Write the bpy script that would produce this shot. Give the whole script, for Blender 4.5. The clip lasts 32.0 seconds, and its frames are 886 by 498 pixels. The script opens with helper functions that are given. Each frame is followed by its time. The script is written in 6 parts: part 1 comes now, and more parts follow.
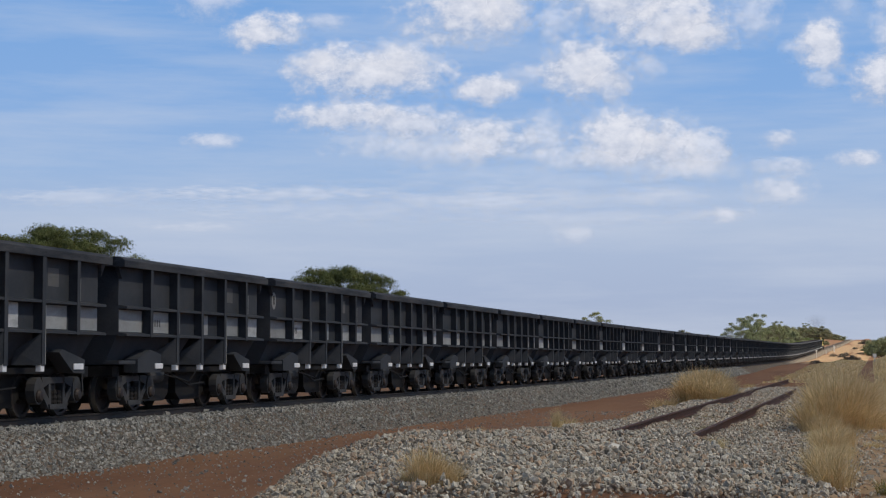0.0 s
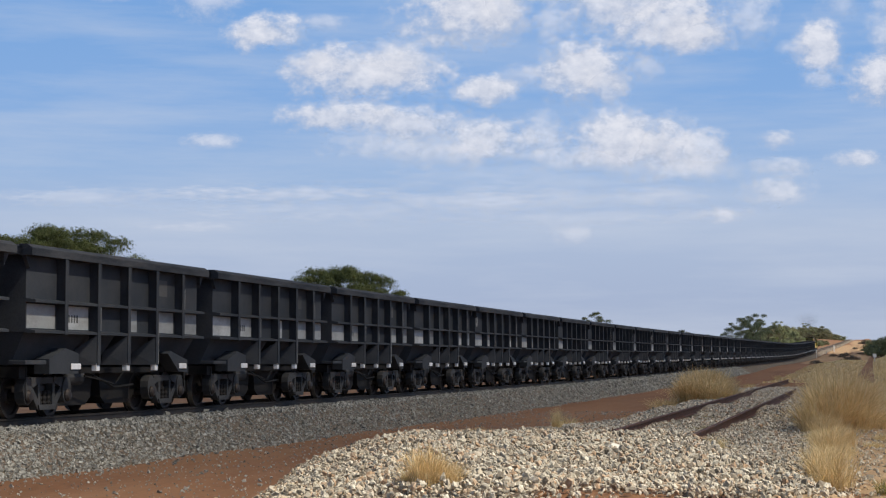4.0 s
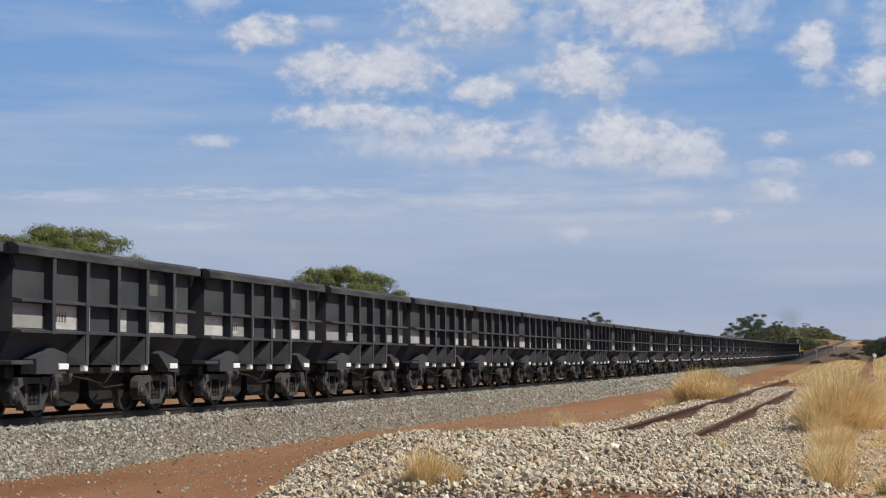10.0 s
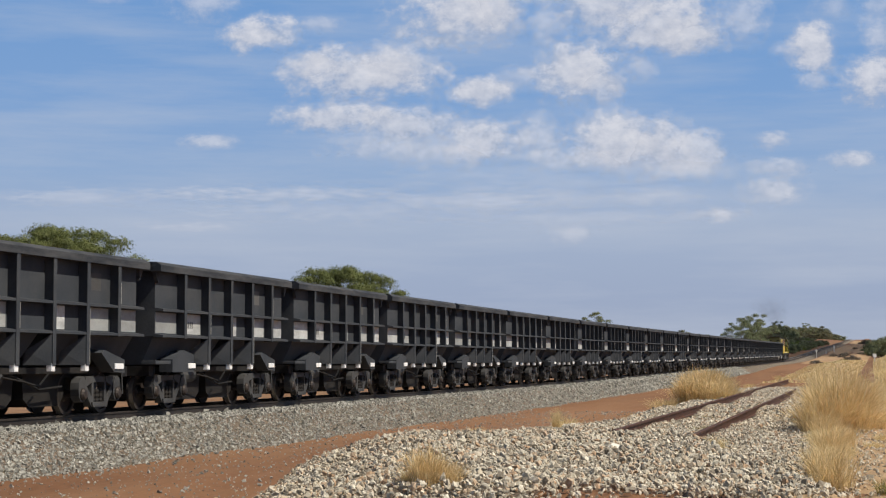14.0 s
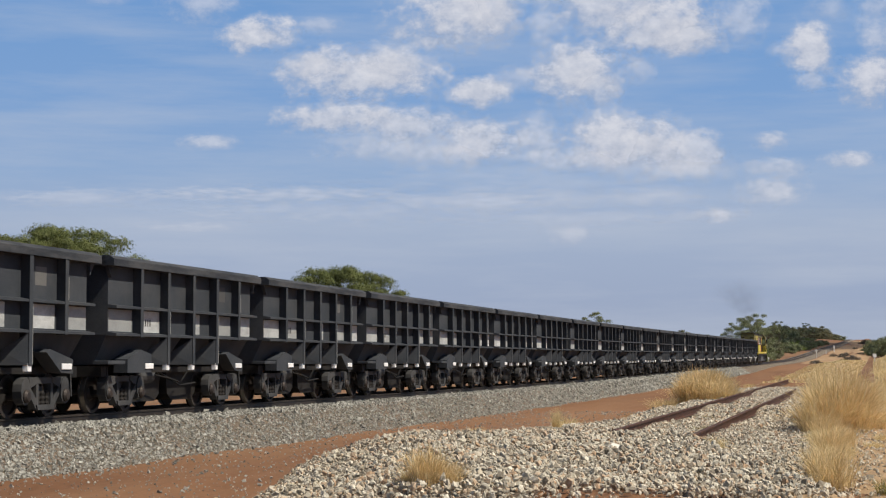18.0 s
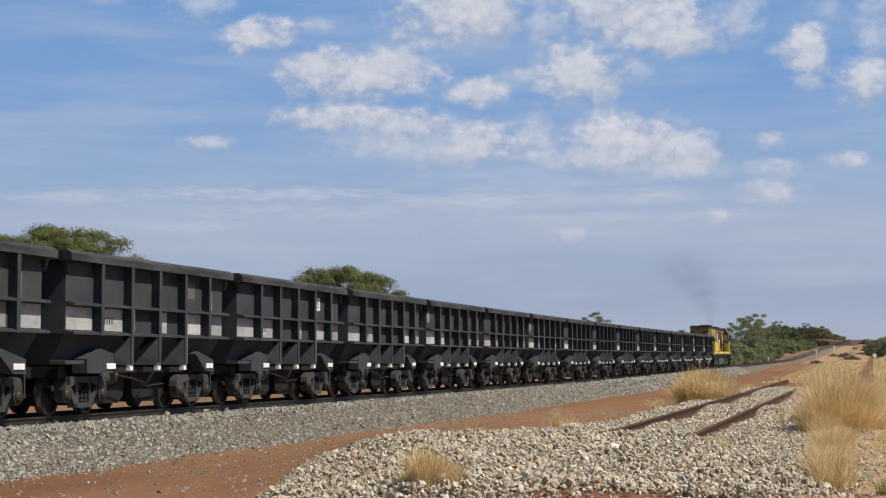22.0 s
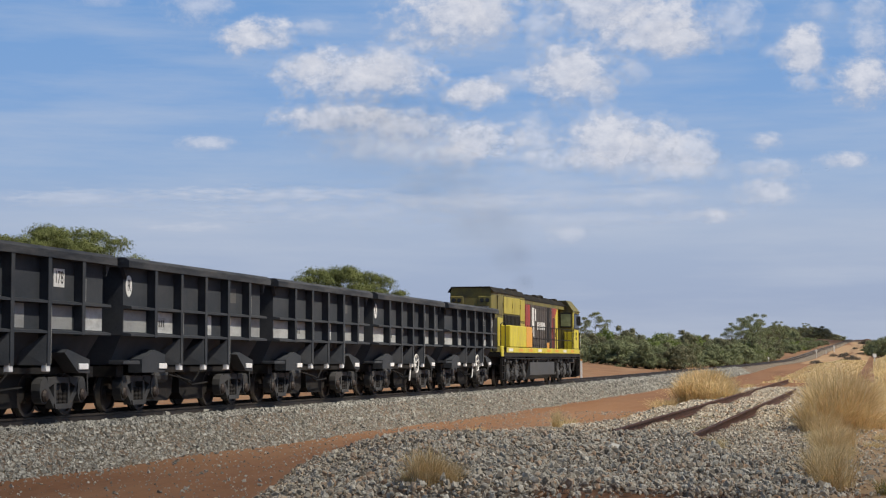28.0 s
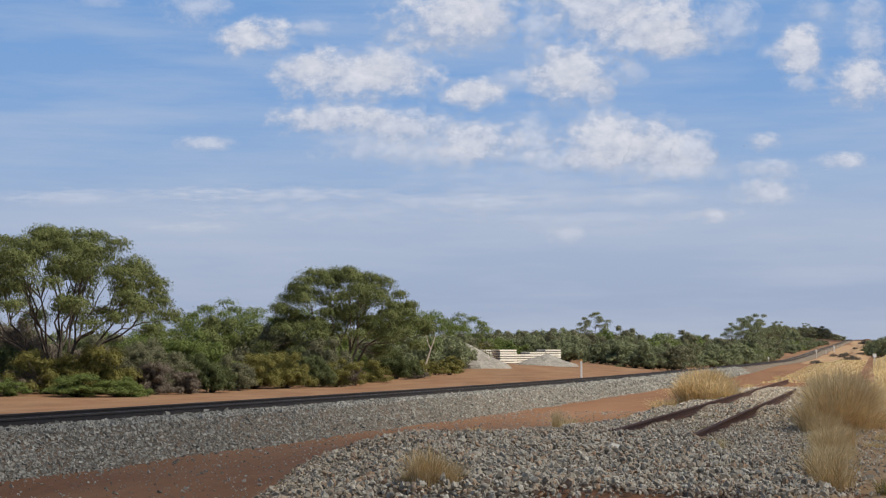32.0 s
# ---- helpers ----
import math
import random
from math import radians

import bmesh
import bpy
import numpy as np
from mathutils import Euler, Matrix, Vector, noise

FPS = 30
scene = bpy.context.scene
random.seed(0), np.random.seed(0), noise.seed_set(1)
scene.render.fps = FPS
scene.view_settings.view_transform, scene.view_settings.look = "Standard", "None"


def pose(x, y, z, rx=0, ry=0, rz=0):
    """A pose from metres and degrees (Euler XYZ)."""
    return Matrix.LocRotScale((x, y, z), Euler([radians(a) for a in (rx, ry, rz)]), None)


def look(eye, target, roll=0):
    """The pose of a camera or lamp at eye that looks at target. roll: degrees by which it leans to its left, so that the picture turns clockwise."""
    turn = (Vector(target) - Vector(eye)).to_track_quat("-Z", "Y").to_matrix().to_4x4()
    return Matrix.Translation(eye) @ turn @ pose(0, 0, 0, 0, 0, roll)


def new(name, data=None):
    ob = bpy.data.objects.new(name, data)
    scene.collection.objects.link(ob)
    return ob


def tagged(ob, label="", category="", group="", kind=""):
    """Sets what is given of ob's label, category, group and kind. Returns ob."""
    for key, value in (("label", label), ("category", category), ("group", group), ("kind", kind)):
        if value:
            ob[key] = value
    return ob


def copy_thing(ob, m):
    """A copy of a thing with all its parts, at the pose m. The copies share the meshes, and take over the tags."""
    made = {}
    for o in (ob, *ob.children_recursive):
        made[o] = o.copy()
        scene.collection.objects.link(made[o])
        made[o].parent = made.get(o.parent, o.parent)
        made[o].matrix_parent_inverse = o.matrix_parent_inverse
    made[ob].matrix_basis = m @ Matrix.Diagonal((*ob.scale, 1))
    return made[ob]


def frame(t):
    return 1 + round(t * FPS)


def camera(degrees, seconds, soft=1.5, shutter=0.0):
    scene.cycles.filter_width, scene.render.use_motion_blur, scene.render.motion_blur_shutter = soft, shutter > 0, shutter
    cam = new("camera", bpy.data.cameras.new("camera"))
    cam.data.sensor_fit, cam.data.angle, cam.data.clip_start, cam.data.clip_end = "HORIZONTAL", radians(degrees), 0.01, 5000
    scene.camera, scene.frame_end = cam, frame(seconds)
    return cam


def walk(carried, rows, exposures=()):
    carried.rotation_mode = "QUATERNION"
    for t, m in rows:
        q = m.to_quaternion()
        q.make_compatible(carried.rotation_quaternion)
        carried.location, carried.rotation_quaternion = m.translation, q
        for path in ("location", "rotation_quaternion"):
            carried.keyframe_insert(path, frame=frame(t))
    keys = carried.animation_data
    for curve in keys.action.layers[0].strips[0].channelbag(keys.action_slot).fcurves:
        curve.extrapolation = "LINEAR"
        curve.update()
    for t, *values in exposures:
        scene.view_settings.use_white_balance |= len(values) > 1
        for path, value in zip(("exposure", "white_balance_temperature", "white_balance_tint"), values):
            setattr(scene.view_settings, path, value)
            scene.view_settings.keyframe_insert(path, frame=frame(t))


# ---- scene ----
# ---------------------------------------------------------------- plan
# The main line runs along +Y at x = -TRACK; the camera stands on the old siding's bank.
TRACK = 16.9          # centre of the main line, metres to the left of the camera
SIDING = 3.46         # centre of the disused siding
EYE = 1.95
GAUGE = 1.435
PITCH = 9.79          # wagon length over couplers
TURN, TILT = 13.55, 3.633


def smooth(a, b, x):
    t = np.clip((np.asarray(x, float) - a) / (b - a), 0, 1)
    return t * t * (3 - 2 * t)


RISE_Y = np.array([-3000, 70, 118, 153, 217, 300, 372, 460, 575, 850, 1410, 2600, 6000], float)
RISE_Z = np.array([0, 0, 0.11, 0.28, 0.60, 1.05, 1.54, 2.80, 4.80, 9.2, 18.6, 24, 24], float)


def rise(y):
    """Height of the line above its level stretch, smoothed."""
    y = np.asarray(y, float)
    total = 0
    for d in (-24, -12, 0, 12, 24):
        total = total + np.interp(y + d, RISE_Y, RISE_Z)
    return total / 5


def rail_top(y):
    return 0.86 + rise(y)


cam = camera(2 * math.degrees(math.atan(784 / 3150)), 32.0, soft=1.2)
EYE_POSE = pose(0, 0, EYE, 90 + TILT, 0, TURN)
EXPOSURES = ((0, 0.14), (3.6, 0.14), (5.6, 0.14), (7.1, 0.13), (8.0, -0.05), (25.4, -0.08), (27.5, -0.02), (32, 0.0))
walk(cam, [(0, EYE_POSE), (32, EYE_POSE)], EXPOSURES)

# ---------------------------------------------------------------- light
SUN_AZIMUTH, SUN_HEIGHT = 101.0, 51.0      # degrees clockwise from +Y, above the horizon
world = bpy.data.worlds.new("sky")
scene.world = world
world.use_nodes = True
wn, wl = world.node_tree.nodes, world.node_tree.links
wn.clear()
w_out = wn.new("ShaderNodeOutputWorld")
w_bg = wn.new("ShaderNodeBackground")
w_sky = wn.new("ShaderNodeTexSky")
w_sky.sky_type = "NISHITA"
w_sky.sun_disc = False
w_sky.sun_elevation = radians(SUN_HEIGHT)
w_sky.sun_rotation = radians(SUN_AZIMUTH)
w_sky.altitude = 300
w_sky.air_density, w_sky.dust_density, w_sky.ozone_density = 1.0, 0.6, 2.5
w_bg.inputs["Strength"].default_value = 0.055
wl.new(w_sky.outputs[0], w_bg.inputs[0])
# hazy lower sky: a lavender horizon that clears to blue, over the sky texture
w_co = wn.new("ShaderNodeTexCoord")
w_sep = wn.new("ShaderNodeSeparateXYZ")
wl.new(w_co.outputs["Generated"], w_sep.inputs[0])
w_ramp = wn.new("ShaderNodeValToRGB")
stops = ((0.0, (0.42, 0.475, 0.60)), (0.035, (0.37, 0.445, 0.61)), (0.075, (0.40, 0.49, 0.66)), (0.105, (0.31, 0.45, 0.69)), (0.15, (0.225, 0.395, 0.70)), (0.22, (0.17, 0.35, 0.68)))
for i, (at, c) in enumerate(stops):
    el = w_ramp.color_ramp.elements[i] if i < 2 else w_ramp.color_ramp.elements.new(at)
    el.position, el.color = at, (*c, 1)
w_haze = wn.new("ShaderNodeBackground")
w_haze.inputs["Strength"].default_value = 0.95
# thin streaks of high cloud
w_map = wn.new("ShaderNodeMapping")
w_map.inputs["Scale"].default_value = (3.0, 3.0, 26.0)
wl.new(w_co.outputs["Generated"], w_map.inputs[0])
w_noise = wn.new("ShaderNodeTexNoise")
w_noise.inputs["Scale"].default_value, w_noise.inputs["Detail"].default_value, w_noise.inputs["Roughness"].default_value = 2.2, 7, 0.6
wl.new(w_map.outputs[0], w_noise.inputs[0])
w_veil = wn.new("ShaderNodeMapRange")
w_veil.inputs[1].default_value, w_veil.inputs[2].default_value, w_veil.inputs[4].default_value = 0.42, 0.75, 0.36
wl.new(w_noise.outputs["Fac"], w_veil.inputs[0])
w_mixc = wn.new("ShaderNodeMix")
w_mixc.data_type = "RGBA"
w_mixc.inputs[7].default_value = (0.58, 0.63, 0.73, 1)
wl.new(w_veil.outputs[0], w_mixc.inputs[0])
wl.new(w_sep.outputs["Z"], w_ramp.inputs[0])
wl.new(w_ramp.outputs[0], w_mixc.inputs[6])
wl.new(w_mixc.outputs[2], w_haze.inputs[0])
w_fade = wn.new("ShaderNodeMapRange")
w_fade.inputs[1].default_value, w_fade.inputs[2].default_value = 0.2, 0.45
wl.new(w_sep.outputs["Z"], w_fade.inputs[0])
w_mix = wn.new("ShaderNodeMixShader")
wl.new(w_fade.outputs[0], w_mix.inputs[0])
wl.new(w_haze.outputs[0], w_mix.inputs[1])
wl.new(w_bg.outputs[0], w_mix.inputs[2])
wl.new(w_mix.outputs[0], w_out.inputs[0])

sun_data = bpy.data.lights.new("sun", "SUN")
sun_data.energy, sun_data.angle, sun_data.color = 5.0, radians(0.6), (1.0, 0.91, 0.77)
sun = new("sun", sun_data)
a, e = radians(SUN_AZIMUTH), radians(SUN_HEIGHT)
sun.matrix_world = look((0, 0, 60), (-math.sin(a) * math.cos(e), -math.cos(a) * math.cos(e), 60 - math.sin(e)))
# ---------------------------------------------------------------- materials
def material(name, colours, rough=0.8, metal=0.0, scale=4.0, fine=60.0, bump=0.3, bump_dist=0.01, per="", dirt=None, dirt_amount=0.0,
             dirt_scale=1.2, translucent=0.0, coat=0.0, stretch=(1, 1, 1), dark=0.18, gloss=0.4):
    """A procedural surface: colours mixed by broad noise, fine grain, optional dirt patches, and variation per object or per island."""
    m = bpy.data.materials.new(name)
    m.use_nodes = True
    n, l = m.node_tree.nodes, m.node_tree.links
    n.clear()
    out = n.new("ShaderNodeOutputMaterial")
    b = n.new("ShaderNodeBsdfPrincipled")
    co = n.new("ShaderNodeTexCoord")
    mp = n.new("ShaderNodeMapping")
    mp.inputs["Scale"].default_value = stretch
    l.new(co.outputs["Object"], mp.inputs[0])
    broad = n.new("ShaderNodeTexNoise")
    broad.inputs["Scale"].default_value, broad.inputs["Detail"].default_value = scale, 5
    grain = n.new("ShaderNodeTexNoise")
    grain.inputs["Scale"].default_value, grain.inputs["Detail"].default_value = fine, 3
    l.new(mp.outputs[0], broad.inputs[0])
    l.new(mp.outputs[0], grain.inputs[0])
    ramp = n.new("ShaderNodeValToRGB")
    ramp.color_ramp.elements[0].position, ramp.color_ramp.elements[1].position = 0.32, 0.68
    while len(ramp.color_ramp.elements) < len(colours):
        ramp.color_ramp.elements.new(0.5)
    for i, c in enumerate(colours):
        ramp.color_ramp.elements[i].position = 0.32 + 0.36 * i / max(1, len(colours) - 1)
        ramp.color_ramp.elements[i].color = (*c, 1)
    driver = broad.outputs["Fac"]
    if per:
        if per == "island":
            src = n.new("ShaderNodeNewGeometry").outputs["Random Per Island"]
        else:
            src = n.new("ShaderNodeObjectInfo").outputs["Random"]
        mix = n.new("ShaderNodeMix")
        mix.inputs[0].default_value = 0.72
        l.new(broad.outputs["Fac"], mix.inputs[2])
        l.new(src, mix.inputs[3])
        squeeze = n.new("ShaderNodeMapRange")
        squeeze.inputs[3].default_value, squeeze.inputs[4].default_value = 0.2, 0.8
        l.new(mix.outputs[0], squeeze.inputs[0])
        driver = squeeze.outputs[0]
    l.new(driver, ramp.inputs[0])
    shade = n.new("ShaderNodeMapRange")
    shade.inputs[3].default_value, shade.inputs[4].default_value = 1 - dark, 1 + dark
    shade.inputs[1].default_value, shade.inputs[2].default_value = 0.3, 0.7
    l.new(grain.outputs["Fac"], shade.inputs[0])
    mul = n.new("ShaderNodeVectorMath")
    mul.operation = "SCALE"
    l.new(ramp.outputs[0], mul.inputs[0])
    l.new(shade.outputs[0], mul.inputs["Scale"])
    colour = mul.outputs[0]
    if dirt:
        patch = n.new("ShaderNodeTexNoise")
        patch.inputs["Scale"].default_value, patch.inputs["Detail"].default_value, patch.inputs["Roughness"].default_value = dirt_scale, 8, 0.65
        l.new(mp.outputs[0], patch.inputs[0])
        cut = n.new("ShaderNodeMapRange")
        cut.inputs[1].default_value, cut.inputs[2].default_value = 0.42, 0.66
        cut.inputs[4].default_value = dirt_amount
        l.new(patch.outputs["Fac"], cut.inputs[0])
        dm = n.new("ShaderNodeMix")
        dm.data_type = "RGBA"
        dm.inputs[7].default_value = (*dirt, 1)
        l.new(cut.outputs[0], dm.inputs[0])
        l.new(colour, dm.inputs[6])
        colour = dm.outputs[2]
    l.new(colour, b.inputs["Base Color"])
    b.inputs["Metallic"].default_value = metal
    b.inputs["Specular IOR Level"].default_value = gloss
    b.inputs["Coat Weight"].default_value = coat
    rr = n.new("ShaderNodeMapRange")
    rr.inputs[3].default_value, rr.inputs[4].default_value = max(0.05, rough - 0.12), min(1.0, rough + 0.12)
    l.new(broad.outputs["Fac"], rr.inputs[0])
    l.new(rr.outputs[0], b.inputs["Roughness"])
    if bump:
        bp = n.new("ShaderNodeBump")
        bp.inputs["Strength"].default_value, bp.inputs["Distance"].default_value = bump, bump_dist
        l.new(grain.outputs["Fac"], bp.inputs["Height"])
        l.new(bp.outputs[0], b.inputs["Normal"])
    if translucent:
        tr = n.new("ShaderNodeBsdfTranslucent")
        l.new(colour, tr.inputs[0])
        ms = n.new("ShaderNodeMixShader")
        ms.inputs[0].default_value = translucent
        l.new(b.outputs[0], ms.inputs[1])
        l.new(tr.outputs[0], ms.inputs[2])
        l.new(ms.outputs[0], out.inputs[0])
    else:
        l.new(b.outputs[0], out.inputs[0])
    return m


DUST = (0.27, 0.13, 0.07)
M_EARTH = material("red_earth", [(0.155, 0.071, 0.032), (0.205, 0.097, 0.043), (0.26, 0.13, 0.059)], 0.95, scale=0.22, fine=26, bump=0.5, bump_dist=0.03,
                   dirt=(0.28, 0.165, 0.09), dirt_amount=0.5, dirt_scale=0.8, stretch=(1, 0.12, 1))
M_BALLAST = material("ballast_stone", [(0.165, 0.162, 0.145), (0.268, 0.264, 0.236), (0.34, 0.336, 0.30), (0.43, 0.424, 0.38)], 0.9, scale=3, fine=90, bump=0.4, per="island")
WARM = [(0.27, 0.235, 0.18), (0.40, 0.355, 0.275), (0.49, 0.44, 0.345), (0.45, 0.30, 0.185), (0.55, 0.50, 0.40), (0.45, 0.41, 0.335), (0.65, 0.60, 0.49)]
M_HEAP = material("mixed_ballast_stone", WARM, 0.9, scale=3, fine=90, bump=0.4, per="island")
M_STONE = material("loose_stone", WARM, 0.9, scale=8, fine=90, bump=0.4, per="object")
# dark base colour paints in the shaded gaps between the stones
M_BED = material("ballast_bed", [(0.07, 0.058, 0.045), (0.15, 0.13, 0.10), (0.26, 0.23, 0.185)], 0.95, scale=14, fine=40, bump=1.0, bump_dist=0.05, dark=0.4,
                 dirt=(0.30, 0.17, 0.10), dirt_amount=0.25, dirt_scale=0.5)
M_RAIL = material("dark_running_rail", [(0.028, 0.023, 0.020), (0.058, 0.047, 0.040)], 0.6, 0.4, scale=5, fine=80, bump=0.2)
M_RUST = material("rusty_rail", [(0.055, 0.028, 0.02), (0.11, 0.052, 0.034)], 0.75, 0.3, scale=5, fine=80, bump=0.3)
M_HEAD = material("worn_rail_head", [(0.20, 0.15, 0.12), (0.30, 0.25, 0.22)], 0.4, 0.8, scale=3, fine=60, bump=0.1)
M_SLEEPER = material("concrete", [(0.36, 0.34, 0.31), (0.52, 0.50, 0.46)], 0.9, scale=2, fine=50, bump=0.4, per="object")
M_SLEEPER_WOOD = material("weathered_timber", [(0.12, 0.09, 0.07), (0.24, 0.19, 0.15)], 0.9, scale=3, fine=30, bump=0.6, stretch=(1, 6, 6), per="object")
M_BODY = material("charcoal_wagon_paint", [(0.037, 0.043, 0.052), (0.056, 0.062, 0.072)], 0.75, 0.0, scale=1.3, fine=45, bump=0.15,
                  dirt=(0.086, 0.088, 0.090), dirt_amount=0.5, dirt_scale=0.9, gloss=0.15)
M_RIM = material("scuffed_charcoal_rim", [(0.026, 0.030, 0.037), (0.041, 0.046, 0.054)], 0.75, scale=1.3, fine=45, bump=0.2,
                 dirt=(0.12, 0.12, 0.122), dirt_amount=0.5, dirt_scale=2.6, stretch=(1, 0.3, 1.6), gloss=0.15)
M_STAIN = material("stained_ballast", [(0.07, 0.052, 0.038), (0.13, 0.10, 0.075)], 0.95, scale=6, fine=30, bump=1.0, bump_dist=0.05, dark=0.3)
M_FRAME = material("soot_and_shade_black_steel", [(0.012, 0.012, 0.012), (0.024, 0.023, 0.022)], 0.7, 0.1, scale=3, fine=60, bump=0.3, dirt=(0.05, 0.04, 0.035), dirt_amount=0.25, gloss=0.2)
M_BOGIE = material("dusty_cast_steel", [(0.030, 0.031, 0.033), (0.060, 0.062, 0.065)], 0.75, 0.1, scale=4, fine=60, bump=0.4, dirt=(0.080, 0.078, 0.076), dirt_amount=0.45)
M_WHEEL = material("dark_wheel_steel", [(0.028, 0.022, 0.02), (0.06, 0.05, 0.045)], 0.6, 0.5, scale=3, fine=60, bump=0.2)
M_BRIGHT = material("polished_tread", [(0.30, 0.29, 0.28), (0.42, 0.41, 0.40)], 0.35, 0.9, scale=3, fine=60, bump=0.1)
M_BAND = material("faded_white_band", [(0.29, 0.30, 0.298), (0.38, 0.395, 0.392), (0.48, 0.495, 0.49), (0.56, 0.575, 0.57)], 0.7, scale=1.6, fine=30, bump=0.15, per="object", stretch=(1, 1, 2.2),
                  dirt=(0.17, 0.172, 0.168), dirt_amount=0.55, dirt_scale=1.6)
M_REFLECT = material("white_reflector", [(0.80, 0.81, 0.82), (0.92, 0.92, 0.92)], 0.35, scale=5, fine=40, bump=0.05, dark=0.05)
M_WHITE = material("white_paint", [(0.62, 0.62, 0.60), (0.80, 0.80, 0.78)], 0.6, scale=3, fine=40, bump=0.1)
M_INK = material("black_lettering", [(0.02, 0.02, 0.02), (0.04, 0.04, 0.04)], 0.7, bump=0.0)
M_PLATE = material("grey_stencil_plate", [(0.22, 0.22, 0.21), (0.36, 0.36, 0.34)], 0.7, scale=6, fine=40, bump=0.1, per="object")
M_FAINT = material("dusty_stencil", [(0.06, 0.06, 0.06), (0.13, 0.13, 0.125)], 0.7, scale=6, fine=40, bump=0.1, per="object")
M_ORE = material("dark_ore", [(0.03, 0.02, 0.02), (0.08, 0.05, 0.045)], 0.9, scale=4, fine=30, bump=1.0, bump_dist=0.05)
M_YELLOW = material("weathered_yellow_paint", [(0.55, 0.47, 0.032), (0.66, 0.575, 0.043)], 0.45, scale=1.2, fine=40, bump=0.1, dirt=(0.30, 0.25, 0.06), dirt_amount=0.45, dirt_scale=2.2, stretch=(1, 1, 0.3))
M_OLIVE = material("soot_and_shade_yellow_paint", [(0.15, 0.132, 0.04), (0.23, 0.20, 0.045)], 0.6, scale=1.2, fine=40, bump=0.1, dirt=(0.075, 0.065, 0.038), dirt_amount=0.85, dirt_scale=1.3, stretch=(1, 1, 0.5))
M_DULL = material("dulled_yellow_paint", [(0.38, 0.32, 0.05), (0.52, 0.44, 0.055)], 0.55, scale=1.3, fine=40, bump=0.1, dirt=(0.16, 0.135, 0.05), dirt_amount=0.7, dirt_scale=1.3, stretch=(1, 1, 0.4))
M_ORANGE = material("orange_paint", [(0.66, 0.29, 0.035), (0.74, 0.37, 0.06)], 0.5, scale=2, fine=40, bump=0.1, dirt=(0.5, 0.33, 0.10), dirt_amount=0.4)
M_RED = material("faded_red_paint", [(0.26, 0.030, 0.025), (0.44, 0.05, 0.035)], 0.5, scale=2.2, fine=40, bump=0.1, dirt=(0.10, 0.045, 0.035), dirt_amount=0.85, stretch=(1, 1, 0.35))
M_MAROON = material("dark_maroon_paint", [(0.085, 0.022, 0.02), (0.13, 0.03, 0.026)], 0.55, scale=2, fine=40, bump=0.1, dirt=(0.05, 0.025, 0.02), dirt_amount=0.5)
M_UMBER = material("dark_umber_hood_paint", [(0.070, 0.060, 0.054), (0.115, 0.10, 0.090)], 0.6, scale=1.6, fine=40, bump=0.1, dirt=(0.045, 0.036, 0.03), dirt_amount=0.75, dirt_scale=2.2, stretch=(1, 1, 0.25))
M_ROOF = material("sooty_roof", [(0.012, 0.012, 0.011), (0.026, 0.024, 0.022)], 0.85, scale=1.5, fine=40, bump=0.3, dirt=(0.055, 0.046, 0.028), dirt_amount=0.35, gloss=0.12)
M_TANK = material("dusty_grey_tank", [(0.055, 0.060, 0.066), (0.090, 0.096, 0.103)], 0.7, scale=1.2, fine=40, bump=0.2, dirt=(0.058, 0.056, 0.055), dirt_amount=0.6)
M_GLASS = material("dark_cab_glass", [(0.01, 0.012, 0.012), (0.02, 0.022, 0.022)], 0.16, scale=1, fine=5, bump=0.0, gloss=0.3)
# the greenish base colour is a reflection painted into the pane
M_GLASS_REFLECTION = material("glass_painted_reflection", [(0.20, 0.24, 0.14), (0.26, 0.30, 0.18)], 0.16, scale=1, fine=5, bump=0.0)
M_BARK = material("grey_brown_bark", [(0.05, 0.04, 0.03), (0.11, 0.088, 0.066), (0.20, 0.165, 0.13)], 0.9, scale=2, fine=20, bump=0.6, stretch=(4, 4, 1))
M_DARKBARK = material("dark_gum_bark", [(0.035, 0.028, 0.022), (0.075, 0.060, 0.048), (0.13, 0.105, 0.085)], 0.9, scale=2, fine=20, bump=0.6, stretch=(4, 4, 1))
M_PALEBARK = material("pale_bark", [(0.42, 0.36, 0.29), (0.58, 0.52, 0.44)], 0.8, scale=2, fine=20, bump=0.3, stretch=(4, 4, 1))


def leaf_material(name, colours, through_light=0.45):
    return material(name, colours, 0.6, scale=0.5, fine=6, bump=0, per="island", translucent=through_light, dark=0.2, gloss=0.15)


M_LEAF = leaf_material("gum_leaves", [(0.105, 0.128, 0.046), (0.148, 0.174, 0.063), (0.205, 0.226, 0.090)], 0.3)
# distance haze put into the leaf colour: paler and greyer for far plants
M_LEAF_HAZE = leaf_material("haze_paled_gum_leaves", [(0.165, 0.192, 0.105), (0.215, 0.245, 0.135), (0.275, 0.300, 0.175)], 0.42)
M_LEAF_DARK = leaf_material("dark_gum_leaves", [(0.074, 0.094, 0.040), (0.110, 0.134, 0.055), (0.150, 0.174, 0.075)], 0.42)
M_LEAF_BRIGHT = leaf_material("bright_acacia_leaves", [(0.118, 0.160, 0.046), (0.158, 0.208, 0.062), (0.205, 0.250, 0.085)], 0.42)
M_LEAF_OLIVE = leaf_material("olive_bush_leaves", [(0.150, 0.148, 0.045), (0.200, 0.190, 0.058), (0.260, 0.240, 0.080)], 0.42)
M_LEAF_GREY = leaf_material("grey_saltbush_leaves", [(0.130, 0.138, 0.082), (0.180, 0.184, 0.112), (0.240, 0.236, 0.150)], 0.42)
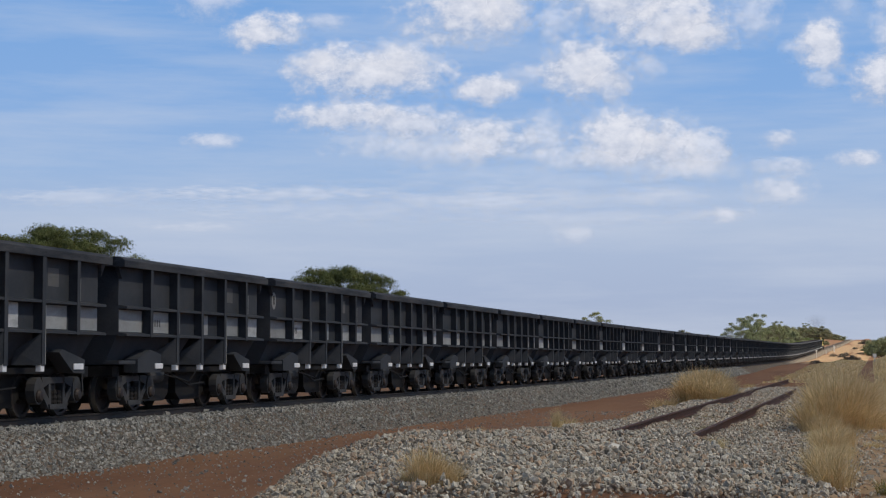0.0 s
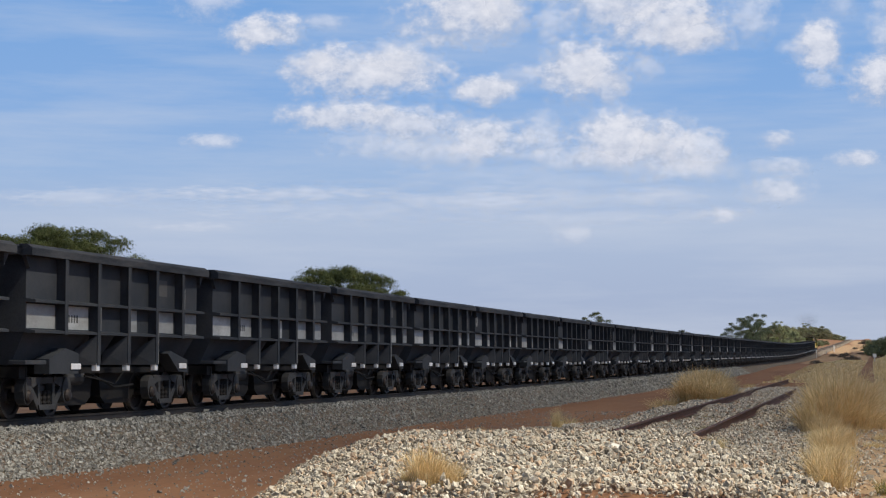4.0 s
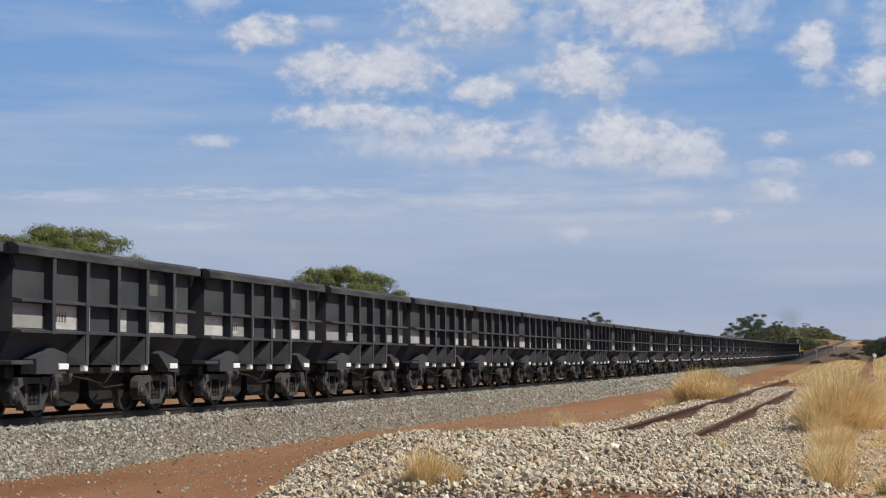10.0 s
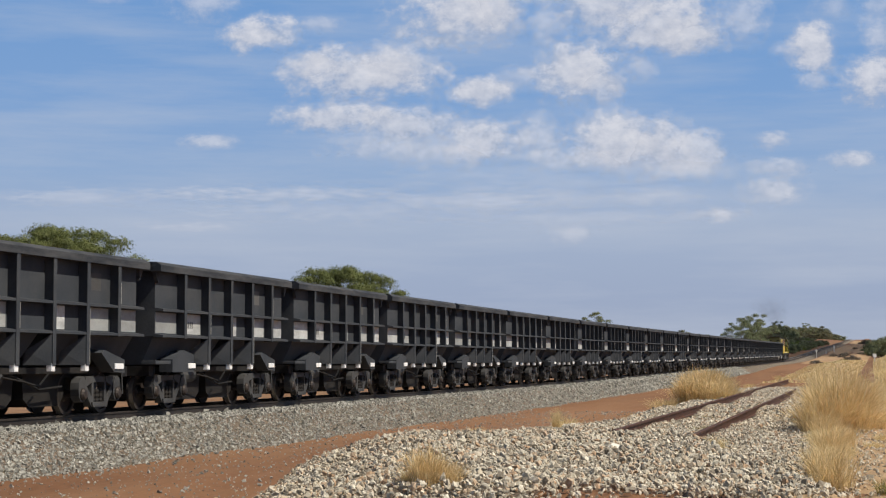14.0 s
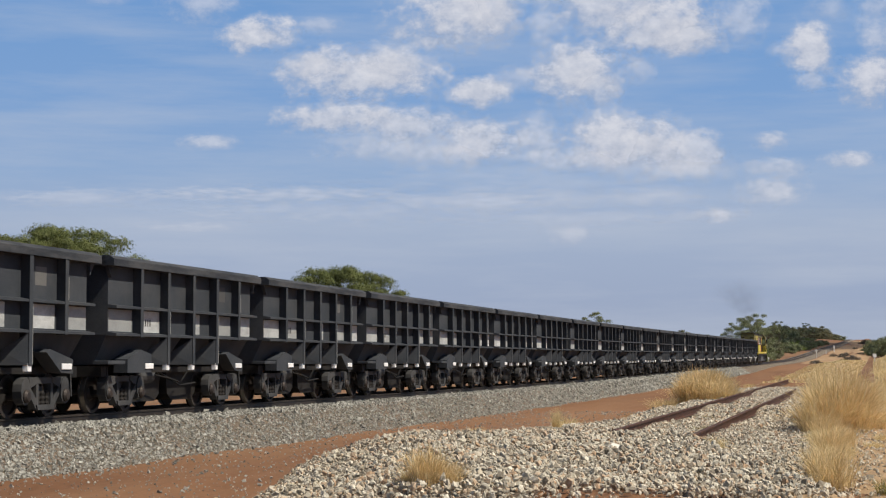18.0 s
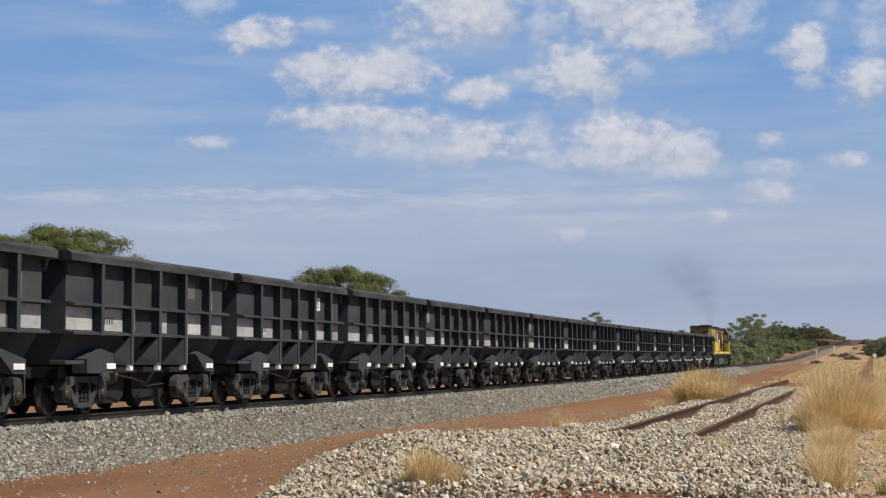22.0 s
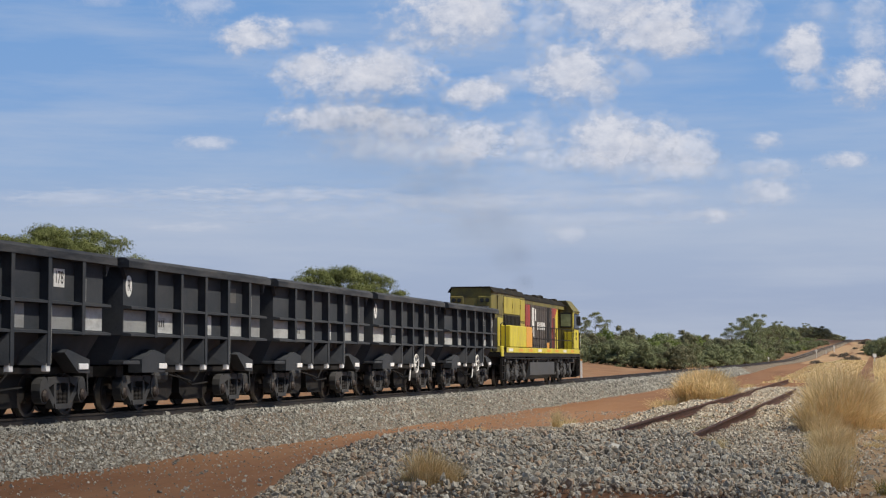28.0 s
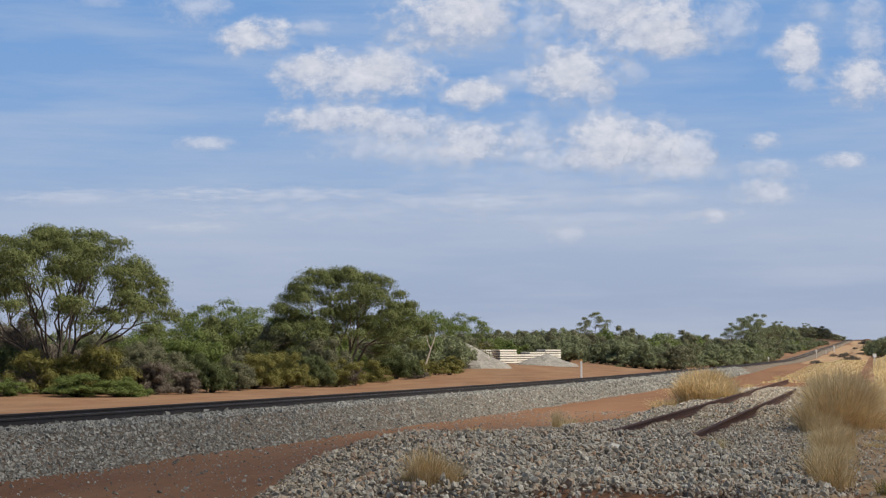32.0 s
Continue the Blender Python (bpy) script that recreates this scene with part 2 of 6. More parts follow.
M_LEAF_DRY = leaf_material("dead_brush", [(0.140, 0.116, 0.092), (0.200, 0.170, 0.138), (0.270, 0.236, 0.195)], 0.42)
M_GRASS = leaf_material("dry_straw_grass", [(0.58, 0.43, 0.21), (0.75, 0.58, 0.31), (0.86, 0.71, 0.44)])
M_GRASS_PALE = leaf_material("bleached_grass", [(0.66, 0.51, 0.25), (0.79, 0.64, 0.35), (0.87, 0.75, 0.47)])
M_GRASS_GREEN = leaf_material("greenish_grass", [(0.16, 0.17, 0.05), (0.30, 0.27, 0.09), (0.46, 0.37, 0.15)])
M_PILE = material("grey_gravel_pile", [(0.22, 0.21, 0.19), (0.34, 0.325, 0.29)], 0.95, scale=3, fine=14, bump=0.8, bump_dist=0.1)
M_WHITE_CONCRETE = material("pale_concrete", [(0.66, 0.63, 0.55), (0.82, 0.79, 0.70)], 0.9, scale=1, fine=20, bump=0.3, per="object")
M_SOIL = material("tan_stony_soil", [(0.28, 0.155, 0.08), (0.36, 0.23, 0.125), (0.42, 0.30, 0.17)], 0.95, scale=0.5, fine=22, bump=0.6, bump_dist=0.03,
                  dirt=(0.43, 0.32, 0.19), dirt_amount=0.5, dirt_scale=0.35)
M_YARD = material("dusty_tan_yard_soil", [(0.165, 0.080, 0.038), (0.215, 0.110, 0.053), (0.26, 0.147, 0.076)], 0.95, scale=0.35, fine=18, bump=0.5, bump_dist=0.03,
                  dirt=(0.26, 0.175, 0.098), dirt_amount=0.6, dirt_scale=0.5, stretch=(1, 0.5, 1))
# ---------------------------------------------------------------- mesh helpers
def link_mesh(name, verts, faces, mat, parent=None, smooth_faces=False):
    me = bpy.data.meshes.new(name)
    verts = np.asarray(verts, np.float32)
    faces = np.asarray(faces, np.int32)
    per = faces.shape[1]
    me.vertices.add(len(verts))
    me.vertices.foreach_set("co", verts.ravel())
    me.loops.add(faces.size)
    me.loops.foreach_set("vertex_index", faces.ravel())
    me.polygons.add(len(faces))
    me.polygons.foreach_set("loop_start", np.arange(0, faces.size, per, dtype=np.int32))
    me.polygons.foreach_set("use_smooth", np.full(len(faces), smooth_faces, bool))
    me.materials.append(mat)
    me.update(calc_edges=True)
    me.validate()
    ob = new(name, me)
    ob.parent = parent
    return ob


def part(name, bm, mat, parent=None, label=""):
    """Links a bmesh as one mesh object under a thing or a part."""
    me = bpy.data.meshes.new(name)
    bmesh.ops.recalc_face_normals(bm, faces=bm.faces)
    bm.to_mesh(me)
    bm.free()
    me.materials.append(mat)
    ob = new(name, me)
    ob.parent = parent
    return tagged(ob, label)


def shared(name, mesh, parent, at, label=""):
    """Another object on a mesh that is already there."""
    ob = new(name, mesh)
    ob.parent = parent
    ob.matrix_basis = at
    return tagged(ob, label)


def box(bm, x0, x1, y0, y1, z0, z1, bevel=0.0):
    vs = [bm.verts.new((x, y, z)) for x in (x0, x1) for y in (y0, y1) for z in (z0, z1)]
    fs = [bm.faces.new([vs[i] for i in f]) for f in ((0, 1, 3, 2), (4, 6, 7, 5), (0, 4, 5, 1), (2, 3, 7, 6), (0, 2, 6, 4), (1, 5, 7, 3))]
    if bevel:
        es = {e for f in fs for e in f.edges}
        bmesh.ops.bevel(bm, geom=list(es), offset=bevel, segments=1, affect="EDGES")
    return bm


def extrude_poly(bm, pts, axis, a, b):
    """A closed outline swept from a to b along axis; the outline's two coordinates are the other axes in order."""
    def at(p, q):
        c = list(p)
        c.insert(axis, q)
        return bm.verts.new(c)
    lo, hi = [at(p, a) for p in pts], [at(p, b) for p in pts]
    n = len(pts)
    bm.faces.new(lo)
    bm.faces.new(hi[::-1])
    for i in range(n):
        bm.faces.new((lo[i], hi[i], hi[(i + 1) % n], lo[(i + 1) % n]))
    return bm


def tube(bm, path, radius, sides=6):
    """A round bar along a path, radius a number or one for each point."""
    rings = []
    path = [Vector(p) for p in path]
    for i, p in enumerate(path):
        d = (path[min(i + 1, len(path) - 1)] - path[max(i - 1, 0)]).normalized()
        u = d.cross(Vector((0.31, 0.17, 0.93) if abs(d.z) < 0.9 else (1, 0.1, 0))).normalized()
        w = d.cross(u)
        r = radius[i] if hasattr(radius, "__len__") else radius
        rings.append([bm.verts.new(p + r * (math.cos(2 * math.pi * k / sides) * u + math.sin(2 * math.pi * k / sides) * w)) for k in range(sides)])
    for a, b in zip(rings, rings[1:]):
        for k in range(sides):
            bm.faces.new((a[k], a[(k + 1) % sides], b[(k + 1) % sides], b[k]))
    bm.faces.new(rings[0])
    bm.faces.new(rings[-1][::-1])
    return bm


def lathe(bm, profile, sides=20, axis=0):
    """A turned solid: (position along axis, radius) pairs from end to end."""
    rings = []
    for p, r in profile:
        ring = []
        for k in range(sides):
            c = [r * math.cos(2 * math.pi * k / sides), r * math.sin(2 * math.pi * k / sides)]
            c.insert(axis, p)
            ring.append(bm.verts.new(c))
        rings.append(ring)
    for a, b in zip(rings, rings[1:]):
        for k in range(sides):
            bm.faces.new((a[k], a[(k + 1) % sides], b[(k + 1) % sides], b[k]))
    bm.faces.new(rings[0])
    bm.faces.new(rings[-1][::-1])
    return bm


# ---------------------------------------------------------------- ground
rng = np.random.default_rng(7)
WAVES = [(rng.uniform(0.02, 1.4), rng.uniform(0, 6.28), rng.uniform(0, 6.28)) for _ in range(24)]


def rough_field(x, y, low=0.02, high=1.4):
    """Gentle unevenness, about -1 to 1."""
    total = 0
    for f, a, p in WAVES:
        if low <= f <= high:
            total = total + np.sin(f * (np.cos(a) * x + np.sin(a) * y) + p)
    return total / 4


def bank_edge(y):
    """Distance to the left of the camera at which the siding's bank begins to fall."""
    return np.interp(y, [9, 13.3, 22.8, 33, 41], [3.8, 4.7, 7.0, 7.0, 5.5]) + 0.08 * np.sin(y * 0.9) + 0.06 * np.sin(y * 2.7 + 1)


def ground_z(x, y):
    d = -np.asarray(x, float)
    y = np.asarray(y, float)
    z = rise(y) * (1 - 0.45 * smooth(3, -8, d) * smooth(300, 500, y))
    z = z + 0.58 * (1 - smooth(0, 1.3, d - bank_edge(y))) * (1 - 0.6 * smooth(90, 170, y) * smooth(2, 6, d))
    z = z + 0.0038 * np.clip(y - 29, 0, 62) * (1 - smooth(4.5, 8, d))
    crease = 0.62 + 0.228 * (y - 18.7)                                           # the dumped heap ends along this line
    z = z + (0.52 * smooth(-0.05, 1.0, d - crease) - 0.07 * smooth(-0.9, -0.2, d - crease)) * smooth(11, 13, y) * smooth(27.0, 21.5, y) * (1 - smooth(-1.3, 0.7, d - bank_edge(y)))
    z = z + 0.62 * smooth(170, 250, y) * smooth(14.0, 12.8, d) * smooth(1, 4, d)     # silted up beside the far bank
    z = z + 1.15 * smooth(22, 40, d) * smooth(120, 215, y)                       # the far side rises
    z = z + 2.1 * smooth(1.8, -6, d) * smooth(42, 125, y) * (1 - 0.8 * smooth(250, 420, y))          # grassy rise on the near side
    z = z + 0.04 * rough_field(x, y, 0.1, 1.4) * (1 - smooth(6, 8, d) * (1 - smooth(21, 24, d)) * 0.6)
    return z + 0.3 * rough_field(x, y, 0.0, 0.1) * smooth(25, 120, np.abs(d + 5)) * smooth(60, 250, np.abs(y))


def sheet(name, xs, ys, height, mat, parent=None):
    gx, gy = np.meshgrid(xs, ys)
    verts = np.stack([gx, gy, height(gx, gy)], -1).reshape(-1, 3)
    n, m = len(xs), len(ys)
    i = (np.arange(m - 1)[:, None] * n + np.arange(n - 1)[None, :]).ravel()
    faces = np.stack([i, i + 1, i + n + 1, i + n], 1)
    return link_mesh(name, verts, faces, mat, parent, True)


def steps(*stretches):
    """Coordinates from stretches of (from, to, step)."""
    out = [np.arange(a, b, s) for a, b, s in stretches]
    return np.concatenate(out + [[stretches[-1][1]]])


gx = steps((-4500, -600, 300), (-600, -120, 30), (-120, -26, 3), (-26, -12, 0.6), (-12, 2, 0.22), (2, 14, 0.6), (14, 60, 4), (60, 600, 40), (600, 4500, 300))
gy = steps((-3000, -600, 300), (-600, -60, 40), (-60, 6, 6), (6, 48, 0.25), (48, 110, 1.0), (110, 300, 5), (300, 800, 25), (800, 4800, 200))
ground = tagged(sheet("ground", gx, gy, ground_z, M_EARTH), "bare red-brown earth with pale dusty patches", "ground", kind="structure")

# tan stony verge with dead grass on the near side
verge = sheet("verge", steps((-1.5, 0.6, 0.12), (0.6, 3, 0.4), (3, 16, 1.0), (16, 90, 8), (90, 400, 40)), steps((8, 50, 0.16), (50, 140, 2), (140, 320, 10), (320, 1400, 40)),
              lambda x, y: ground_z(x, y) + 0.02 - 0.05 * smooth(0.35, -0.65, x + 0.35 * rough_field(x * 2, y * 3, 0.3, 1.4) + 0.55 - 0.008 * (y - 30)) + 0.014 * rough_field(x * 9, y * 9, 0.2, 1.4), M_SOIL)
strip = sheet("verge", steps((-13.2, -0.8, 0.62)), steps((110, 340, 4.0), (340, 1200, 30)),
              lambda x, y: ground_z(x, y) + 0.05 * smooth(112, 140, y) * smooth(-7.0 - 6.2 * smooth(250, 330, y), -5.5 - 6.2 * smooth(250, 330, y), x) * smooth(-0.8, -1.5, x) - 0.02, M_SOIL)
far_strip = sheet("yard", steps((-90, -21, 1.5)), steps((50, 340, 3.0), (340, 1200, 30)), lambda x, y: ground_z(x, y) + 0.05 * smooth(-21, -22.5, x + 0.6 * rough_field(x, y * 2, 0.1, 1.4)) - 0.015, M_YARD)
tagged(far_strip, "dusty orange-tan soil with dead grass beyond the line", "yard", kind="structure")
tagged(strip, "tan soil and dead grass between the lines", "verge", kind="structure")
tagged(verge, "tan stony soil strewn with dead grass", "verge", kind="structure")

# the main line's ballast bank
BANK = [(-3.15, -0.92), (-1.95, -0.20), (-1.6, -0.17), (0, -0.19), (1.6, -0.17), (1.95, -0.20), (3.15, -0.92)]
by = steps((-640, -40, 20), (-40, 20, 5), (20, 120, 1.0), (120, 400, 8), (400, 1500, 25))


def bank_height(d, y):
    """Top of the ballast at d metres from the line's centre."""
    return rail_top(y) + np.interp(d, [p[0] for p in BANK], [p[1] for p in BANK])


bx = np.array([-3.35, -3.15, -2.75, -2.35, -1.95, -1.6, -0.9, -0.4, 0.4, 0.9, 1.6, 1.95, 2.35, 2.75, 3.15, 3.35])
bank = sheet("ballast_bank", bx - TRACK, by, lambda x, y: bank_height(x + TRACK, y), M_BED)
stain = sheet("stained_ballast", np.array([-1.35, -0.9, -0.4, 0.4, 0.9, 1.35]) - TRACK, steps((112, 400, 8), (400, 1500, 25)), lambda x, y: bank_height(x + TRACK, y) + 0.02, M_STAIN, bank)
tagged(bank, "grey crushed-stone ballast bank under the main line", "ballast", kind="structure")


# ---------------------------------------------------------------- rails
def rail_outline():
    """Half of a flat-bottomed rail, mirrored: (across, up), top at 0."""
    half = [(0.073, -0.17), (0.073, -0.158), (0.012, -0.142), (0.010, -0.05), (0.035, -0.038), (0.036, -0.008), (0.028, 0.0)]
    return half + [(-a, b) for a, b in half[::-1]]


def rail(name, x, ys, top, mat, bend=None):
    outline = rail_outline()
    n = len(outline)
    verts, faces = [], []
    for y in ys:
        off = bend(y) if bend else 0
        verts += [(x + off + a, y, float(top(y)) + b) for a, b in outline]
    for i in range(len(ys) - 1):
        for k in range(n):
            a, b = i * n + k, i * n + (k + 1) % n
            faces.append((a, b, b + n, a + n))
    return link_mesh(name, verts, faces, mat)


ry = steps((-640, 60, 20), (60, 500, 12), (500, 1500, 30))
for side in (-1, 1):
    r = rail("rail", -TRACK + side * (GAUGE / 2 + 0.035), ry, rail_top, M_RAIL)
    tagged(r, "brown steel running rail of the main line", "rail", "rails of the main line", "structure")
    strip = [(-TRACK + side * (GAUGE / 2 + 0.035) + e, y, float(rail_top(y)) + 0.003) for y in ry for e in (-0.02, 0.02)]
    head = link_mesh("running_band", strip, [(2 * i, 2 * i + 1, 2 * i + 3, 2 * i + 2) for i in range(len(ry) - 1)], M_HEAD, r)
    tagged(head, "dull polished band on the rail head")

# concrete sleepers, bedded to their tops
bm = bmesh.new()
extrude_poly(bm, [(-1.25, -0.19), (1.25, -0.19), (1.25, 0.0), (0.9, 0.02), (0.45, -0.015), (-0.45, -0.015), (-0.9, 0.02), (-1.25, 0.0)], 1, -0.12, 0.12)
sleeper_mesh = part("sleeper", bm, M_SLEEPER)
for v in sleeper_mesh.data.vertices:
    v.co.y *= 1.0 if v.co.z < -0.1 else 0.86
for i in range(150):
    y = 14 + i * 0.67
    at = pose(-TRACK, y, float(rail_top(y)) - 0.185)
    if i == 0:
        sleeper_mesh.parent, sleeper_mesh.matrix_basis = bank, at
    else:
        shared("sleeper", sleeper_mesh.data, bank, at)
# ---------------------------------------------------------------- siding and its ballast
def siding_top(y):
    return 0.833 + 0.0038 * (y - 29)


def bare(d, y):
    """Where the heap thins out to red soil, 0 to 1."""
    patch = smooth(13.9, 12.9, y + 0.8 * rough_field(d * 2, y * 2, 0.3, 1.4)) * smooth(2.6, 2.0, d) * smooth(0.6, 1.2, d) * 0.9
    return patch + smooth(1.0, 0.1, d + 0.35 * rough_field(d, y * 2, 0.3, 1.4))


hx = steps((-9.6, -0.2, 0.2))
hy = steps((9, 40, 0.25), (40, 76, 1.0))
heap = sheet("ballast_heap", hx, hy, lambda x, y: ground_z(x, y) + 0.03 - 0.5 * (np.clip(bare(-x, y), 0, 1) > 0.5) - 0.3 * smooth(1.1, 1.7, -x - bank_edge(y)), M_BED)
tagged(heap, "heap of pale grey crushed ballast with red soil patches", "ballast", kind="structure")


def rock_shapes(seed, count, sub=True):
    """Angular stones about 1 across: an icosahedron with pushed corners, or a box when sub is off."""
    r = np.random.default_rng(seed)
    bm = bmesh.new()
    if sub:
        bmesh.ops.create_icosphere(bm, subdivisions=1, radius=0.5)
    else:
        bmesh.ops.create_cube(bm, size=0.66)
        bmesh.ops.triangulate(bm, faces=bm.faces)
    bm.verts.index_update()
    v = np.array([p.co for p in bm.verts])
    f = np.array([[q.index for q in p.verts] for p in bm.faces])
    bm.free()
    push = 0.13 if sub else 0.11
    return [(v * r.uniform(0.62, 1.25, (len(v), 1)) * r.uniform(0.5, 1.35, 3) + r.uniform(-push, push, v.shape), f) for _ in range(count)]


def turns(r, n):
    q = r.normal(size=(n, 4))
    q /= np.linalg.norm(q, axis=1)[:, None]
    w, x, y, z = q.T
    return np.stack([1 - 2 * (y * y + z * z), 2 * (x * y - z * w), 2 * (x * z + y * w), 2 * (x * y + z * w), 1 - 2 * (x * x + z * z), 2 * (y * z - x * w),
                     2 * (x * z - y * w), 2 * (y * z + x * w), 1 - 2 * (x * x + y * y)], 1).reshape(n, 3, 3)


def strew(name, places, sizes, mat, parent, label, seed=3, sub=True):
    """Many stones joined into one mesh."""
    r = np.random.default_rng(seed)
    shapes = rock_shapes(seed, 8, sub)
    kinds = r.integers(0, len(shapes), len(places))
    rot = turns(r, len(places))
    vs, fs, base = [], [], 0
    for k, (v, f) in enumerate(shapes):
        pick = np.where(kinds == k)[0]
        pts = np.einsum("nij,vj->nvi", rot[pick], v) * sizes[pick][:, None, None] + places[pick][:, None, :]
        vs.append(pts.reshape(-1, 3))
        fs.append((f[None] + (np.arange(len(pick)) * len(v))[:, None, None]).reshape(-1, 3) + base)
        base += len(pick) * len(v)
    return tagged(link_mesh(name, np.concatenate(vs), np.concatenate(fs), mat, parent), label, kind="stuff")


def in_view(x, y, margin=1.0):
    """Inside the wedge of ground before the camera."""
    c, s = math.cos(radians(TURN)), math.sin(radians(TURN))
    side, deep = x * c + y * s, -x * s + y * c
    return np.abs(side) < 0.25 * deep + margin


r = np.random.default_rng(11)


def scatter(n, x0, x1, y0, y1):
    x, y = r.uniform(x0, x1, n), r.uniform(y0, y1, n)
    keep = in_view(x, y)
    return x[keep], y[keep]


# the heap's stones, dense near by, and loose ones over the soil
xs, ys = scatter(215000, -9.6, 2.0, 11.0, 36)
d = -xs
inside = 1 - smooth(0.95, 1.35, d - bank_edge(ys) + 0.14 * r.normal(size=len(xs)))
chance = inside * (1 - 0.93 * np.clip(bare(d, ys), 0, 1)) + 0.004
keep = r.random(len(xs)) < chance
xs, ys = xs[keep], ys[keep]
size = np.clip(r.lognormal(math.log(0.037), 0.30, len(xs)), 0.02, 0.075)
where = np.stack([xs, ys, ground_z(xs, ys) + 0.03 + size * r.uniform(-0.25, 0.95, len(xs)) + 0.06 * (np.abs(-xs - SIDING) < 1.25) * smooth(26.5, 29, ys)], 1)
order = np.argsort(np.hypot(xs + 2.2, ys - 15.2))
first, rest = order[:300], order[300:]
strew("ballast_stones", where[rest], size[rest], M_HEAP, heap, "angular grey ballast stones", 3)
stone_meshes = []
for v, f in rock_shapes(5, 8):
    ob = link_mesh("stone", v, f, M_STONE)
    stone_meshes.append(ob.data)
    bpy.data.objects.remove(ob)
for i in first:
    turn = Euler(r.uniform(0, 6.28, 3)).to_matrix().to_4x4()
    shared("stone", stone_meshes[int(r.integers(0, 8))], heap, Matrix.Translation(where[i]) @ turn @ Matrix.Scale(float(size[i]), 4))
# farther along the siding
xs, ys = scatter(46000, -9, 0, 36, 78)
d = -xs
keep = (r.random(len(xs)) < (1 - smooth(0.5, 1.5, d - bank_edge(ys))) * (1 - 0.9 * np.clip(bare(d, ys), 0, 1)))
xs, ys = xs[keep], ys[keep]
size = np.clip(r.lognormal(math.log(0.062), 0.3, len(xs)), 0.04, 0.14)
strew("ballast_stones", np.stack([xs, ys, ground_z(xs, ys) + 0.03 + 0.02 + 0.035 * (np.abs(-xs - SIDING) < 1.3)], 1), size, M_HEAP, heap, "angular grey ballast stones", 4, False)
# the main line's shoulder on the camera's side
xs = r.uniform(0.75, 3.25, 62000)
ys = 21 + 190 * r.random(62000) ** 2.3
size = np.clip(r.lognormal(math.log(0.05), 0.3, len(xs)), 0.035, 0.15) * (1 + 1.3 * smooth(45, 200, ys))
strew("ballast_stones", np.stack([xs - TRACK, ys, bank_height(xs, ys) + size * r.uniform(-0.1, 0.35, len(xs))], 1), size, M_BALLAST, bank, "angular grey ballast stones", 6, False)
# strays at the toe and on the far side
xs = np.where(r.random(1500) < 0.4, 3.05 + np.abs(r.normal(0, 0.25, 1500)), -3.2 - np.abs(r.normal(0, 0.7, 1500)))
ys = 21 + 90 * r.random(1500) ** 1.5
size = np.clip(r.lognormal(math.log(0.042), 0.35, len(xs)), 0.03, 0.12)
strew("stray_stones", np.stack([xs - TRACK, ys, ground_z(xs - TRACK, ys) + size * 0.2], 1), size, M_BALLAST, bank, "stray ballast stones on the red soil", 8, False)
xs, ys = scatter(7000, -13.5, -6.5, 17, 70)
size = np.clip(r.lognormal(math.log(0.024), 0.45, len(xs)), 0.012, 0.09)
strew("pebbles", np.stack([xs, ys, ground_z(xs, ys) + size * 0.2], 1), size, M_BALLAST, ground, "small stones on bare red earth", 9, False)
xs, ys = scatter(9000, -2.6, 9, 13, 45)
size = np.clip(r.lognormal(math.log(0.03), 0.45, len(xs)), 0.012, 0.11)
strew("pebbles", np.stack([xs, ys, ground_z(xs, ys) + size * 0.25], 1), size, M_HEAP, ground, "small stones on bare red earth", 10, False)

# one pale slab lying on the heap
bm = bmesh.new()
extrude_poly(bm, [(-0.19, -0.09), (0.05, -0.13), (0.2, -0.02), (0.1, 0.11), (-0.12, 0.1)], 2, 0.0, 0.11)
for v in bm.verts:
    v.co *= 0.62 if v.co.z < 0.05 else 0.5
slab = part("pale_rock", bm, M_WHITE_CONCRETE)
slab.matrix_basis = pose(-2.62, 18.6, float(ground_z(-2.62, 18.6)) + 0.05, 24, 19, 25)
tagged(slab, "pale flat rock lying on the ballast", "rock")

# rails of the disused siding, cut off at the near end
for side, d, near, far in ((-1, 4.18, 29.4, 92), (1, 2.74, 27.0, 66)):
    ob = rail("siding_rail", -d, steps((near, far, 4.0)), siding_top, M_RUST)
    bm = bmesh.new()
    bm.from_mesh(ob.data)
    edges = [e for e in bm.edges if e.is_boundary]
    bmesh.ops.holes_fill(bm, edges=edges)
    bm.to_mesh(ob.data)
    bm.free()
    tagged(ob, "rusty cut-off rail of the disused siding", "rail", "rails of the siding", "structure")
bm = bmesh.new()
box(bm, -1.2, 1.2, -0.11, 0.11, -0.13, 0.0, 0.015)
first_tie = part("timber_sleeper", bm, M_SLEEPER_WOOD)
for i in range(56):
    y = 28.2 + 0.66 * i
    at = pose(-SIDING + 0.05 * math.sin(i * 1.7), y, float(siding_top(y)) - 0.205, 0, 0, 1.5 * math.sin(i * 2.3))
    if i == 0:
        first_tie.parent, first_tie.matrix_basis = heap, at
    else:
        shared("timber_sleeper", first_tie.data, heap, at)
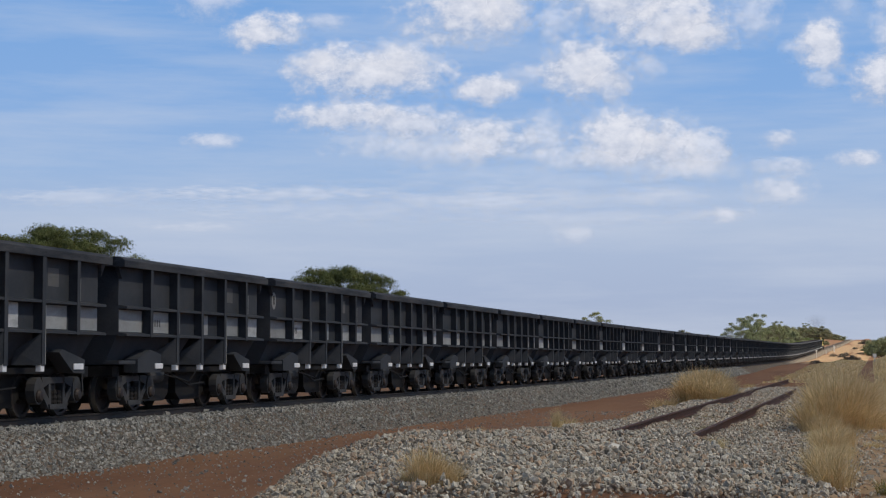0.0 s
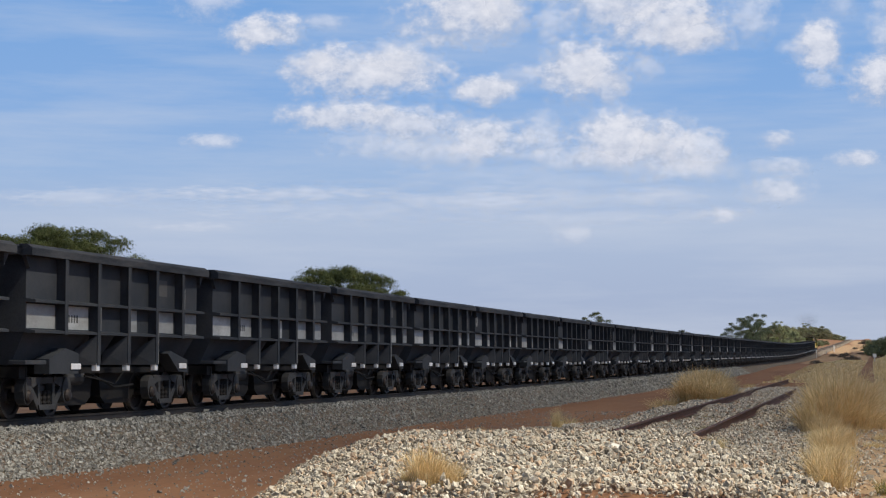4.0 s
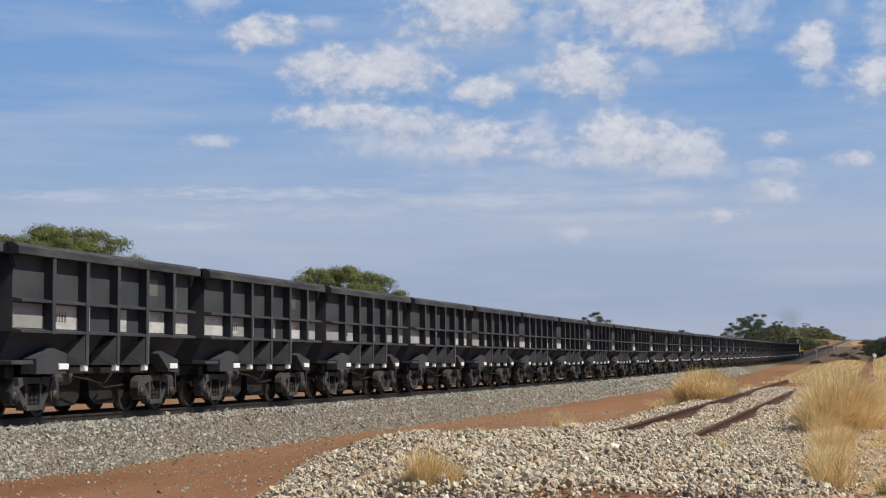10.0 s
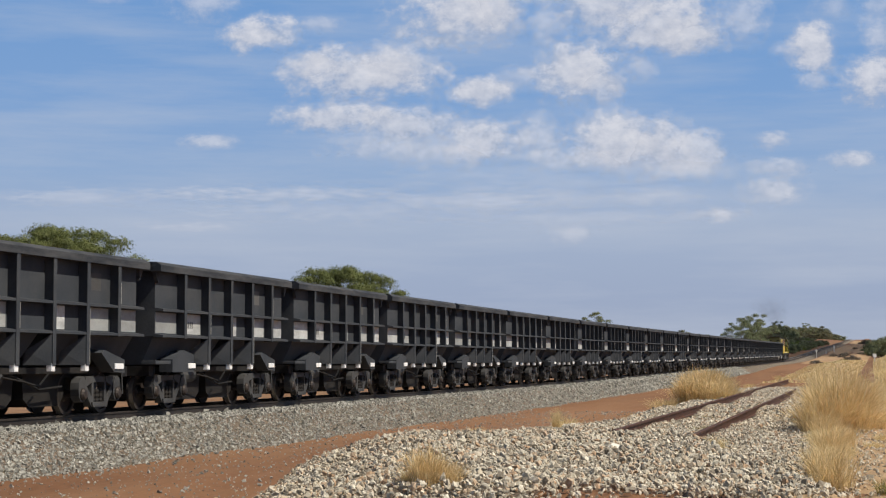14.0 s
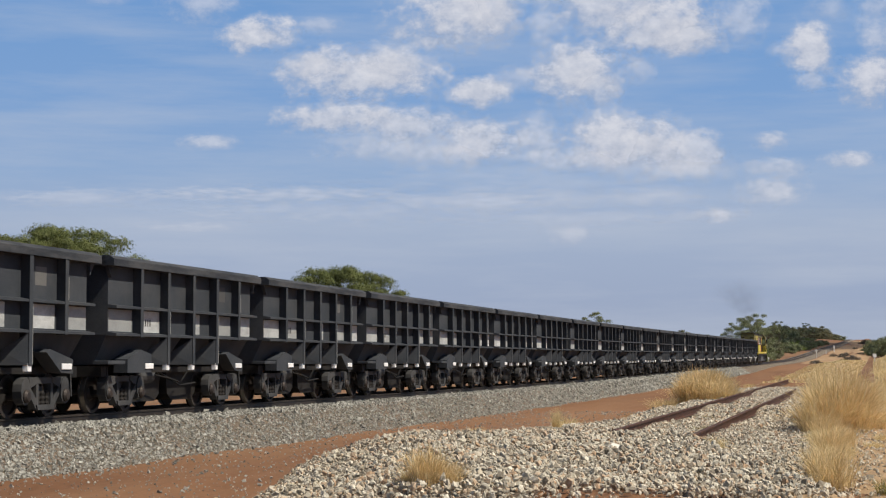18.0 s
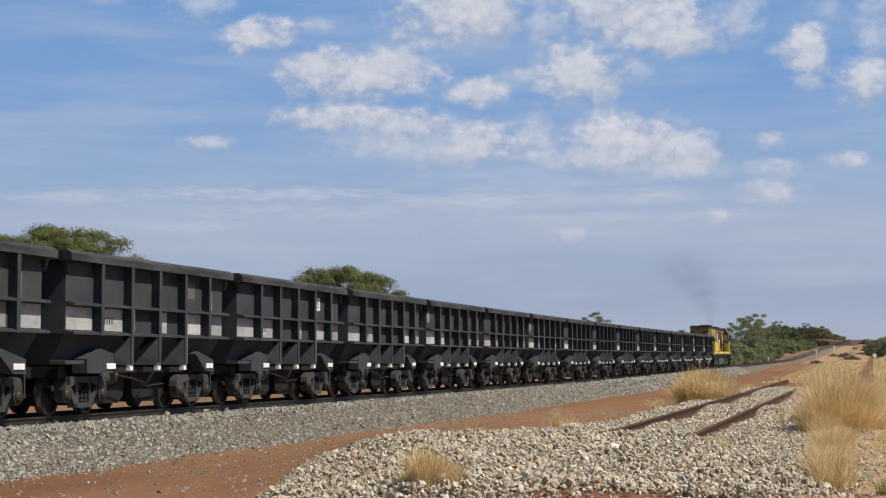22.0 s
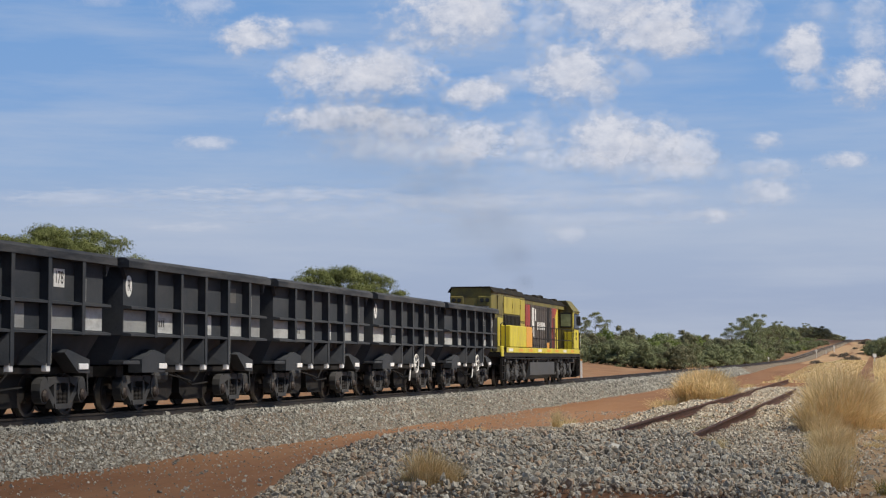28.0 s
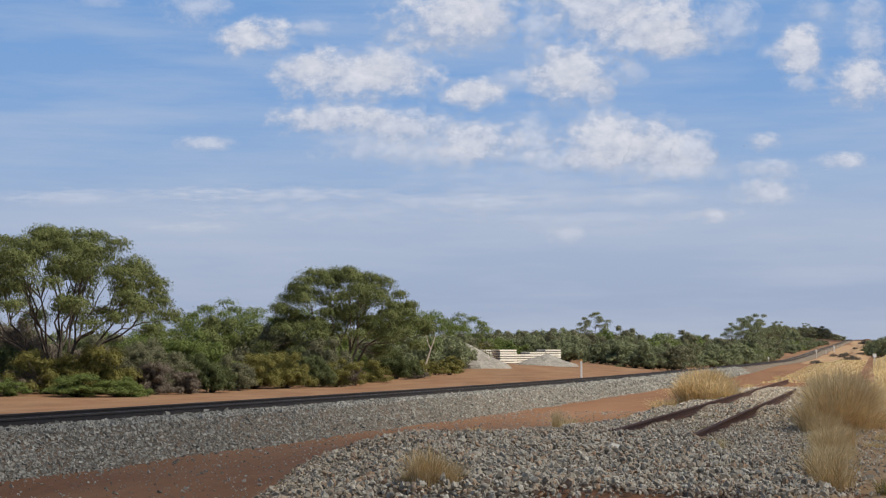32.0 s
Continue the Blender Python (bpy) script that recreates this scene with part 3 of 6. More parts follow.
# ---------------------------------------------------------------- train
def text_part(name, body, size, mat, parent, at, squash=1.0):
    """Letters as a flat mesh, centred on the pose."""
    cu = bpy.data.curves.new(name, "FONT")
    cu.body, cu.size, cu.align_x, cu.align_y, cu.extrude = body, size, "CENTER", "CENTER", 0.002
    cu.resolution_u = 3
    tmp = bpy.data.objects.new(name, cu)
    me = bpy.data.meshes.new_from_object(tmp)
    bpy.data.objects.remove(tmp)
    me.transform(Matrix.Diagonal((squash, 1, 1, 1)))
    me.materials.clear()
    me.materials.append(mat)
    ob = new(name, me)
    ob.parent = parent
    ob.matrix_basis = at
    return ob


FACE = pose(0, 0, 0, 90, 0, 90)          # letters that stand on the side towards +x, read from there


def on_side(x, y, z):
    return Matrix.Translation((x, y, z)) @ FACE


ROLLING = {}


def wheelset(parent, y, radius=0.43, name="wheel_set"):
    bm = bmesh.new()
    g = GAUGE / 2
    tyre = radius + 0.028
    for s in (-1, 1):
        prof = [(g - 0.055, tyre - 0.03), (g - 0.055, tyre), (g - 0.025, tyre), (g - 0.015, radius), (g + 0.085, radius - 0.004), (g + 0.085, radius - 0.07),
                (g + 0.03, radius - 0.08), (g + 0.02, 0.16), (g + 0.07, 0.12), (g + 0.07, 0.07)]
        lathe(bm, [(s * p, r) for p, r in prof], 24)
    lathe(bm, [(-1.12, 0.07), (-g, 0.08), (g, 0.08), (1.12, 0.07)], 10)
    ob = part(name, bm, M_WHEEL, parent)
    ob.data.materials.append(M_BRIGHT)
    for f in ob.data.polygons:           # the running tread is polished
        c = f.center
        if radius - 0.01 < math.hypot(c.y, c.z) < radius + 0.004 and f.area > 0.002:
            f.material_index = 1
    ob.matrix_basis = pose(0, y, 0)
    ROLLING.setdefault((y, radius), []).append(ob)
    return ob


def freight_bogie(parent, y):
    """A cast three-piece bogie; its origin is at axle height."""
    bm = bmesh.new()
    box(bm, -1.0, 1.0, -0.2, 0.2, -0.02, 0.22, 0.03)
    box(bm, -0.22, 0.22, -0.22, 0.22, 0.2, 0.34)
    for g in (-1, 1):       # brake beams and their hangers
        box(bm, -0.72, 0.72, g * 0.40, g * 0.52, -0.24, 0.06, 0.02)
    bogie = part("bogie", bm, M_BOGIE, parent, "dusty cast steel three-piece bogie")
    bogie.matrix_basis = pose(0, y, 0.43)
    for s in (-1, 1):
        bm = bmesh.new()
        x0, x1 = s * 0.98, s * 1.14
        # pedestals, columns, diagonals, top and bottom members of a cast frame
        extrude_poly(bm, [(-1.0, 0.21), (-0.93, 0.33), (-0.6, 0.36), (0.6, 0.36), (0.93, 0.33), (1.0, 0.21), (0.6, 0.24), (-0.6, 0.24)], 0, x0, x1)
        for g in (-1, 1):
            ear = [(g * (0.85 + 0.2 * math.sin(k * math.pi / 6)), 0.10 + 0.27 * math.cos(k * math.pi / 6)) for k in range(12)]
            extrude_poly(bm, ear, 0, x0, x1 + s * 0.03)
            extrude_poly(bm, [(g * 0.62, 0.16), (g * 0.70, 0.36), (g * 0.30, 0.37), (g * 0.30, 0.26)], 0, x0, x1 + s * 0.015)
            extrude_poly(bm, [(g * 0.66, 0.22), (g * 0.68, 0.06), (g * 0.36, -0.26), (g * 0.22, -0.26), (g * 0.27, -0.14)], 0, x0 + s * 0.02, x1)
            extrude_poly(bm, [(g * 0.26, -0.22), (g * 0.36, -0.22), (g * 0.36, 0.27), (g * 0.26, 0.27)], 0, x0, x1)
        extrude_poly(bm, [(-0.34, -0.27), (-0.38, -0.17), (0.38, -0.17), (0.34, -0.27)], 0, x0 - s * 0.03, x1 + s * 0.03)
        part("side_frame", bm, M_BOGIE, bogie)
        bm = bmesh.new()
        for yy in (-0.19, 0.0, 0.19):
            lathe(bm, [(-0.2, 0.07), (-0.14, 0.085), (-0.1, 0.07), (-0.05, 0.085), (0.0, 0.07), (0.05, 0.085), (0.1, 0.07)], 8, 2)
            for v in list(bm.verts)[-56:]:
                v.co.x += s * 1.05
                v.co.y += yy
        part("spring_nest", bm, M_FRAME, bogie)
        for yy in (-0.85, 0.85):
            bm = bmesh.new()
            lathe(bm, [(s * 1.0, 0.13), (s * 1.20, 0.13), (s * 1.24, 0.09), (s * 1.25, 0.03)], 12)
            ob = part("axle_cap", bm, M_WHEEL, bogie)
            ob.matrix_basis = pose(0, yy, 0)
    for yy in (-0.85, 0.85):
        wheelset(bogie, yy)
    return bogie


HALF, SIDE = 4.37, 1.36      # half length of the body, half width of the body panels


def ore_wagon():
    thing = new("ore_wagon")
    # box of the body: side and end sheets with thickness, open on top
    bm = bmesh.new()
    t = 0.05
    for s in (-1, 1):
        box(bm, s * SIDE, s * (SIDE - t), -HALF, HALF, 1.66, 3.16)
        box(bm, -SIDE + t, SIDE - t, s * HALF, s * (HALF - t), 1.66, 3.16)
    part("body", bm, M_BODY, thing, "charcoal painted riveted steel side sheets")
    # hopper bottom: two pockets with sloped sides and ends
    bm = bmesh.new()
    for c, far in ((-1.9, -HALF), (1.9, HALF)):
        inner = 0.15 * (1 if c > 0 else -1)
        a0, a1 = sorted((far * 0.995, inner))
        b0, b1 = (a0 + 0.12, a1 - 0.3) if c < 0 else (a0 + 0.3, a1 - 0.12)
        top = [(-SIDE + 0.02, a0, 1.7), (SIDE - 0.02, a0, 1.7), (SIDE - 0.02, a1, 1.7), (-SIDE + 0.02, a1, 1.7)]
        bot = [(-0.98, b0, 1.03), (0.98, b0, 1.03), (0.98, b1, 1.03), (-0.98, b1, 1.03)]
        tv, bv = [bm.verts.new(p) for p in top], [bm.verts.new(p) for p in bot]
        bm.faces.new(tv)
        bm.faces.new(bv[::-1])
        for i in range(4):
            bm.faces.new((tv[i], tv[(i + 1) % 4], bv[(i + 1) % 4], bv[i]))
    part("hopper", bm, M_BODY, thing, "charcoal sloped discharge hopper")
    # heavy top rim
    bm = bmesh.new()
    for s in (-1, 1):
        extrude_poly(bm, [(s * 1.32, 3.10), (s * 1.59, 3.10), (s * 1.59, 3.24), (s * 1.48, 3.315), (s * 1.32, 3.315)], 1, -HALF - 0.22, HALF + 0.22)
        extrude_poly(bm, [(s * (HALF - 0.03), 3.12), (s * (HALF + 0.22), 3.12), (s * (HALF + 0.22), 3.27), (s * (HALF + 0.12), 3.315), (s * (HALF - 0.03), 3.315)], 0, -1.4, 1.4)
        for e in (-1, 1):       # gusset that carries the rim past the end sheet
            extrude_poly(bm, [(e * HALF, 2.85), (e * HALF, 3.11), (e * (HALF + 0.2), 3.11)], 0, s * 1.36, s * 1.44)
    part("top_rim", bm, M_RIM, thing, "thick worn steel rim")
    # longitudinal stiffeners
    for s in (-1, 1):
        for z in (1.64, 2.22):
            bm = bmesh.new()
            extrude_poly(bm, [(s * SIDE, z), (s * (SIDE + 0.20), z), (s * (SIDE + 0.20), z + 0.05), (s * (SIDE + 0.05), z + 0.075), (s * SIDE, z + 0.075)], 1, -HALF, HALF)
            part("side_stiffener", bm, M_BODY, thing)
        for i, y in enumerate((-3.04, -1.52, 0.0, 1.52, 3.04)):
            bm = bmesh.new()
            w = 0.07
            low = 1.02 if abs(y) < 3 else 1.62
            box(bm, s * (SIDE - 0.01), s * (SIDE + 0.2), y - 0.03, y + 0.03, low, 3.11)      # web and outer flange
            box(bm, s * (SIDE + 0.19), s * (SIDE + 0.215), y - w, y + w, low, 3.11, 0.006)
            if low < 1.5:   # flared gusset beside the leg
                for y1, y2 in ((y - 0.075, y - 0.32),):
                    a = [bm.verts.new(p) for p in ((s * 1.55, y1, 1.03), (s * 1.55, y1, 1.64), (s * 1.12, y2, 1.30), (s * 1.06, y2, 1.03))]
                    c = [bm.verts.new((v.co.x - s * 0.015, v.co.y + 0.015, v.co.z)) for v in a]
                    bm.faces.new(a)
                    bm.faces.new(c[::-1])
                    for k in range(4):
                        bm.faces.new((a[k], a[(k + 1) % 4], c[(k + 1) % 4], c[k]))
            part("side_post", bm, M_BODY, thing)
        for y, z0, z1 in ((-1.52, 1.72, 2.2), (1.52, 1.05, 2.15), (3.04, 2.3, 2.75)):      # paint rubbed off flange edges
            bm = bmesh.new()
            box(bm, s * (SIDE + 0.205), s * (SIDE + 0.218), y + 0.055, y + 0.073, z0, z1)
            part("worn_edge", bm, M_PLATE, thing, "bare pale edge of a post")
    # faded white bands between the stiffeners, on the open bays
    bays = [(-4.34, -3.14), (-2.94, -1.62), (0.12, 0.85), (1.62, 2.92), (3.14, 4.34)]
    for s in (-1, 1):
        for a, b in bays:
            bm = bmesh.new()
            box(bm, s * (SIDE + 0.001), s * (SIDE + 0.006), a, b, 1.735, 2.20)
            part("painted_band", bm, M_BAND, thing, "faded dusty white painted band")
    # underframe
    bm = bmesh.new()
    box(bm, -0.25, 0.25, -4.75, 4.75, 0.72, 0.98)
    box(bm, -0.71, 0.71, -4.1, 4.1, 0.8, 1.14)
    for s in (-1, 1):
        box(bm, s * 0.95, s * 1.1, -3.4, 3.4, 0.86, 0.98)
        box(bm, -1.2, 1.2, s * 4.05, s * 4.3, 0.78, 1.0)
    part("underframe", bm, M_FRAME, thing, "sooty black centre sill and bolsters")
    for s in (-1, 1):
        for e in (-1, 1):
            bm = bmesh.new()    # corner bracket that carries a reflector
            y0, y1 = e * 2.45, e * 3.62
            extrude_poly(bm, [(y0, 1.28), (e * 2.6, 1.34), (y1, 1.14), (y1, 0.86), (e * 3.1, 0.88)] if e > 0 else
                         [(e * 2.2, 0.86), (e * 2.2, 1.26), (e * 2.8, 1.36), (e * 3.5, 1.15), (e * 3.5, 0.86)], 0, s * 1.12, s * 1.44)
            part("corner_bracket", bm, M_BODY, thing)
        bm = bmesh.new()
        box(bm, s * 1.15, s * 1.5, -4.62, -3.75, 1.04, 1.12, 0.01)
        part("end_step", bm, M_BODY, thing, "narrow grey end platform")
        # reflectors: two wide ones at the brackets, three small ones on the posts
        for y, w in ((-2.36, 0.24), (-1.52, 0.085), (0.0, 0.085), (1.52, 0.085), (3.3, 0.24)):
            bm = bmesh.new()
            box(bm, s * 1.44, s * (1.555 if w < 0.2 else 1.47), y - w * 0.9, y + w * 0.9, 0.905 if w < 0.2 else 0.94, 1.06, 0.01)
            part("reflector", bm, M_REFLECT, thing, "white retroreflective marker")
    for e in (-1, 1):
        bm = bmesh.new()
        box(bm, -0.12, 0.12, e * 4.6, e * 4.86, 0.72, 1.0, 0.03)
        part("coupler", bm, M_BOGIE, thing)
        bm = bmesh.new()
        tube(bm, [(0.5, e * 4.5, 0.85), (0.55, e * 4.75, 0.6), (0.45, e * 4.9, 0.5)], 0.03, 6)
        part("brake_hose", bm, M_FRAME, thing)
        for s in (-1, 1):       # a vertical pull rod beside each bogie
            bm = bmesh.new()
            tube(bm, [(s * 1.2, e * 4.0, 1.0), (s * 1.22, e * 4.02, 0.4)], 0.018, 5)
            part("pull_rod", bm, M_BOGIE, thing)
    bm = bmesh.new()            # brake cylinder and reservoir between the bogies
    lathe(bm, [(-0.5, 0.1), (-0.45, 0.17), (0.35, 0.17), (0.4, 0.1)], 12, 1)
    ob = part("air_reservoir", bm, M_BOGIE, thing, "dusty grey brake reservoir")
    ob.matrix_basis = pose(0.95, -1.55, 0.78)
    bm = bmesh.new()
    tube(bm, [(1.15, -1.3, 0.8), (1.2, -0.6, 0.72), (1.2, 0.1, 0.62), (1.15, 0.6, 0.85)], 0.02, 5)
    tube(bm, [(1.0, -0.9, 0.9), (1.05, 0.4, 0.55), (1.05, 1.4, 0.6)], 0.025, 5)
    part("brake_rigging", bm, M_FRAME, thing)
    bm = bmesh.new()            # discharge doors and gear below the pockets
    for g in (-1, 1):
        extrude_poly(bm, [(g * 0.15, 0.95), (g * 2.15, 0.95), (g * 2.05, 0.40), (g * 1.75, 0.20), (g * 0.5, 0.20), (g * 0.25, 0.36)], 0, -0.8, 0.8)
    part("discharge_chute", bm, M_FRAME, thing)
    bm = bmesh.new()            # load, heaped below the rim
    n = 12
    grid = [[bm.verts.new((-1.30 + 2.60 * i / 6, -4.3 + 8.6 * j / n, 2.95 + (0.28 + 0.12 * math.cos(j * 2.1 + 1)) * math.sin(math.pi * i / 6) ** 0.6 + 0.05 * math.sin(i * 5 + j * 3))) for i in range(7)] for j in range(n + 1)]
    for j in range(n):
        for i in range(6):
            bm.faces.new((grid[j][i], grid[j][i + 1], grid[j + 1][i + 1], grid[j + 1][i]))
    part("ore_load", bm, M_ORE, thing, "dark crushed ore load")
    for y in (-3.0, 3.0):
        freight_bogie(thing, y)
    # stencilled plates, unreadable ones as bars
    bm = bmesh.new()
    box(bm, SIDE + 0.001, SIDE + 0.006, -2.85, -2.05, 1.80, 2.08)
    pl = part("number_panel", bm, M_BAND, thing, "small worn grey stencil panel")
    for i in range(6):
        bm = bmesh.new()
        box(bm, SIDE + 0.006, SIDE + 0.009, -2.80 + i * 0.125, -2.73 + i * 0.125, 1.87, 2.02)
        part("stencil_bar", bm, M_FAINT, pl)
    bm = bmesh.new()
    box(bm, SIDE + 0.0005, SIDE + 0.002, 2.08, 2.56, 2.56, 2.92)
    part("dusty_plate", bm, M_FAINT, thing, "dust-covered number plate")
    return tagged(thing, "charcoal steel ore hopper wagon with faded white bands", "wagon", "wagons of the ore train")


def plate_number(thing, number):
    bm = bmesh.new()
    box(bm, SIDE + 0.002, SIDE + 0.008, 2.08, 2.56, 2.56, 2.92)
    pl = part("wagon_number_plate", bm, M_WHITE, thing, "white plate with black wagon number")
    text_part("number", number, 0.36, M_INK, pl, on_side(SIDE + 0.010, 2.32, 2.74), 0.72)


def plate_round(thing, y, letter="R", bright=True):
    bm = bmesh.new()
    lathe(bm, [(SIDE + 0.002, 0.22), (SIDE + 0.008, 0.22)], 20, 0)
    for v in bm.verts:
        v.co.y, v.co.z = v.co.y * 0.75 + y, v.co.z * 1.05 + 2.72
    pl = part("round_mark", bm, M_WHITE if bright else M_PLATE, thing, "white oval with a black letter")
    text_part("letter", letter, 0.36, M_INK, pl, on_side(SIDE + 0.010, y, 2.72), 0.8)


def hand_wheel(thing, y):
    bm = bmesh.new()
    n = 24
    ring = [(0, 0.31 * math.cos(2 * math.pi * i / n), 0.31 * math.sin(2 * math.pi * i / n)) for i in range(n + 1)]
    tube(bm, ring, 0.022, 6)
    for i in range(6):
        a = 2 * math.pi * i / 6 + 0.5
        tube(bm, [(-0.03, 0, 0), (0, 0.30 * math.cos(a), 0.30 * math.sin(a))], 0.014, 5)
    ob = part("hand_brake_wheel", bm, M_WHITE, thing, "white spoked hand brake wheel")
    ob.matrix_basis = pose(1.50, y, 1.03)
    bm = bmesh.new()
    tube(bm, [(1.46, y - 0.62, 0.95), (1.44, y - 0.75, 0.45)], 0.03, 6)
    part("brake_lever", bm, M_WHITE, thing, "white brake lever")


wagons = [ore_wagon()]
for i in range(57):
    wagons.append(copy_thing(wagons[0], Matrix.Identity(4)))
# wagon 0 is the last one before the locomotive; marks that can be read on single wagons
for i in (0, 1):
    hand_wheel(wagons[i], 0.68)
for i in (53, 43, 37, 29, 11, 9, 3, 1):
    plate_round(wagons[i], -4.08, "R", i < 4)
plate_round(wagons[0], 4.08)
for i in (0, 1):                     # faint diamond emblem beside the number
    bm = bmesh.new()
    outer, inner = [(0.86, 2.93), (1.14, 2.74), (0.86, 2.40), (0.58, 2.59)], [(0.86, 2.80), (1.0, 2.72), (0.86, 2.53), (0.72, 2.61)]
    for k in range(4):
        extrude_poly(bm, [outer[k], outer[(k + 1) % 4], inner[(k + 1) % 4], inner[k]], 0, SIDE + 0.001, SIDE + 0.005)
    part("emblem", bm, M_INK, wagons[i], "faint dark diamond emblem")
for i, number in ((0, "392"), (4, "178"), (13, "33"), (9, "83")):
    plate_number(wagons[i], number)


# ---------------------------------------------------------------- locomotive
def locomotive():
    """Origin under the rear headstock's middle on the rail; the cab is at the far end, y = 21.1."""
    thing = new("diesel_locomotive")
    H = 0.97                                      # half width of the long hood
    bm = bmesh.new()                              # deck
    box(bm, -1.45, 1.45, 0.15, 20.9, 1.30, 1.50)
    box(bm, -0.9, 0.9, 0.0, 21.0, 0.95, 1.32)
    part("frame", bm, M_FRAME, thing, "sooty black underframe")
    for s in (-1, 1):
        bm = bmesh.new()
        box(bm, s * 1.45, s * 1.475, 1.2, 20.9, 1.48, 1.71, 0.005)
        st = part("frame_stripe", bm, M_YELLOW, thing, "yellow sill stripe")
        for i, y in enumerate(np.arange(1.6, 20.0, 2.35)):
            bm = bmesh.new()
            box(bm, s * 1.475, s * 1.48, y, y + 0.95, 1.53, 1.66)
            part("sill_marker", bm, M_ORANGE if i % 3 else M_WHITE, st, "orange marker panel" if i % 3 else "white marker panel")

    def hood(name, y0, y1, mat, top=4.14, roof=True, half=H, label=""):
        b = bmesh.new()
        extrude_poly(b, [(-half, 1.5), (half, 1.5), (half, top - 0.16), (half - 0.16, top), (-half + 0.16, top), (-half, top - 0.16)], 1, y0, y1)
        return part(name, b, mat, thing, label)

    # hood sections from the radiator end to the cab
    rear = hood("radiator_hood", 0.62, 2.2, M_OLIVE, 4.28, half=0.98, label="sooty yellow radiator end hood")
    for v in rear.data.vertices:                  # chamfered rear corners
        if v.co.y < 1 and abs(v.co.x) > 0.9:
            v.co.x *= 0.93
    hood("rear_hood", 2.2, 7.9, M_OLIVE, 4.28, label="sooty yellow hood with access doors")
    hood("hood_front_band", 7.9, 9.15, M_RED, 4.16, label="faded red hood band")
    engine = hood("engine_hood", 9.15, 15.1, M_UMBER, 4.14, label="dark umber engine hood with tall doors")
    hood("cab_end_band", 15.1, 16.95, M_YELLOW, 4.12, label="weathered yellow hood section")
    # cabinet painted darker for the shade of the recess before the cab
    hood("electrical_hood", 16.95, 19.0, M_OLIVE, 4.12, half=0.62, label="sooty yellow electrical cabinet, darkened for shade")
    # sooty upper strip and roof
    bm = bmesh.new()
    for y0, y1, t in ((0.55, 7.9, 4.28), (7.9, 19.0, 4.17)):
        extrude_poly(bm, [(-H - 0.03, t - 0.2), (-H + 0.14, t + 0.01), (H - 0.14, t + 0.01), (H + 0.03, t - 0.2), (H + 0.03, t - 0.15), (H - 0.12, t + 0.05),
                          (-H + 0.12, t + 0.05), (-H - 0.03, t - 0.15)], 1, y0, y1)
    part("roof_sheet", bm, M_ROOF, thing, "soot-blackened roof sheet")
    bm = bmesh.new()
    box(bm, -H - 0.015, H + 0.015, 7.95, 18.9, 3.80, 3.97)
    part("cant_strip", bm, M_OLIVE, thing, "sooty yellow strip under the roof")
    for y, l, h in ((3.2, 1.8, 0.14), (6.3, 1.2, 0.2), (7.5, 0.5, 0.34), (8.2, 0.7, 0.22), (10.6, 1.3, 0.16), (13.2, 0.9, 0.2), (14.4, 0.45, 0.26), (15.4, 1.3, 0.13), (17.4, 0.6, 0.1)):
        bm = bmesh.new()
        box(bm, -0.6, 0.6, y, y + l, 4.1, 4.22 + h * 0.8, 0.06)
        for k in range(3):
            box(bm, -0.5 + 0.3 * k, -0.36 + 0.3 * k, y + l * 0.2, y + l * 0.75, 4.15, 4.24 + h * 0.85)
        part("roof_hatch", bm, M_ROOF, thing)
    bm = bmesh.new()
    lathe(bm, [(4.1, 0.16), (4.4, 0.16), (4.4, 0.12), (4.3, 0.12)], 14, 2)
    ob = part("exhaust_stack", bm, M_ROOF, thing)
    ob.matrix_basis = pose(0, 12.3, 0)
    # doors on the hood sides
    for s in (-1, 1):
        for y0, y1, z0, z1, mt, nm in [(1.55, 2.6, 1.75, 3.02, M_DULL, "hood_door"), (1.6, 2.65, 3.14, 3.98, M_OLIVE, "hood_door"), (2.95, 4.75, 3.22, 3.98, M_DULL, "hood_door"), (4.8, 6.6, 3.22, 3.98, M_DULL, "hood_door"), (6.75, 7.8, 2.95, 3.95, M_DULL, "hood_door"), (6.75, 7.8, 2.2, 2.85, M_DULL, "hood_door")] + \
                [(7.98 + 0.4 * i, 8.34 + 0.4 * i, 1.62, 3.78, M_RED, "hood_door") for i in range(3)] + [(9.2 + 0.56 * i, 9.71 + 0.56 * i, 1.62, 3.78, M_UMBER, "engine_door") for i in range(8)] + \
                [(13.74, 14.3, 2.06, 3.78, M_FRAME, "grille_door"), (14.36, 14.62, 1.62, 3.78, M_UMBER, "engine_door"), (14.68, 15.02, 1.62, 3.7, M_TANK, "engine_door"), (13.5, 14.3, 1.56, 2.02, M_ORANGE, "kick_panel"), (15.42, 16.05, 1.6, 3.28, M_MAROON, "hood_door")]:
            bm = bmesh.new()
            box(bm, s * (H + 0.002), s * (H + 0.03), y0, y1, z0, z1, 0.01)
            door = part(nm, bm, mt, thing)
            bm = bmesh.new()
            box(bm, s * (H + 0.001), s * (H + 0.007), y0 - 0.022, y1 + 0.022, z0 - 0.022, z1 + 0.022)
            part("door_gap", bm, M_INK, thing)
            bm = bmesh.new()
            tube(bm, [(s * (H + 0.03), y1 - 0.08, (z0 + z1) / 2 - 0.1), (s * (H + 0.06), y1 - 0.08, (z0 + z1) / 2 - 0.1), (s * (H + 0.06), y1 - 0.08, (z0 + z1) / 2 + 0.1)], 0.012, 5)
            part("latch", bm, M_FRAME, door)
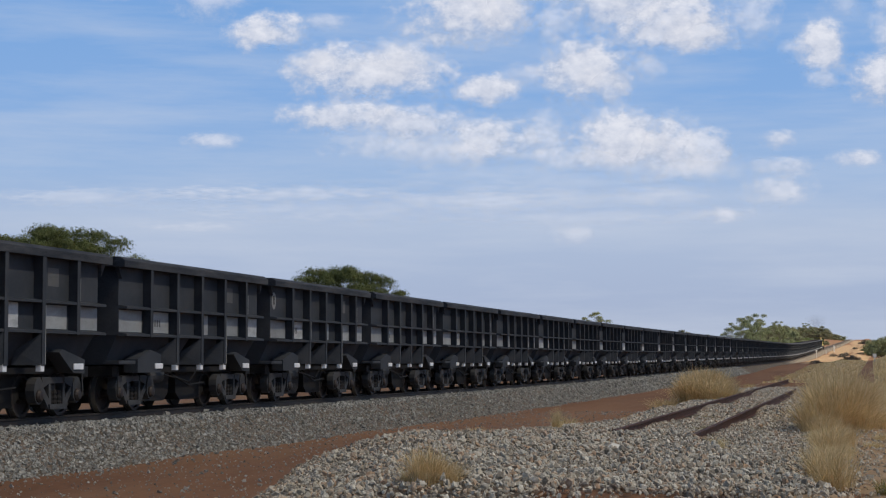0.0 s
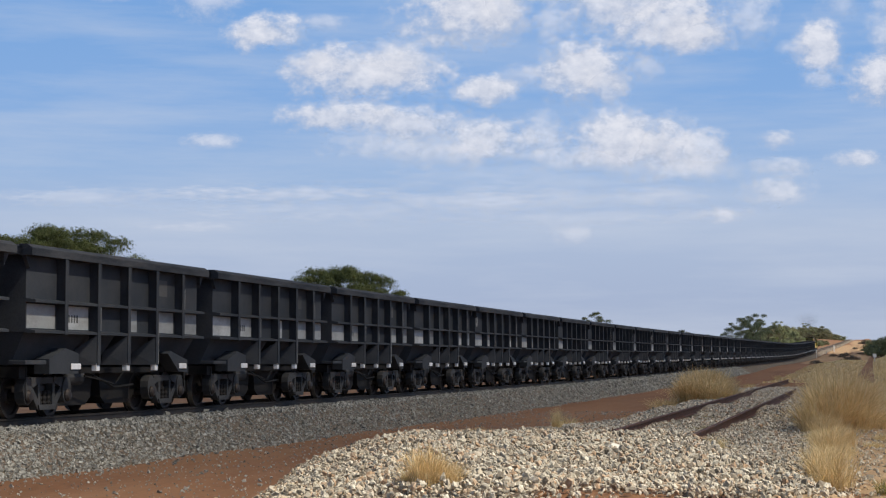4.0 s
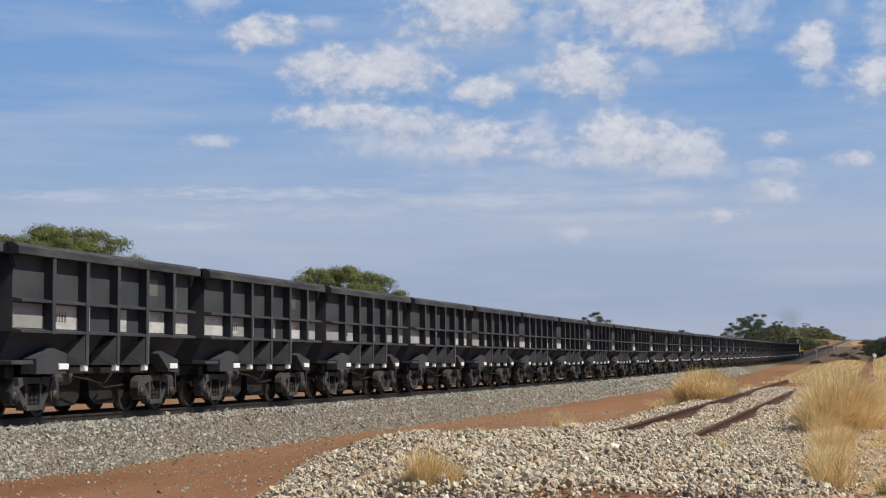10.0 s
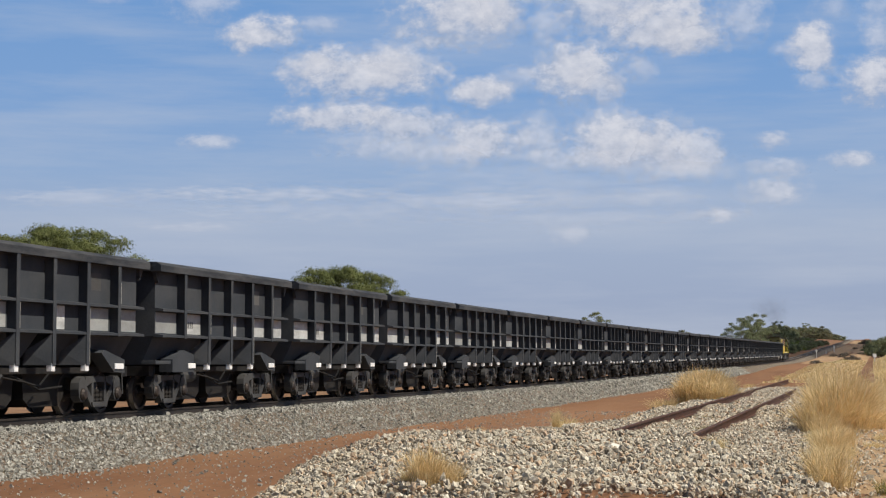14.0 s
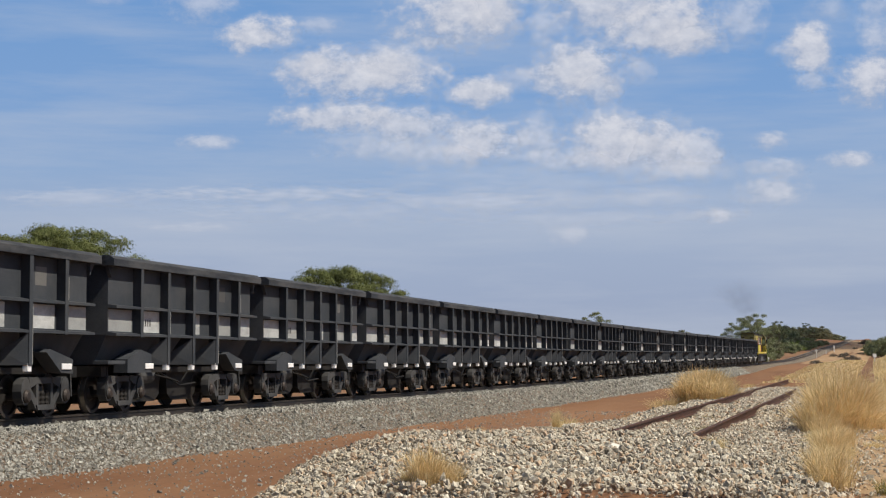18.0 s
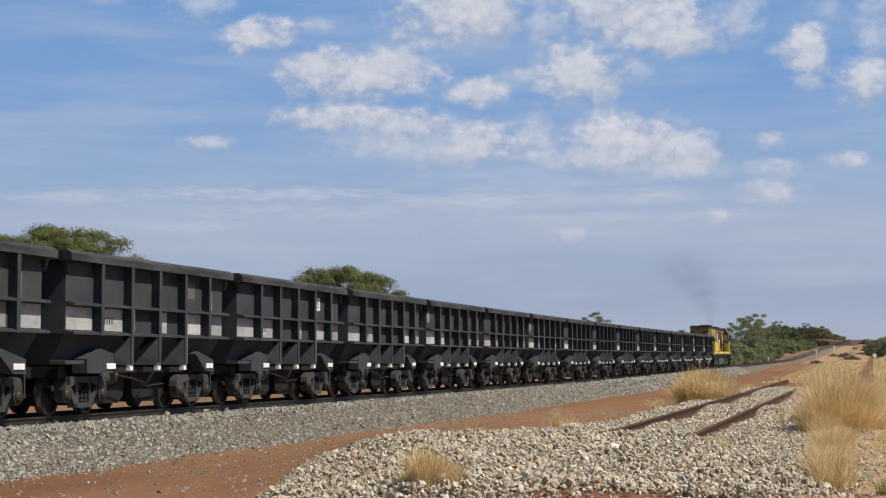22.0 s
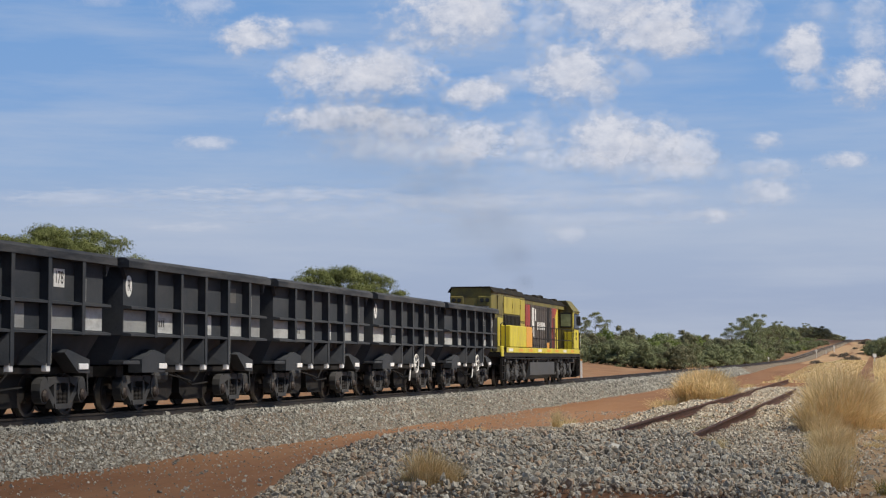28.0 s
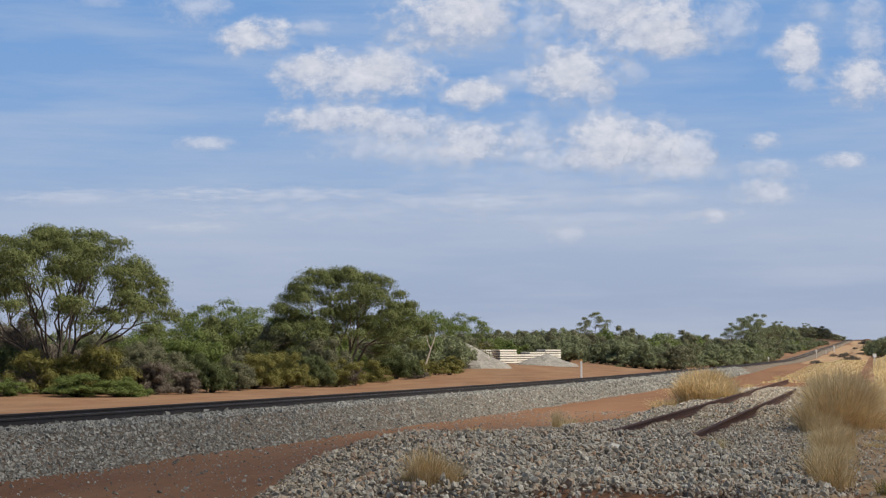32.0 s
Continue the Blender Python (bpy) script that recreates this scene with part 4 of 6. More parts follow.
            if nm == "engine_door":               # slotted catches at head and foot, a rib beside
                for z in (z0 + 0.25, z1 - 0.14):
                    bm = bmesh.new()
                    box(bm, s * (H + 0.03), s * (H + 0.042), (y0 + y1) / 2 - 0.03, (y0 + y1) / 2 + 0.03, z - 0.06, z + 0.06)
                    part("catch", bm, M_INK, door)
                bm = bmesh.new()
                box(bm, s * (H + 0.03), s * (H + 0.045), y0 + 0.02, y0 + 0.07, z0, z1)
                part("door_rib", bm, M_UMBER, door)
        bm = bmesh.new()
        box(bm, s * (H + 0.002), s * (H + 0.04), 2.9, 6.65, 2.70, 3.17)
        grille = part("air_grille", bm, M_FRAME, thing, "black louvred air intake")
        for i in range(12):
            bm = bmesh.new()
            box(bm, s * (H + 0.04), s * (H + 0.06), 2.98 + i * 0.31, 3.04 + i * 0.31, 2.73, 3.14)
            part("louvre", bm, M_FRAME, grille)
        bm = bmesh.new()                          # slanted red field over the cab end
        extrude_poly(bm, [(15.12, 1.52), (15.38, 1.52), (15.4, 3.32), (16.08, 3.32), (16.75, 3.79), (15.12, 3.79)], 0, s * (H + 0.002), s * (H + 0.006))
        part("red_field", bm, M_RED, thing, "slanted faded red paint field")
        bm = bmesh.new()
        tube(bm, [(s * 0.66, 17.9, 2.9), (s * 0.72, 17.9, 3.0), (s * 0.72, 17.9, 3.7), (s * 0.66, 17.9, 3.8)], 0.04, 6)
        part("hand_grip", bm, M_FRAME, thing)
        # full width equipment boxes over the deck
        for i, (y0, y1, mt) in enumerate([(2.1, 4.1, M_YELLOW), (4.13, 5.95, M_YELLOW), (5.98, 7.4, M_ORANGE)]):
            bm = bmesh.new()
            box(bm, s * (H + 0.05), s * 1.44, y0, y1 - 0.05, 1.72, 2.68, 0.03)
            part("equipment_box", bm, mt, thing, "bright yellow equipment box" if i < 2 else "orange equipment box")
        # white lettering and a broken white stripe on the engine hood
        if s > 0:
            for y0, y1, z0, z1 in ((9.52, 9.80, 2.72, 3.66), (9.86, 10.07, 2.27, 3.66), (9.27, 9.58, 2.27, 2.68), (10.31, 10.55, 3.05, 3.62), (9.60, 9.84, 2.45, 2.70)):
                bm = bmesh.new()
                box(bm, s * (H + 0.046), s * (H + 0.049), y0, y1, z0, z1)
                part("white_mark", bm, M_WHITE, thing, "worn white painted emblem stroke")
            for i, y in enumerate(np.arange(10.92, 12.95, 0.305)):
                bm = bmesh.new()
                box(bm, s * (H + 0.046), s * (H + 0.049), y, y + 0.2, 2.62, 3.0)
                part("name_bar", bm, M_WHITE, thing, "worn white lettering bar")
        # handrail
        bm = bmesh.new()
        for z in (2.15, 2.72):
            tube(bm, [(s * 1.42, 7.5, z), (s * 1.42, 18.9, z)], 0.02, 6)
        part("handrail", bm, M_FRAME, thing, "black walkway handrail")
        for y in np.arange(7.6, 18.9, 1.6):
            bm = bmesh.new()
            tube(bm, [(s * 1.42, y, 1.5), (s * 1.42, y, 2.73)], 0.022, 6)
            part("stanchion", bm, M_FRAME, thing)
        bm = bmesh.new()
        tube(bm, [(s * 1.4, 0.25, 1.2), (s * 1.4, 0.25, 2.7), (s * 1.4, 0.9, 2.8), (s * 1.4, 1.2, 2.7), (s * 1.4, 1.2, 1.5)], 0.025, 6)
        part("end_handrail", bm, M_FRAME, thing)
        # ladder at each end
        for y in (0.3, 20.45):
            bm = bmesh.new()
            for yy in (y, y + 0.42):
                box(bm, s * 1.36, s * 1.46, yy - 0.02, yy + 0.02, 0.28, 1.5)
            for z in (0.3, 0.6, 0.9, 1.2):
                box(bm, s * 1.2, s * 1.46, y, y + 0.42, z, z + 0.03)
            part("step_ladder", bm, M_FRAME, thing)
        bm = bmesh.new()
        box(bm, s * 1.38, s * 1.47, 0.15, 0.6, 1.3, 1.75, 0.02)
        part("corner_panel", bm, M_YELLOW, thing, "yellow step corner panel")
        bm = bmesh.new()                          # black panel painted in for the shaded recess of the radiator end
        box(bm, s * 0.9, s * (H + 0.02), 0.66, 1.5, 1.55, 2.98, 0.01)
        part("recess_panel", bm, M_FRAME, thing, "black panel standing in for a shaded end recess")
        bm = bmesh.new()                          # back wall of the cab beside the hood; dark paint carries soot and shade
        extrude_poly(bm, [(s * 0.6, 1.52), (s * 1.415, 1.52), (s * 1.415, 3.72), (s * 1.04, 4.24), (s * 0.6, 4.24)], 1, 18.985, 18.998)
        part("cab_back_wall", bm, M_OLIVE, thing, "sooty yellow cab back wall, darkened for shade")
        bm = bmesh.new()
        for z in (0.35, 0.62):
            tube(bm, [(s * 1.36, 13.7, z + 0.5), (s * 1.38, 14.0, z + 0.3), (s * 1.34, 14.4, z + 0.55)], 0.03, 5)
        part("brake_pipe", bm, M_FRAME, thing)
        for k, yy in enumerate((1.0, 1.5, 6.6, 13.9, 14.2, 19.7, 20.2)):
            bm = bmesh.new()
            tube(bm, [(s * 1.3, yy, 1.32), (s * 1.36, yy + 0.12, 1.0), (s * (1.22 + 0.1 * (k % 2)), yy + 0.2 * (-1) ** k, 0.55)], 0.03 + 0.01 * (k % 3), 6)
            part("hose", bm, M_FRAME, thing)
    fittings = random.Random(4)
    for s in (-1, 1):                             # boxes, valves and conduits hung under the sill
        for k in range(26):
            y, z = 0.8 + 19.4 * (k + fittings.random()) / 26, fittings.uniform(0.95, 1.2)
            bm = bmesh.new()
            if k % 3:
                lathe(bm, [(0, 0.05), (0.04, 0.09), (0.22, 0.09), (0.27, 0.04)], 8, k % 2 + 1)
                for v in bm.verts:
                    v.co += Vector((s * fittings.uniform(1.30, 1.31), y, z))
            else:
                box(bm, s * 1.2, s * 1.42, y, y + fittings.uniform(0.14, 0.34), z, z + 0.2, 0.015)
            part("underframe_fitting", bm, M_BOGIE if k % 4 else M_TANK, thing)
        bm = bmesh.new()
        tube(bm, [(s * 1.43, 0.9, 1.24), (s * 1.43, 7.0, 1.20), (s * 1.43, 13.2, 1.24), (s * 1.43, 20.2, 1.22)], 0.03, 6)
        part("conduit", bm, M_FRAME, thing)
    # rear end face: lamps and number boxes
    for sx in (-0.62, 0.62):
        bm = bmesh.new()
        box(bm, sx - 0.3, sx + 0.3, 0.58, 0.64, 3.18, 3.92, 0.03)
        lb = part("lamp_box", bm, M_OLIVE, thing)
        for k in (-0.12, 0.12):
            bm = bmesh.new()
            lathe(bm, [(0.54, 0.09), (0.60, 0.1)], 12, 1)
            for v in bm.verts:
                v.co.x += sx + k
                v.co.z += 3.74
            part("headlight", bm, M_GLASS, lb)
        bm = bmesh.new()
        box(bm, sx - 0.22, sx + 0.22, 0.56, 0.585, 3.3, 3.5)
        nb = part("number_box", bm, M_INK, lb)
        for i in range(4):
            bm = bmesh.new()
            box(bm, sx - 0.18 + i * 0.1, sx - 0.11 + i * 0.1, 0.552, 0.56, 3.33, 3.47)
            part("number_bar", bm, M_PLATE, nb)
    bm = bmesh.new()
    box(bm, -0.35, 0.35, 0.58, 0.63, 1.6, 3.0, 0.01)
    part("end_door", bm, M_OLIVE, thing)
    # cab
    bm = bmesh.new()
    extrude_poly(bm, [(-1.42, 1.5), (1.42, 1.5), (1.42, 3.70), (1.03, 4.24), (-1.03, 4.24), (-1.42, 3.70)], 1, 19.0, 21.05)
    for v in bm.verts:                            # raked brow
        if v.co.y > 20 and v.co.z > 4:
            v.co.y = 20.55
    part("cab", bm, M_YELLOW, thing, "bright yellow driving cab")
    bm = bmesh.new()
    extrude_poly(bm, [(-1.45, 3.69), (-1.05, 4.25), (1.05, 4.25), (1.45, 3.69), (1.47, 3.73), (1.07, 4.30), (-1.07, 4.30), (-1.47, 3.73)], 1, 18.93, 21.1)
    for v in bm.verts:
        if v.co.y > 20 and v.co.z > 4:
            v.co.y = 20.58
    part("cab_roof", bm, M_OLIVE, thing, "sooty yellow cab roof")
    bm = bmesh.new()
    box(bm, -0.5, 0.5, 19.0, 19.5, 4.25, 4.4, 0.04)
    part("roof_horn_box", bm, M_ROOF, thing)
    for s in (-1, 1):
        bm = bmesh.new()
        box(bm, s * 1.42, s * 1.435, 19.38, 20.92, 2.78, 3.64, 0.02)
        wf = part("side_window_frame", bm, M_INK, thing)
        bm = bmesh.new()
        box(bm, s * 1.435, s * 1.44, 19.46, 20.12, 2.85, 3.57)
        part("pane", bm, M_GLASS, wf)
        bm = bmesh.new()
        box(bm, s * 1.435, s * 1.44, 20.2, 20.85, 2.85, 3.57)
        part("pane", bm, M_GLASS, wf)
        bm = bmesh.new()
        box(bm, s * 0.74, s * 1.37, 18.972, 18.984, 2.86, 3.66)
        rw = part("rear_window_frame", bm, M_INK, thing)
        bm = bmesh.new()
        box(bm, s * 0.79, s * 1.32, 18.962, 18.972, 2.93, 3.58)
        part("pane", bm, M_GLASS_REFLECTION, rw, "cab window with a greenish reflection painted in")
        bm = bmesh.new()
        tube(bm, [(s * 1.47, 19.05, 1.6), (s * 1.47, 19.05, 2.9)], 0.018, 5)
        tube(bm, [(s * 1.46, 20.98, 1.0), (s * 1.46, 20.98, 2.6)], 0.03, 5)
        part("grab_rail", bm, M_FRAME, thing)
        for j in range(2):
            for i in range(2):
                bm = bmesh.new()
                box(bm, s * 1.42, s * 1.426, 19.98 + 0.2 * i, 20.12 + 0.2 * i, 2.2 + 0.24 * j, 2.38 + 0.24 * j)
                part("number_bar", bm, M_INK, thing)
        bm = bmesh.new()
        box(bm, s * 1.25, s * 1.47, 20.9, 21.1, 0.3, 1.55, 0.03)
        part("front_step_panel", bm, M_FRAME, thing)
        bm = bmesh.new()                          # cab door outline, lower panel and white corner post
        for y in (19.08, 20.97):
            box(bm, s * 1.42, s * 1.43, y, y + 0.03, 1.75, 3.66)
        box(bm, s * 1.42, s * 1.43, 19.08, 21.0, 1.72, 1.75)
        part("door_seal", bm, M_FRAME, thing)
        bm = bmesh.new()
        box(bm, s * 0.98, s * 1.4, 18.955, 18.985, 1.6, 2.62, 0.01)
        part("lower_panel", bm, M_YELLOW, thing, "brighter yellow lower panel")
        bm = bmesh.new()
        tube(bm, [(s * 1.44, 21.14, 1.0), (s * 1.46, 21.14, 2.5)], 0.03, 6)
        part("corner_post", bm, M_WHITE, thing, "white corner post")
        bm = bmesh.new()
        box(bm, s * 1.44, s * 1.56, 20.72, 20.78, 3.0, 3.5, 0.01)
        part("mirror", bm, M_INK, thing)
    bm = bmesh.new()
    box(bm, -1.3, 1.3, 20.95, 21.12, 0.22, 1.0, 0.04)
    part("pilot_plate", bm, M_FRAME, thing)
    bm = bmesh.new()
    box(bm, -1.2, 1.2, 21.05, 21.08, 2.55, 3.02, 0.02)
    part("windscreen", bm, M_GLASS, thing)
    # fuel tank, air tanks
    bm = bmesh.new()
    extrude_poly(bm, [(-1.40, 1.05), (-1.40, 0.45), (-1.15, 0.25), (1.15, 0.25), (1.40, 0.45), (1.40, 1.05)], 1, 7.0, 12.7)
    part("fuel_tank", bm, M_TANK, thing, "dusty grey fuel tank")
    bm = bmesh.new()
    box(bm, -1.38, 1.38, 12.75, 13.6, 0.42, 1.05, 0.02)
    part("battery_box", bm, M_TANK, thing)
    for s in (-1, 1):
        bm = bmesh.new()
        lathe(bm, [(8.3, 0.1), (8.35, 0.2), (12.4, 0.2), (12.5, 0.1)], 14, 1)
        ob = part("air_tank", bm, M_TANK, thing)
        ob.matrix_basis = pose(s * 1.18, 0, 1.27)
    for y in (0, 21.1):
        e = -1 if y == 0 else 1
        bm = bmesh.new()
        box(bm, -0.14, 0.14, y, y + e * 0.62, 0.76, 1.02, 0.03)
        tube(bm, [(0.6, y, 1.0), (0.65, y + e * 0.3, 0.7), (0.5, y + e * 0.45, 0.55)], 0.035, 6)
        tube(bm, [(0.9, y, 1.1), (0.95, y + e * 0.25, 0.75), (0.8, y + e * 0.35, 0.6)], 0.03, 6)
        part("coupler", bm, M_BOGIE, thing)
    for yc in (4.1, 16.9):
        bm = bmesh.new()
        box(bm, -0.9, 0.9, -1.9, 1.9, 0.15, 0.4)
        bogie = part("bogie", bm, M_FRAME, thing, "black three-axle locomotive bogie")
        bogie.matrix_basis = pose(0, yc, 0.5)
        # side frames and brake cylinders painted black for the shade under the deck
        for s in (-1, 1):
            bm = bmesh.new()
            extrude_poly(bm, [(-2.35, 0.1), (-2.35, 0.42), (-1.2, 0.5), (1.2, 0.5), (2.35, 0.42), (2.35, 0.1), (1.3, 0.2), (0.95, 0.02), (-0.95, 0.02), (-1.3, 0.2)], 0, s * 1.02, s * 1.18)
            part("side_frame", bm, M_FRAME, bogie)
            for y in (-1.85, 0.0, 1.85):
                bm = bmesh.new()
                extrude_poly(bm, [(y - 0.26, -0.2), (y - 0.3, 0.3), (y - 0.16, 0.5), (y + 0.16, 0.5), (y + 0.3, 0.3), (y + 0.26, -0.2), (y + 0.12, -0.28), (y - 0.12, -0.28)], 0, s * 1.0, s * 1.3)
                part("axle_box", bm, M_BOGIE, bogie)
                bm = bmesh.new()
                lathe(bm, [(s * 1.28, 0.19), (s * 1.34, 0.18), (s * 1.37, 0.12), (s * 1.375, 0.04)], 12)
                for v in bm.verts:
                    v.co.y += y
                part("axle_cover", bm, M_TANK, bogie, "dusty grey axle cover")
            for y in (-0.95, 0.95):
                bm = bmesh.new()
                lathe(bm, [(y - 0.3, 0.05), (y - 0.25, 0.13), (y + 0.2, 0.13), (y + 0.25, 0.06)], 10, 1)
                for v in bm.verts:
                    v.co.x += s * 1.24
                    v.co.z -= 0.05
                part("brake_cylinder", bm, M_FRAME, bogie)
                bm = bmesh.new()
                tube(bm, [(s * 1.22, y - 0.5, 0.45), (s * 1.26, y, 0.1), (s * 1.2, y + 0.4, -0.2)], 0.03, 5)
                part("brake_hanger", bm, M_BOGIE, bogie)
                bm = bmesh.new()
                lathe(bm, [(0.05, 0.09), (0.12, 0.11), (0.18, 0.09), (0.24, 0.11), (0.30, 0.09), (0.36, 0.11), (0.42, 0.09)], 10, 2)
                for v in bm.verts:
                    v.co.x += s * 1.2
                    v.co.y += y * 0.62
                part("coil_spring", bm, M_TANK, bogie)
                bm = bmesh.new()
                tube(bm, [(s * 1.28, y - 0.35, 0.62), (s * 1.34, y - 0.1, 0.35), (s * 1.28, y + 0.3, 0.3), (s * 1.25, y + 0.45, 0.6)], 0.025, 5)
                part("sand_pipe", bm, M_BOGIE, bogie)
        clutter = random.Random(int(yc * 10))
        for s in (-1, 1):                         # pipes, rods and boxes crowding the bogie
            for k in range(16):
                y, z = clutter.uniform(-2.4, 2.4), clutter.uniform(-0.05, 0.7)
                bm = bmesh.new()
                if k % 4 == 3:
                    box(bm, s * 1.1, s * clutter.uniform(1.2, 1.34), y, y + clutter.uniform(0.12, 0.3), z - 0.1, z + clutter.uniform(0.05, 0.16), 0.015)
                    part("junction_box", bm, M_BOGIE if k % 3 else M_FRAME, bogie)
                else:
                    tube(bm, [(s * 1.18, y, z + 0.2), (s * clutter.uniform(1.22, 1.36), y + clutter.uniform(-0.25, 0.25), z), (s * 1.2, y + clutter.uniform(-0.5, 0.5), z - clutter.uniform(0.15, 0.45))], clutter.uniform(0.018, 0.04), 5)
                    part("brake_rod", bm, M_FRAME if k % 2 else M_BOGIE, bogie)
        for y in (-1.85, 0.0, 1.85):
            wheelset(bogie, y, 0.5)
    return tagged(thing, "weathered yellow, red and umber diesel locomotive at the train's tail", "locomotive")


loco = locomotive()
# ---------------------------------------------------------------- plants
def spot(column, deep):
    """The place on the ground in one direction of the view: column is its tangent to the right of the axis, deep the distance along the axis."""
    c, s = math.cos(radians(TURN)), math.sin(radians(TURN))
    side = column * deep
    x, y = side * c - deep * s, side * s + deep * c
    return x, y, float(ground_z(x, y))


def again(src, m):
    """A copy of a scaled thing that takes the whole pose m, scale included."""
    return copy_thing(src, m @ Matrix.Diagonal((1 / src.scale.x, 1 / src.scale.y, 1 / src.scale.z, 1)))


def leaves(name, centres, radii, per, size, mat, parent, seed, flat=0.7, cap=False):
    """A crown: leaves strewn through many small clumps; with cap on, each clump is an umbrella with a drooping rim."""
    r = np.random.default_rng(seed)
    centres, radii = np.asarray(centres, float), np.asarray(radii, float)
    n = len(centres) * per
    idx = np.repeat(np.arange(len(centres)), per)
    u = r.normal(size=(n, 3))
    u /= np.linalg.norm(u, axis=1)[:, None]
    u[:, 2] = np.where(u[:, 2] < (-0.15 if cap else -0.3), -u[:, 2], u[:, 2])
    rad = r.random(n) ** (0.22 if cap else 0.4)
    lump = 1 + 0.22 * np.sin(5 * np.arctan2(u[:, 1], u[:, 0]) + idx) + 0.06 * r.normal(size=n)
    p = centres[idx] + u * (radii[idx] * rad * lump)[:, None] * np.array([1, 1, flat])
    if cap:
        p[:, 2] -= np.where(u[:, 2] < 0.3, r.random(n) ** 2 * 0.4, 0) * radii[idx]
    face = u + (0.35 if cap else 0.25) * r.normal(size=(n, 3))                 # leaves face outwards from their clump, unevenly
    lean = r.normal(size=(n, 3)) + (np.array([0, 0, 1.2]) if cap else 0)
    b = np.cross(face, lean)
    b /= np.linalg.norm(b, axis=1)[:, None]
    a = np.cross(face, b)
    a /= np.linalg.norm(a, axis=1)[:, None]
    s = size * r.uniform(0.6, 1.4, n)
    l, w = (s * 1.6)[:, None] * a, (s * 0.55)[:, None] * b
    verts = np.stack([p - l * 0.5, p + w * 0.5, p + l * 0.5, p - w * 0.5], 1).reshape(-1, 3)
    faces = np.arange(n * 4).reshape(n, 4)
    return link_mesh(name, verts, faces, mat, parent)


def split(points, k, r):
    """Sorts points into k bundles of neighbours."""
    seeds = points[r.choice(len(points), min(k, len(points)), replace=False)]
    for _ in range(8):
        near = np.argmin(((points[:, None] - seeds[None]) ** 2).sum(2), 1)
        seeds = np.array([points[near == j].mean(0) if (near == j).any() else seeds[j] for j in range(len(seeds))])
    return [points[near == j] for j in range(len(seeds)) if (near == j).any()]


def gum_tree(name, height, spread, seed, leaf, stems, clumps, per, label, low=0.62, bark=None, size=0.1, clump=0.075, edge=0.5, tiers=0.3):
    """A mallee gum: stems splay from one root like a vase, fork and fork again, and each twig ends in an umbrella of leaves on the crown's dome."""
    r = np.random.default_rng(seed)
    thing = new(name)
    tips = []
    for i in range(clumps):
        q, a = math.sqrt((i + 0.5) / clumps), i * 2.39996 + r.normal() * 0.25
        wobble = 1 + 0.13 * math.sin(3 * a + seed) + 0.09 * math.sin(5 * a + 2 * seed)
        top = height * (1 - (1 - edge) * q ** 2.8) * (1 + 0.05 * math.sin(4 * a + seed))
        if r.random() < tiers:
            top *= r.uniform(low, 0.88)
        tips.append((q * wobble * spread / 2 * math.cos(a), q * wobble * spread / 2 * math.sin(a), top))
    tips = np.array(tips)
    bm = bmesh.new()
    thick = height * 0.014

    def limb(p, q, r0, r1, bend, sides):
        p, q = Vector(p), Vector(q)
        k = (q - p).length * bend
        mids = [p.lerp(q, t) + Vector((r.normal() * k * 0.5, r.normal() * k * 0.5, k * (0.5 - t))) for t in (0.33, 0.68)]
        tube(bm, [p, *mids, q], [r0, r0 + (r1 - r0) * 0.33, r0 + (r1 - r0) * 0.68, r1], sides)

    for bundle in split(tips, stems, r):
        mid = bundle.mean(0)
        root = np.array([mid[0] * 0.05, mid[1] * 0.05, -0.15])
        fork = np.array([mid[0] * 0.38, mid[1] * 0.38, height * r.uniform(0.26, 0.36)])
        limb(root, fork, thick, thick * 0.75, 0.08, 7)
        for twigs in split(bundle, max(2, len(bundle) // 4), r):
            t = twigs.mean(0)
            knee = fork + (t - fork) * 0.62 - np.array([0, 0, 0.03 * height])
            limb(fork, knee, thick * 0.55, thick * 0.36, 0.10, 6)
            for tip in twigs:
                limb(knee, tip, thick * 0.3, thick * 0.1, 0.13, 4)
    part("trunk", bm, bark or M_BARK, thing, "several dark leaning stems")
    radii = clump * spread * r.uniform(0.75, 1.3, clumps)
    leaves("crown", tips, radii, per, size, leaf, thing, seed, 0.62, True)
    return tagged(thing, label, "tree")


def bush(name, seed, leaf, label, clumps=56, per=300, size=0.058, loose=0.0, category="bush"):
    """A shrub two metres high and three wide, to be scaled a little."""
    r = random.Random(seed)
    thing = new(name)
    bm = bmesh.new()
    centres, radii = [], []
    lobes = [(r.uniform(-0.7, 0.7), r.uniform(-0.7, 0.7), r.uniform(0.65, 1.0)) for _ in range(4)]
    for i in range(clumps):
        lx, ly, lz = lobes[i % 4]
        a, q = r.uniform(0, 2 * math.pi), r.random() ** 0.6
        x, y = lx + 0.85 * q * math.cos(a), ly + 0.85 * q * math.sin(a)
        z = 1.75 * lz * math.sqrt(max(0.03, 1 - 0.85 * q * q)) * r.uniform(0.3 if i % 3 else 0.1, 1.0)
        centres.append((x, y, max(0.22, z)))
        radii.append(r.uniform(0.22, 0.42) * (1 + loose))
        if i % 4 == 0:
            tube(bm, [(0.1 * x, 0.1 * y, -0.05), (0.5 * x, 0.5 * y, z * 0.5), (x, y, z)], [0.035, 0.022, 0.008], 4)
    part("stem", bm, M_BARK, thing, "thin brown stems")
    leaves("foliage", centres, radii, per, size, leaf, thing, seed, 0.85)
    return tagged(thing, label, category)


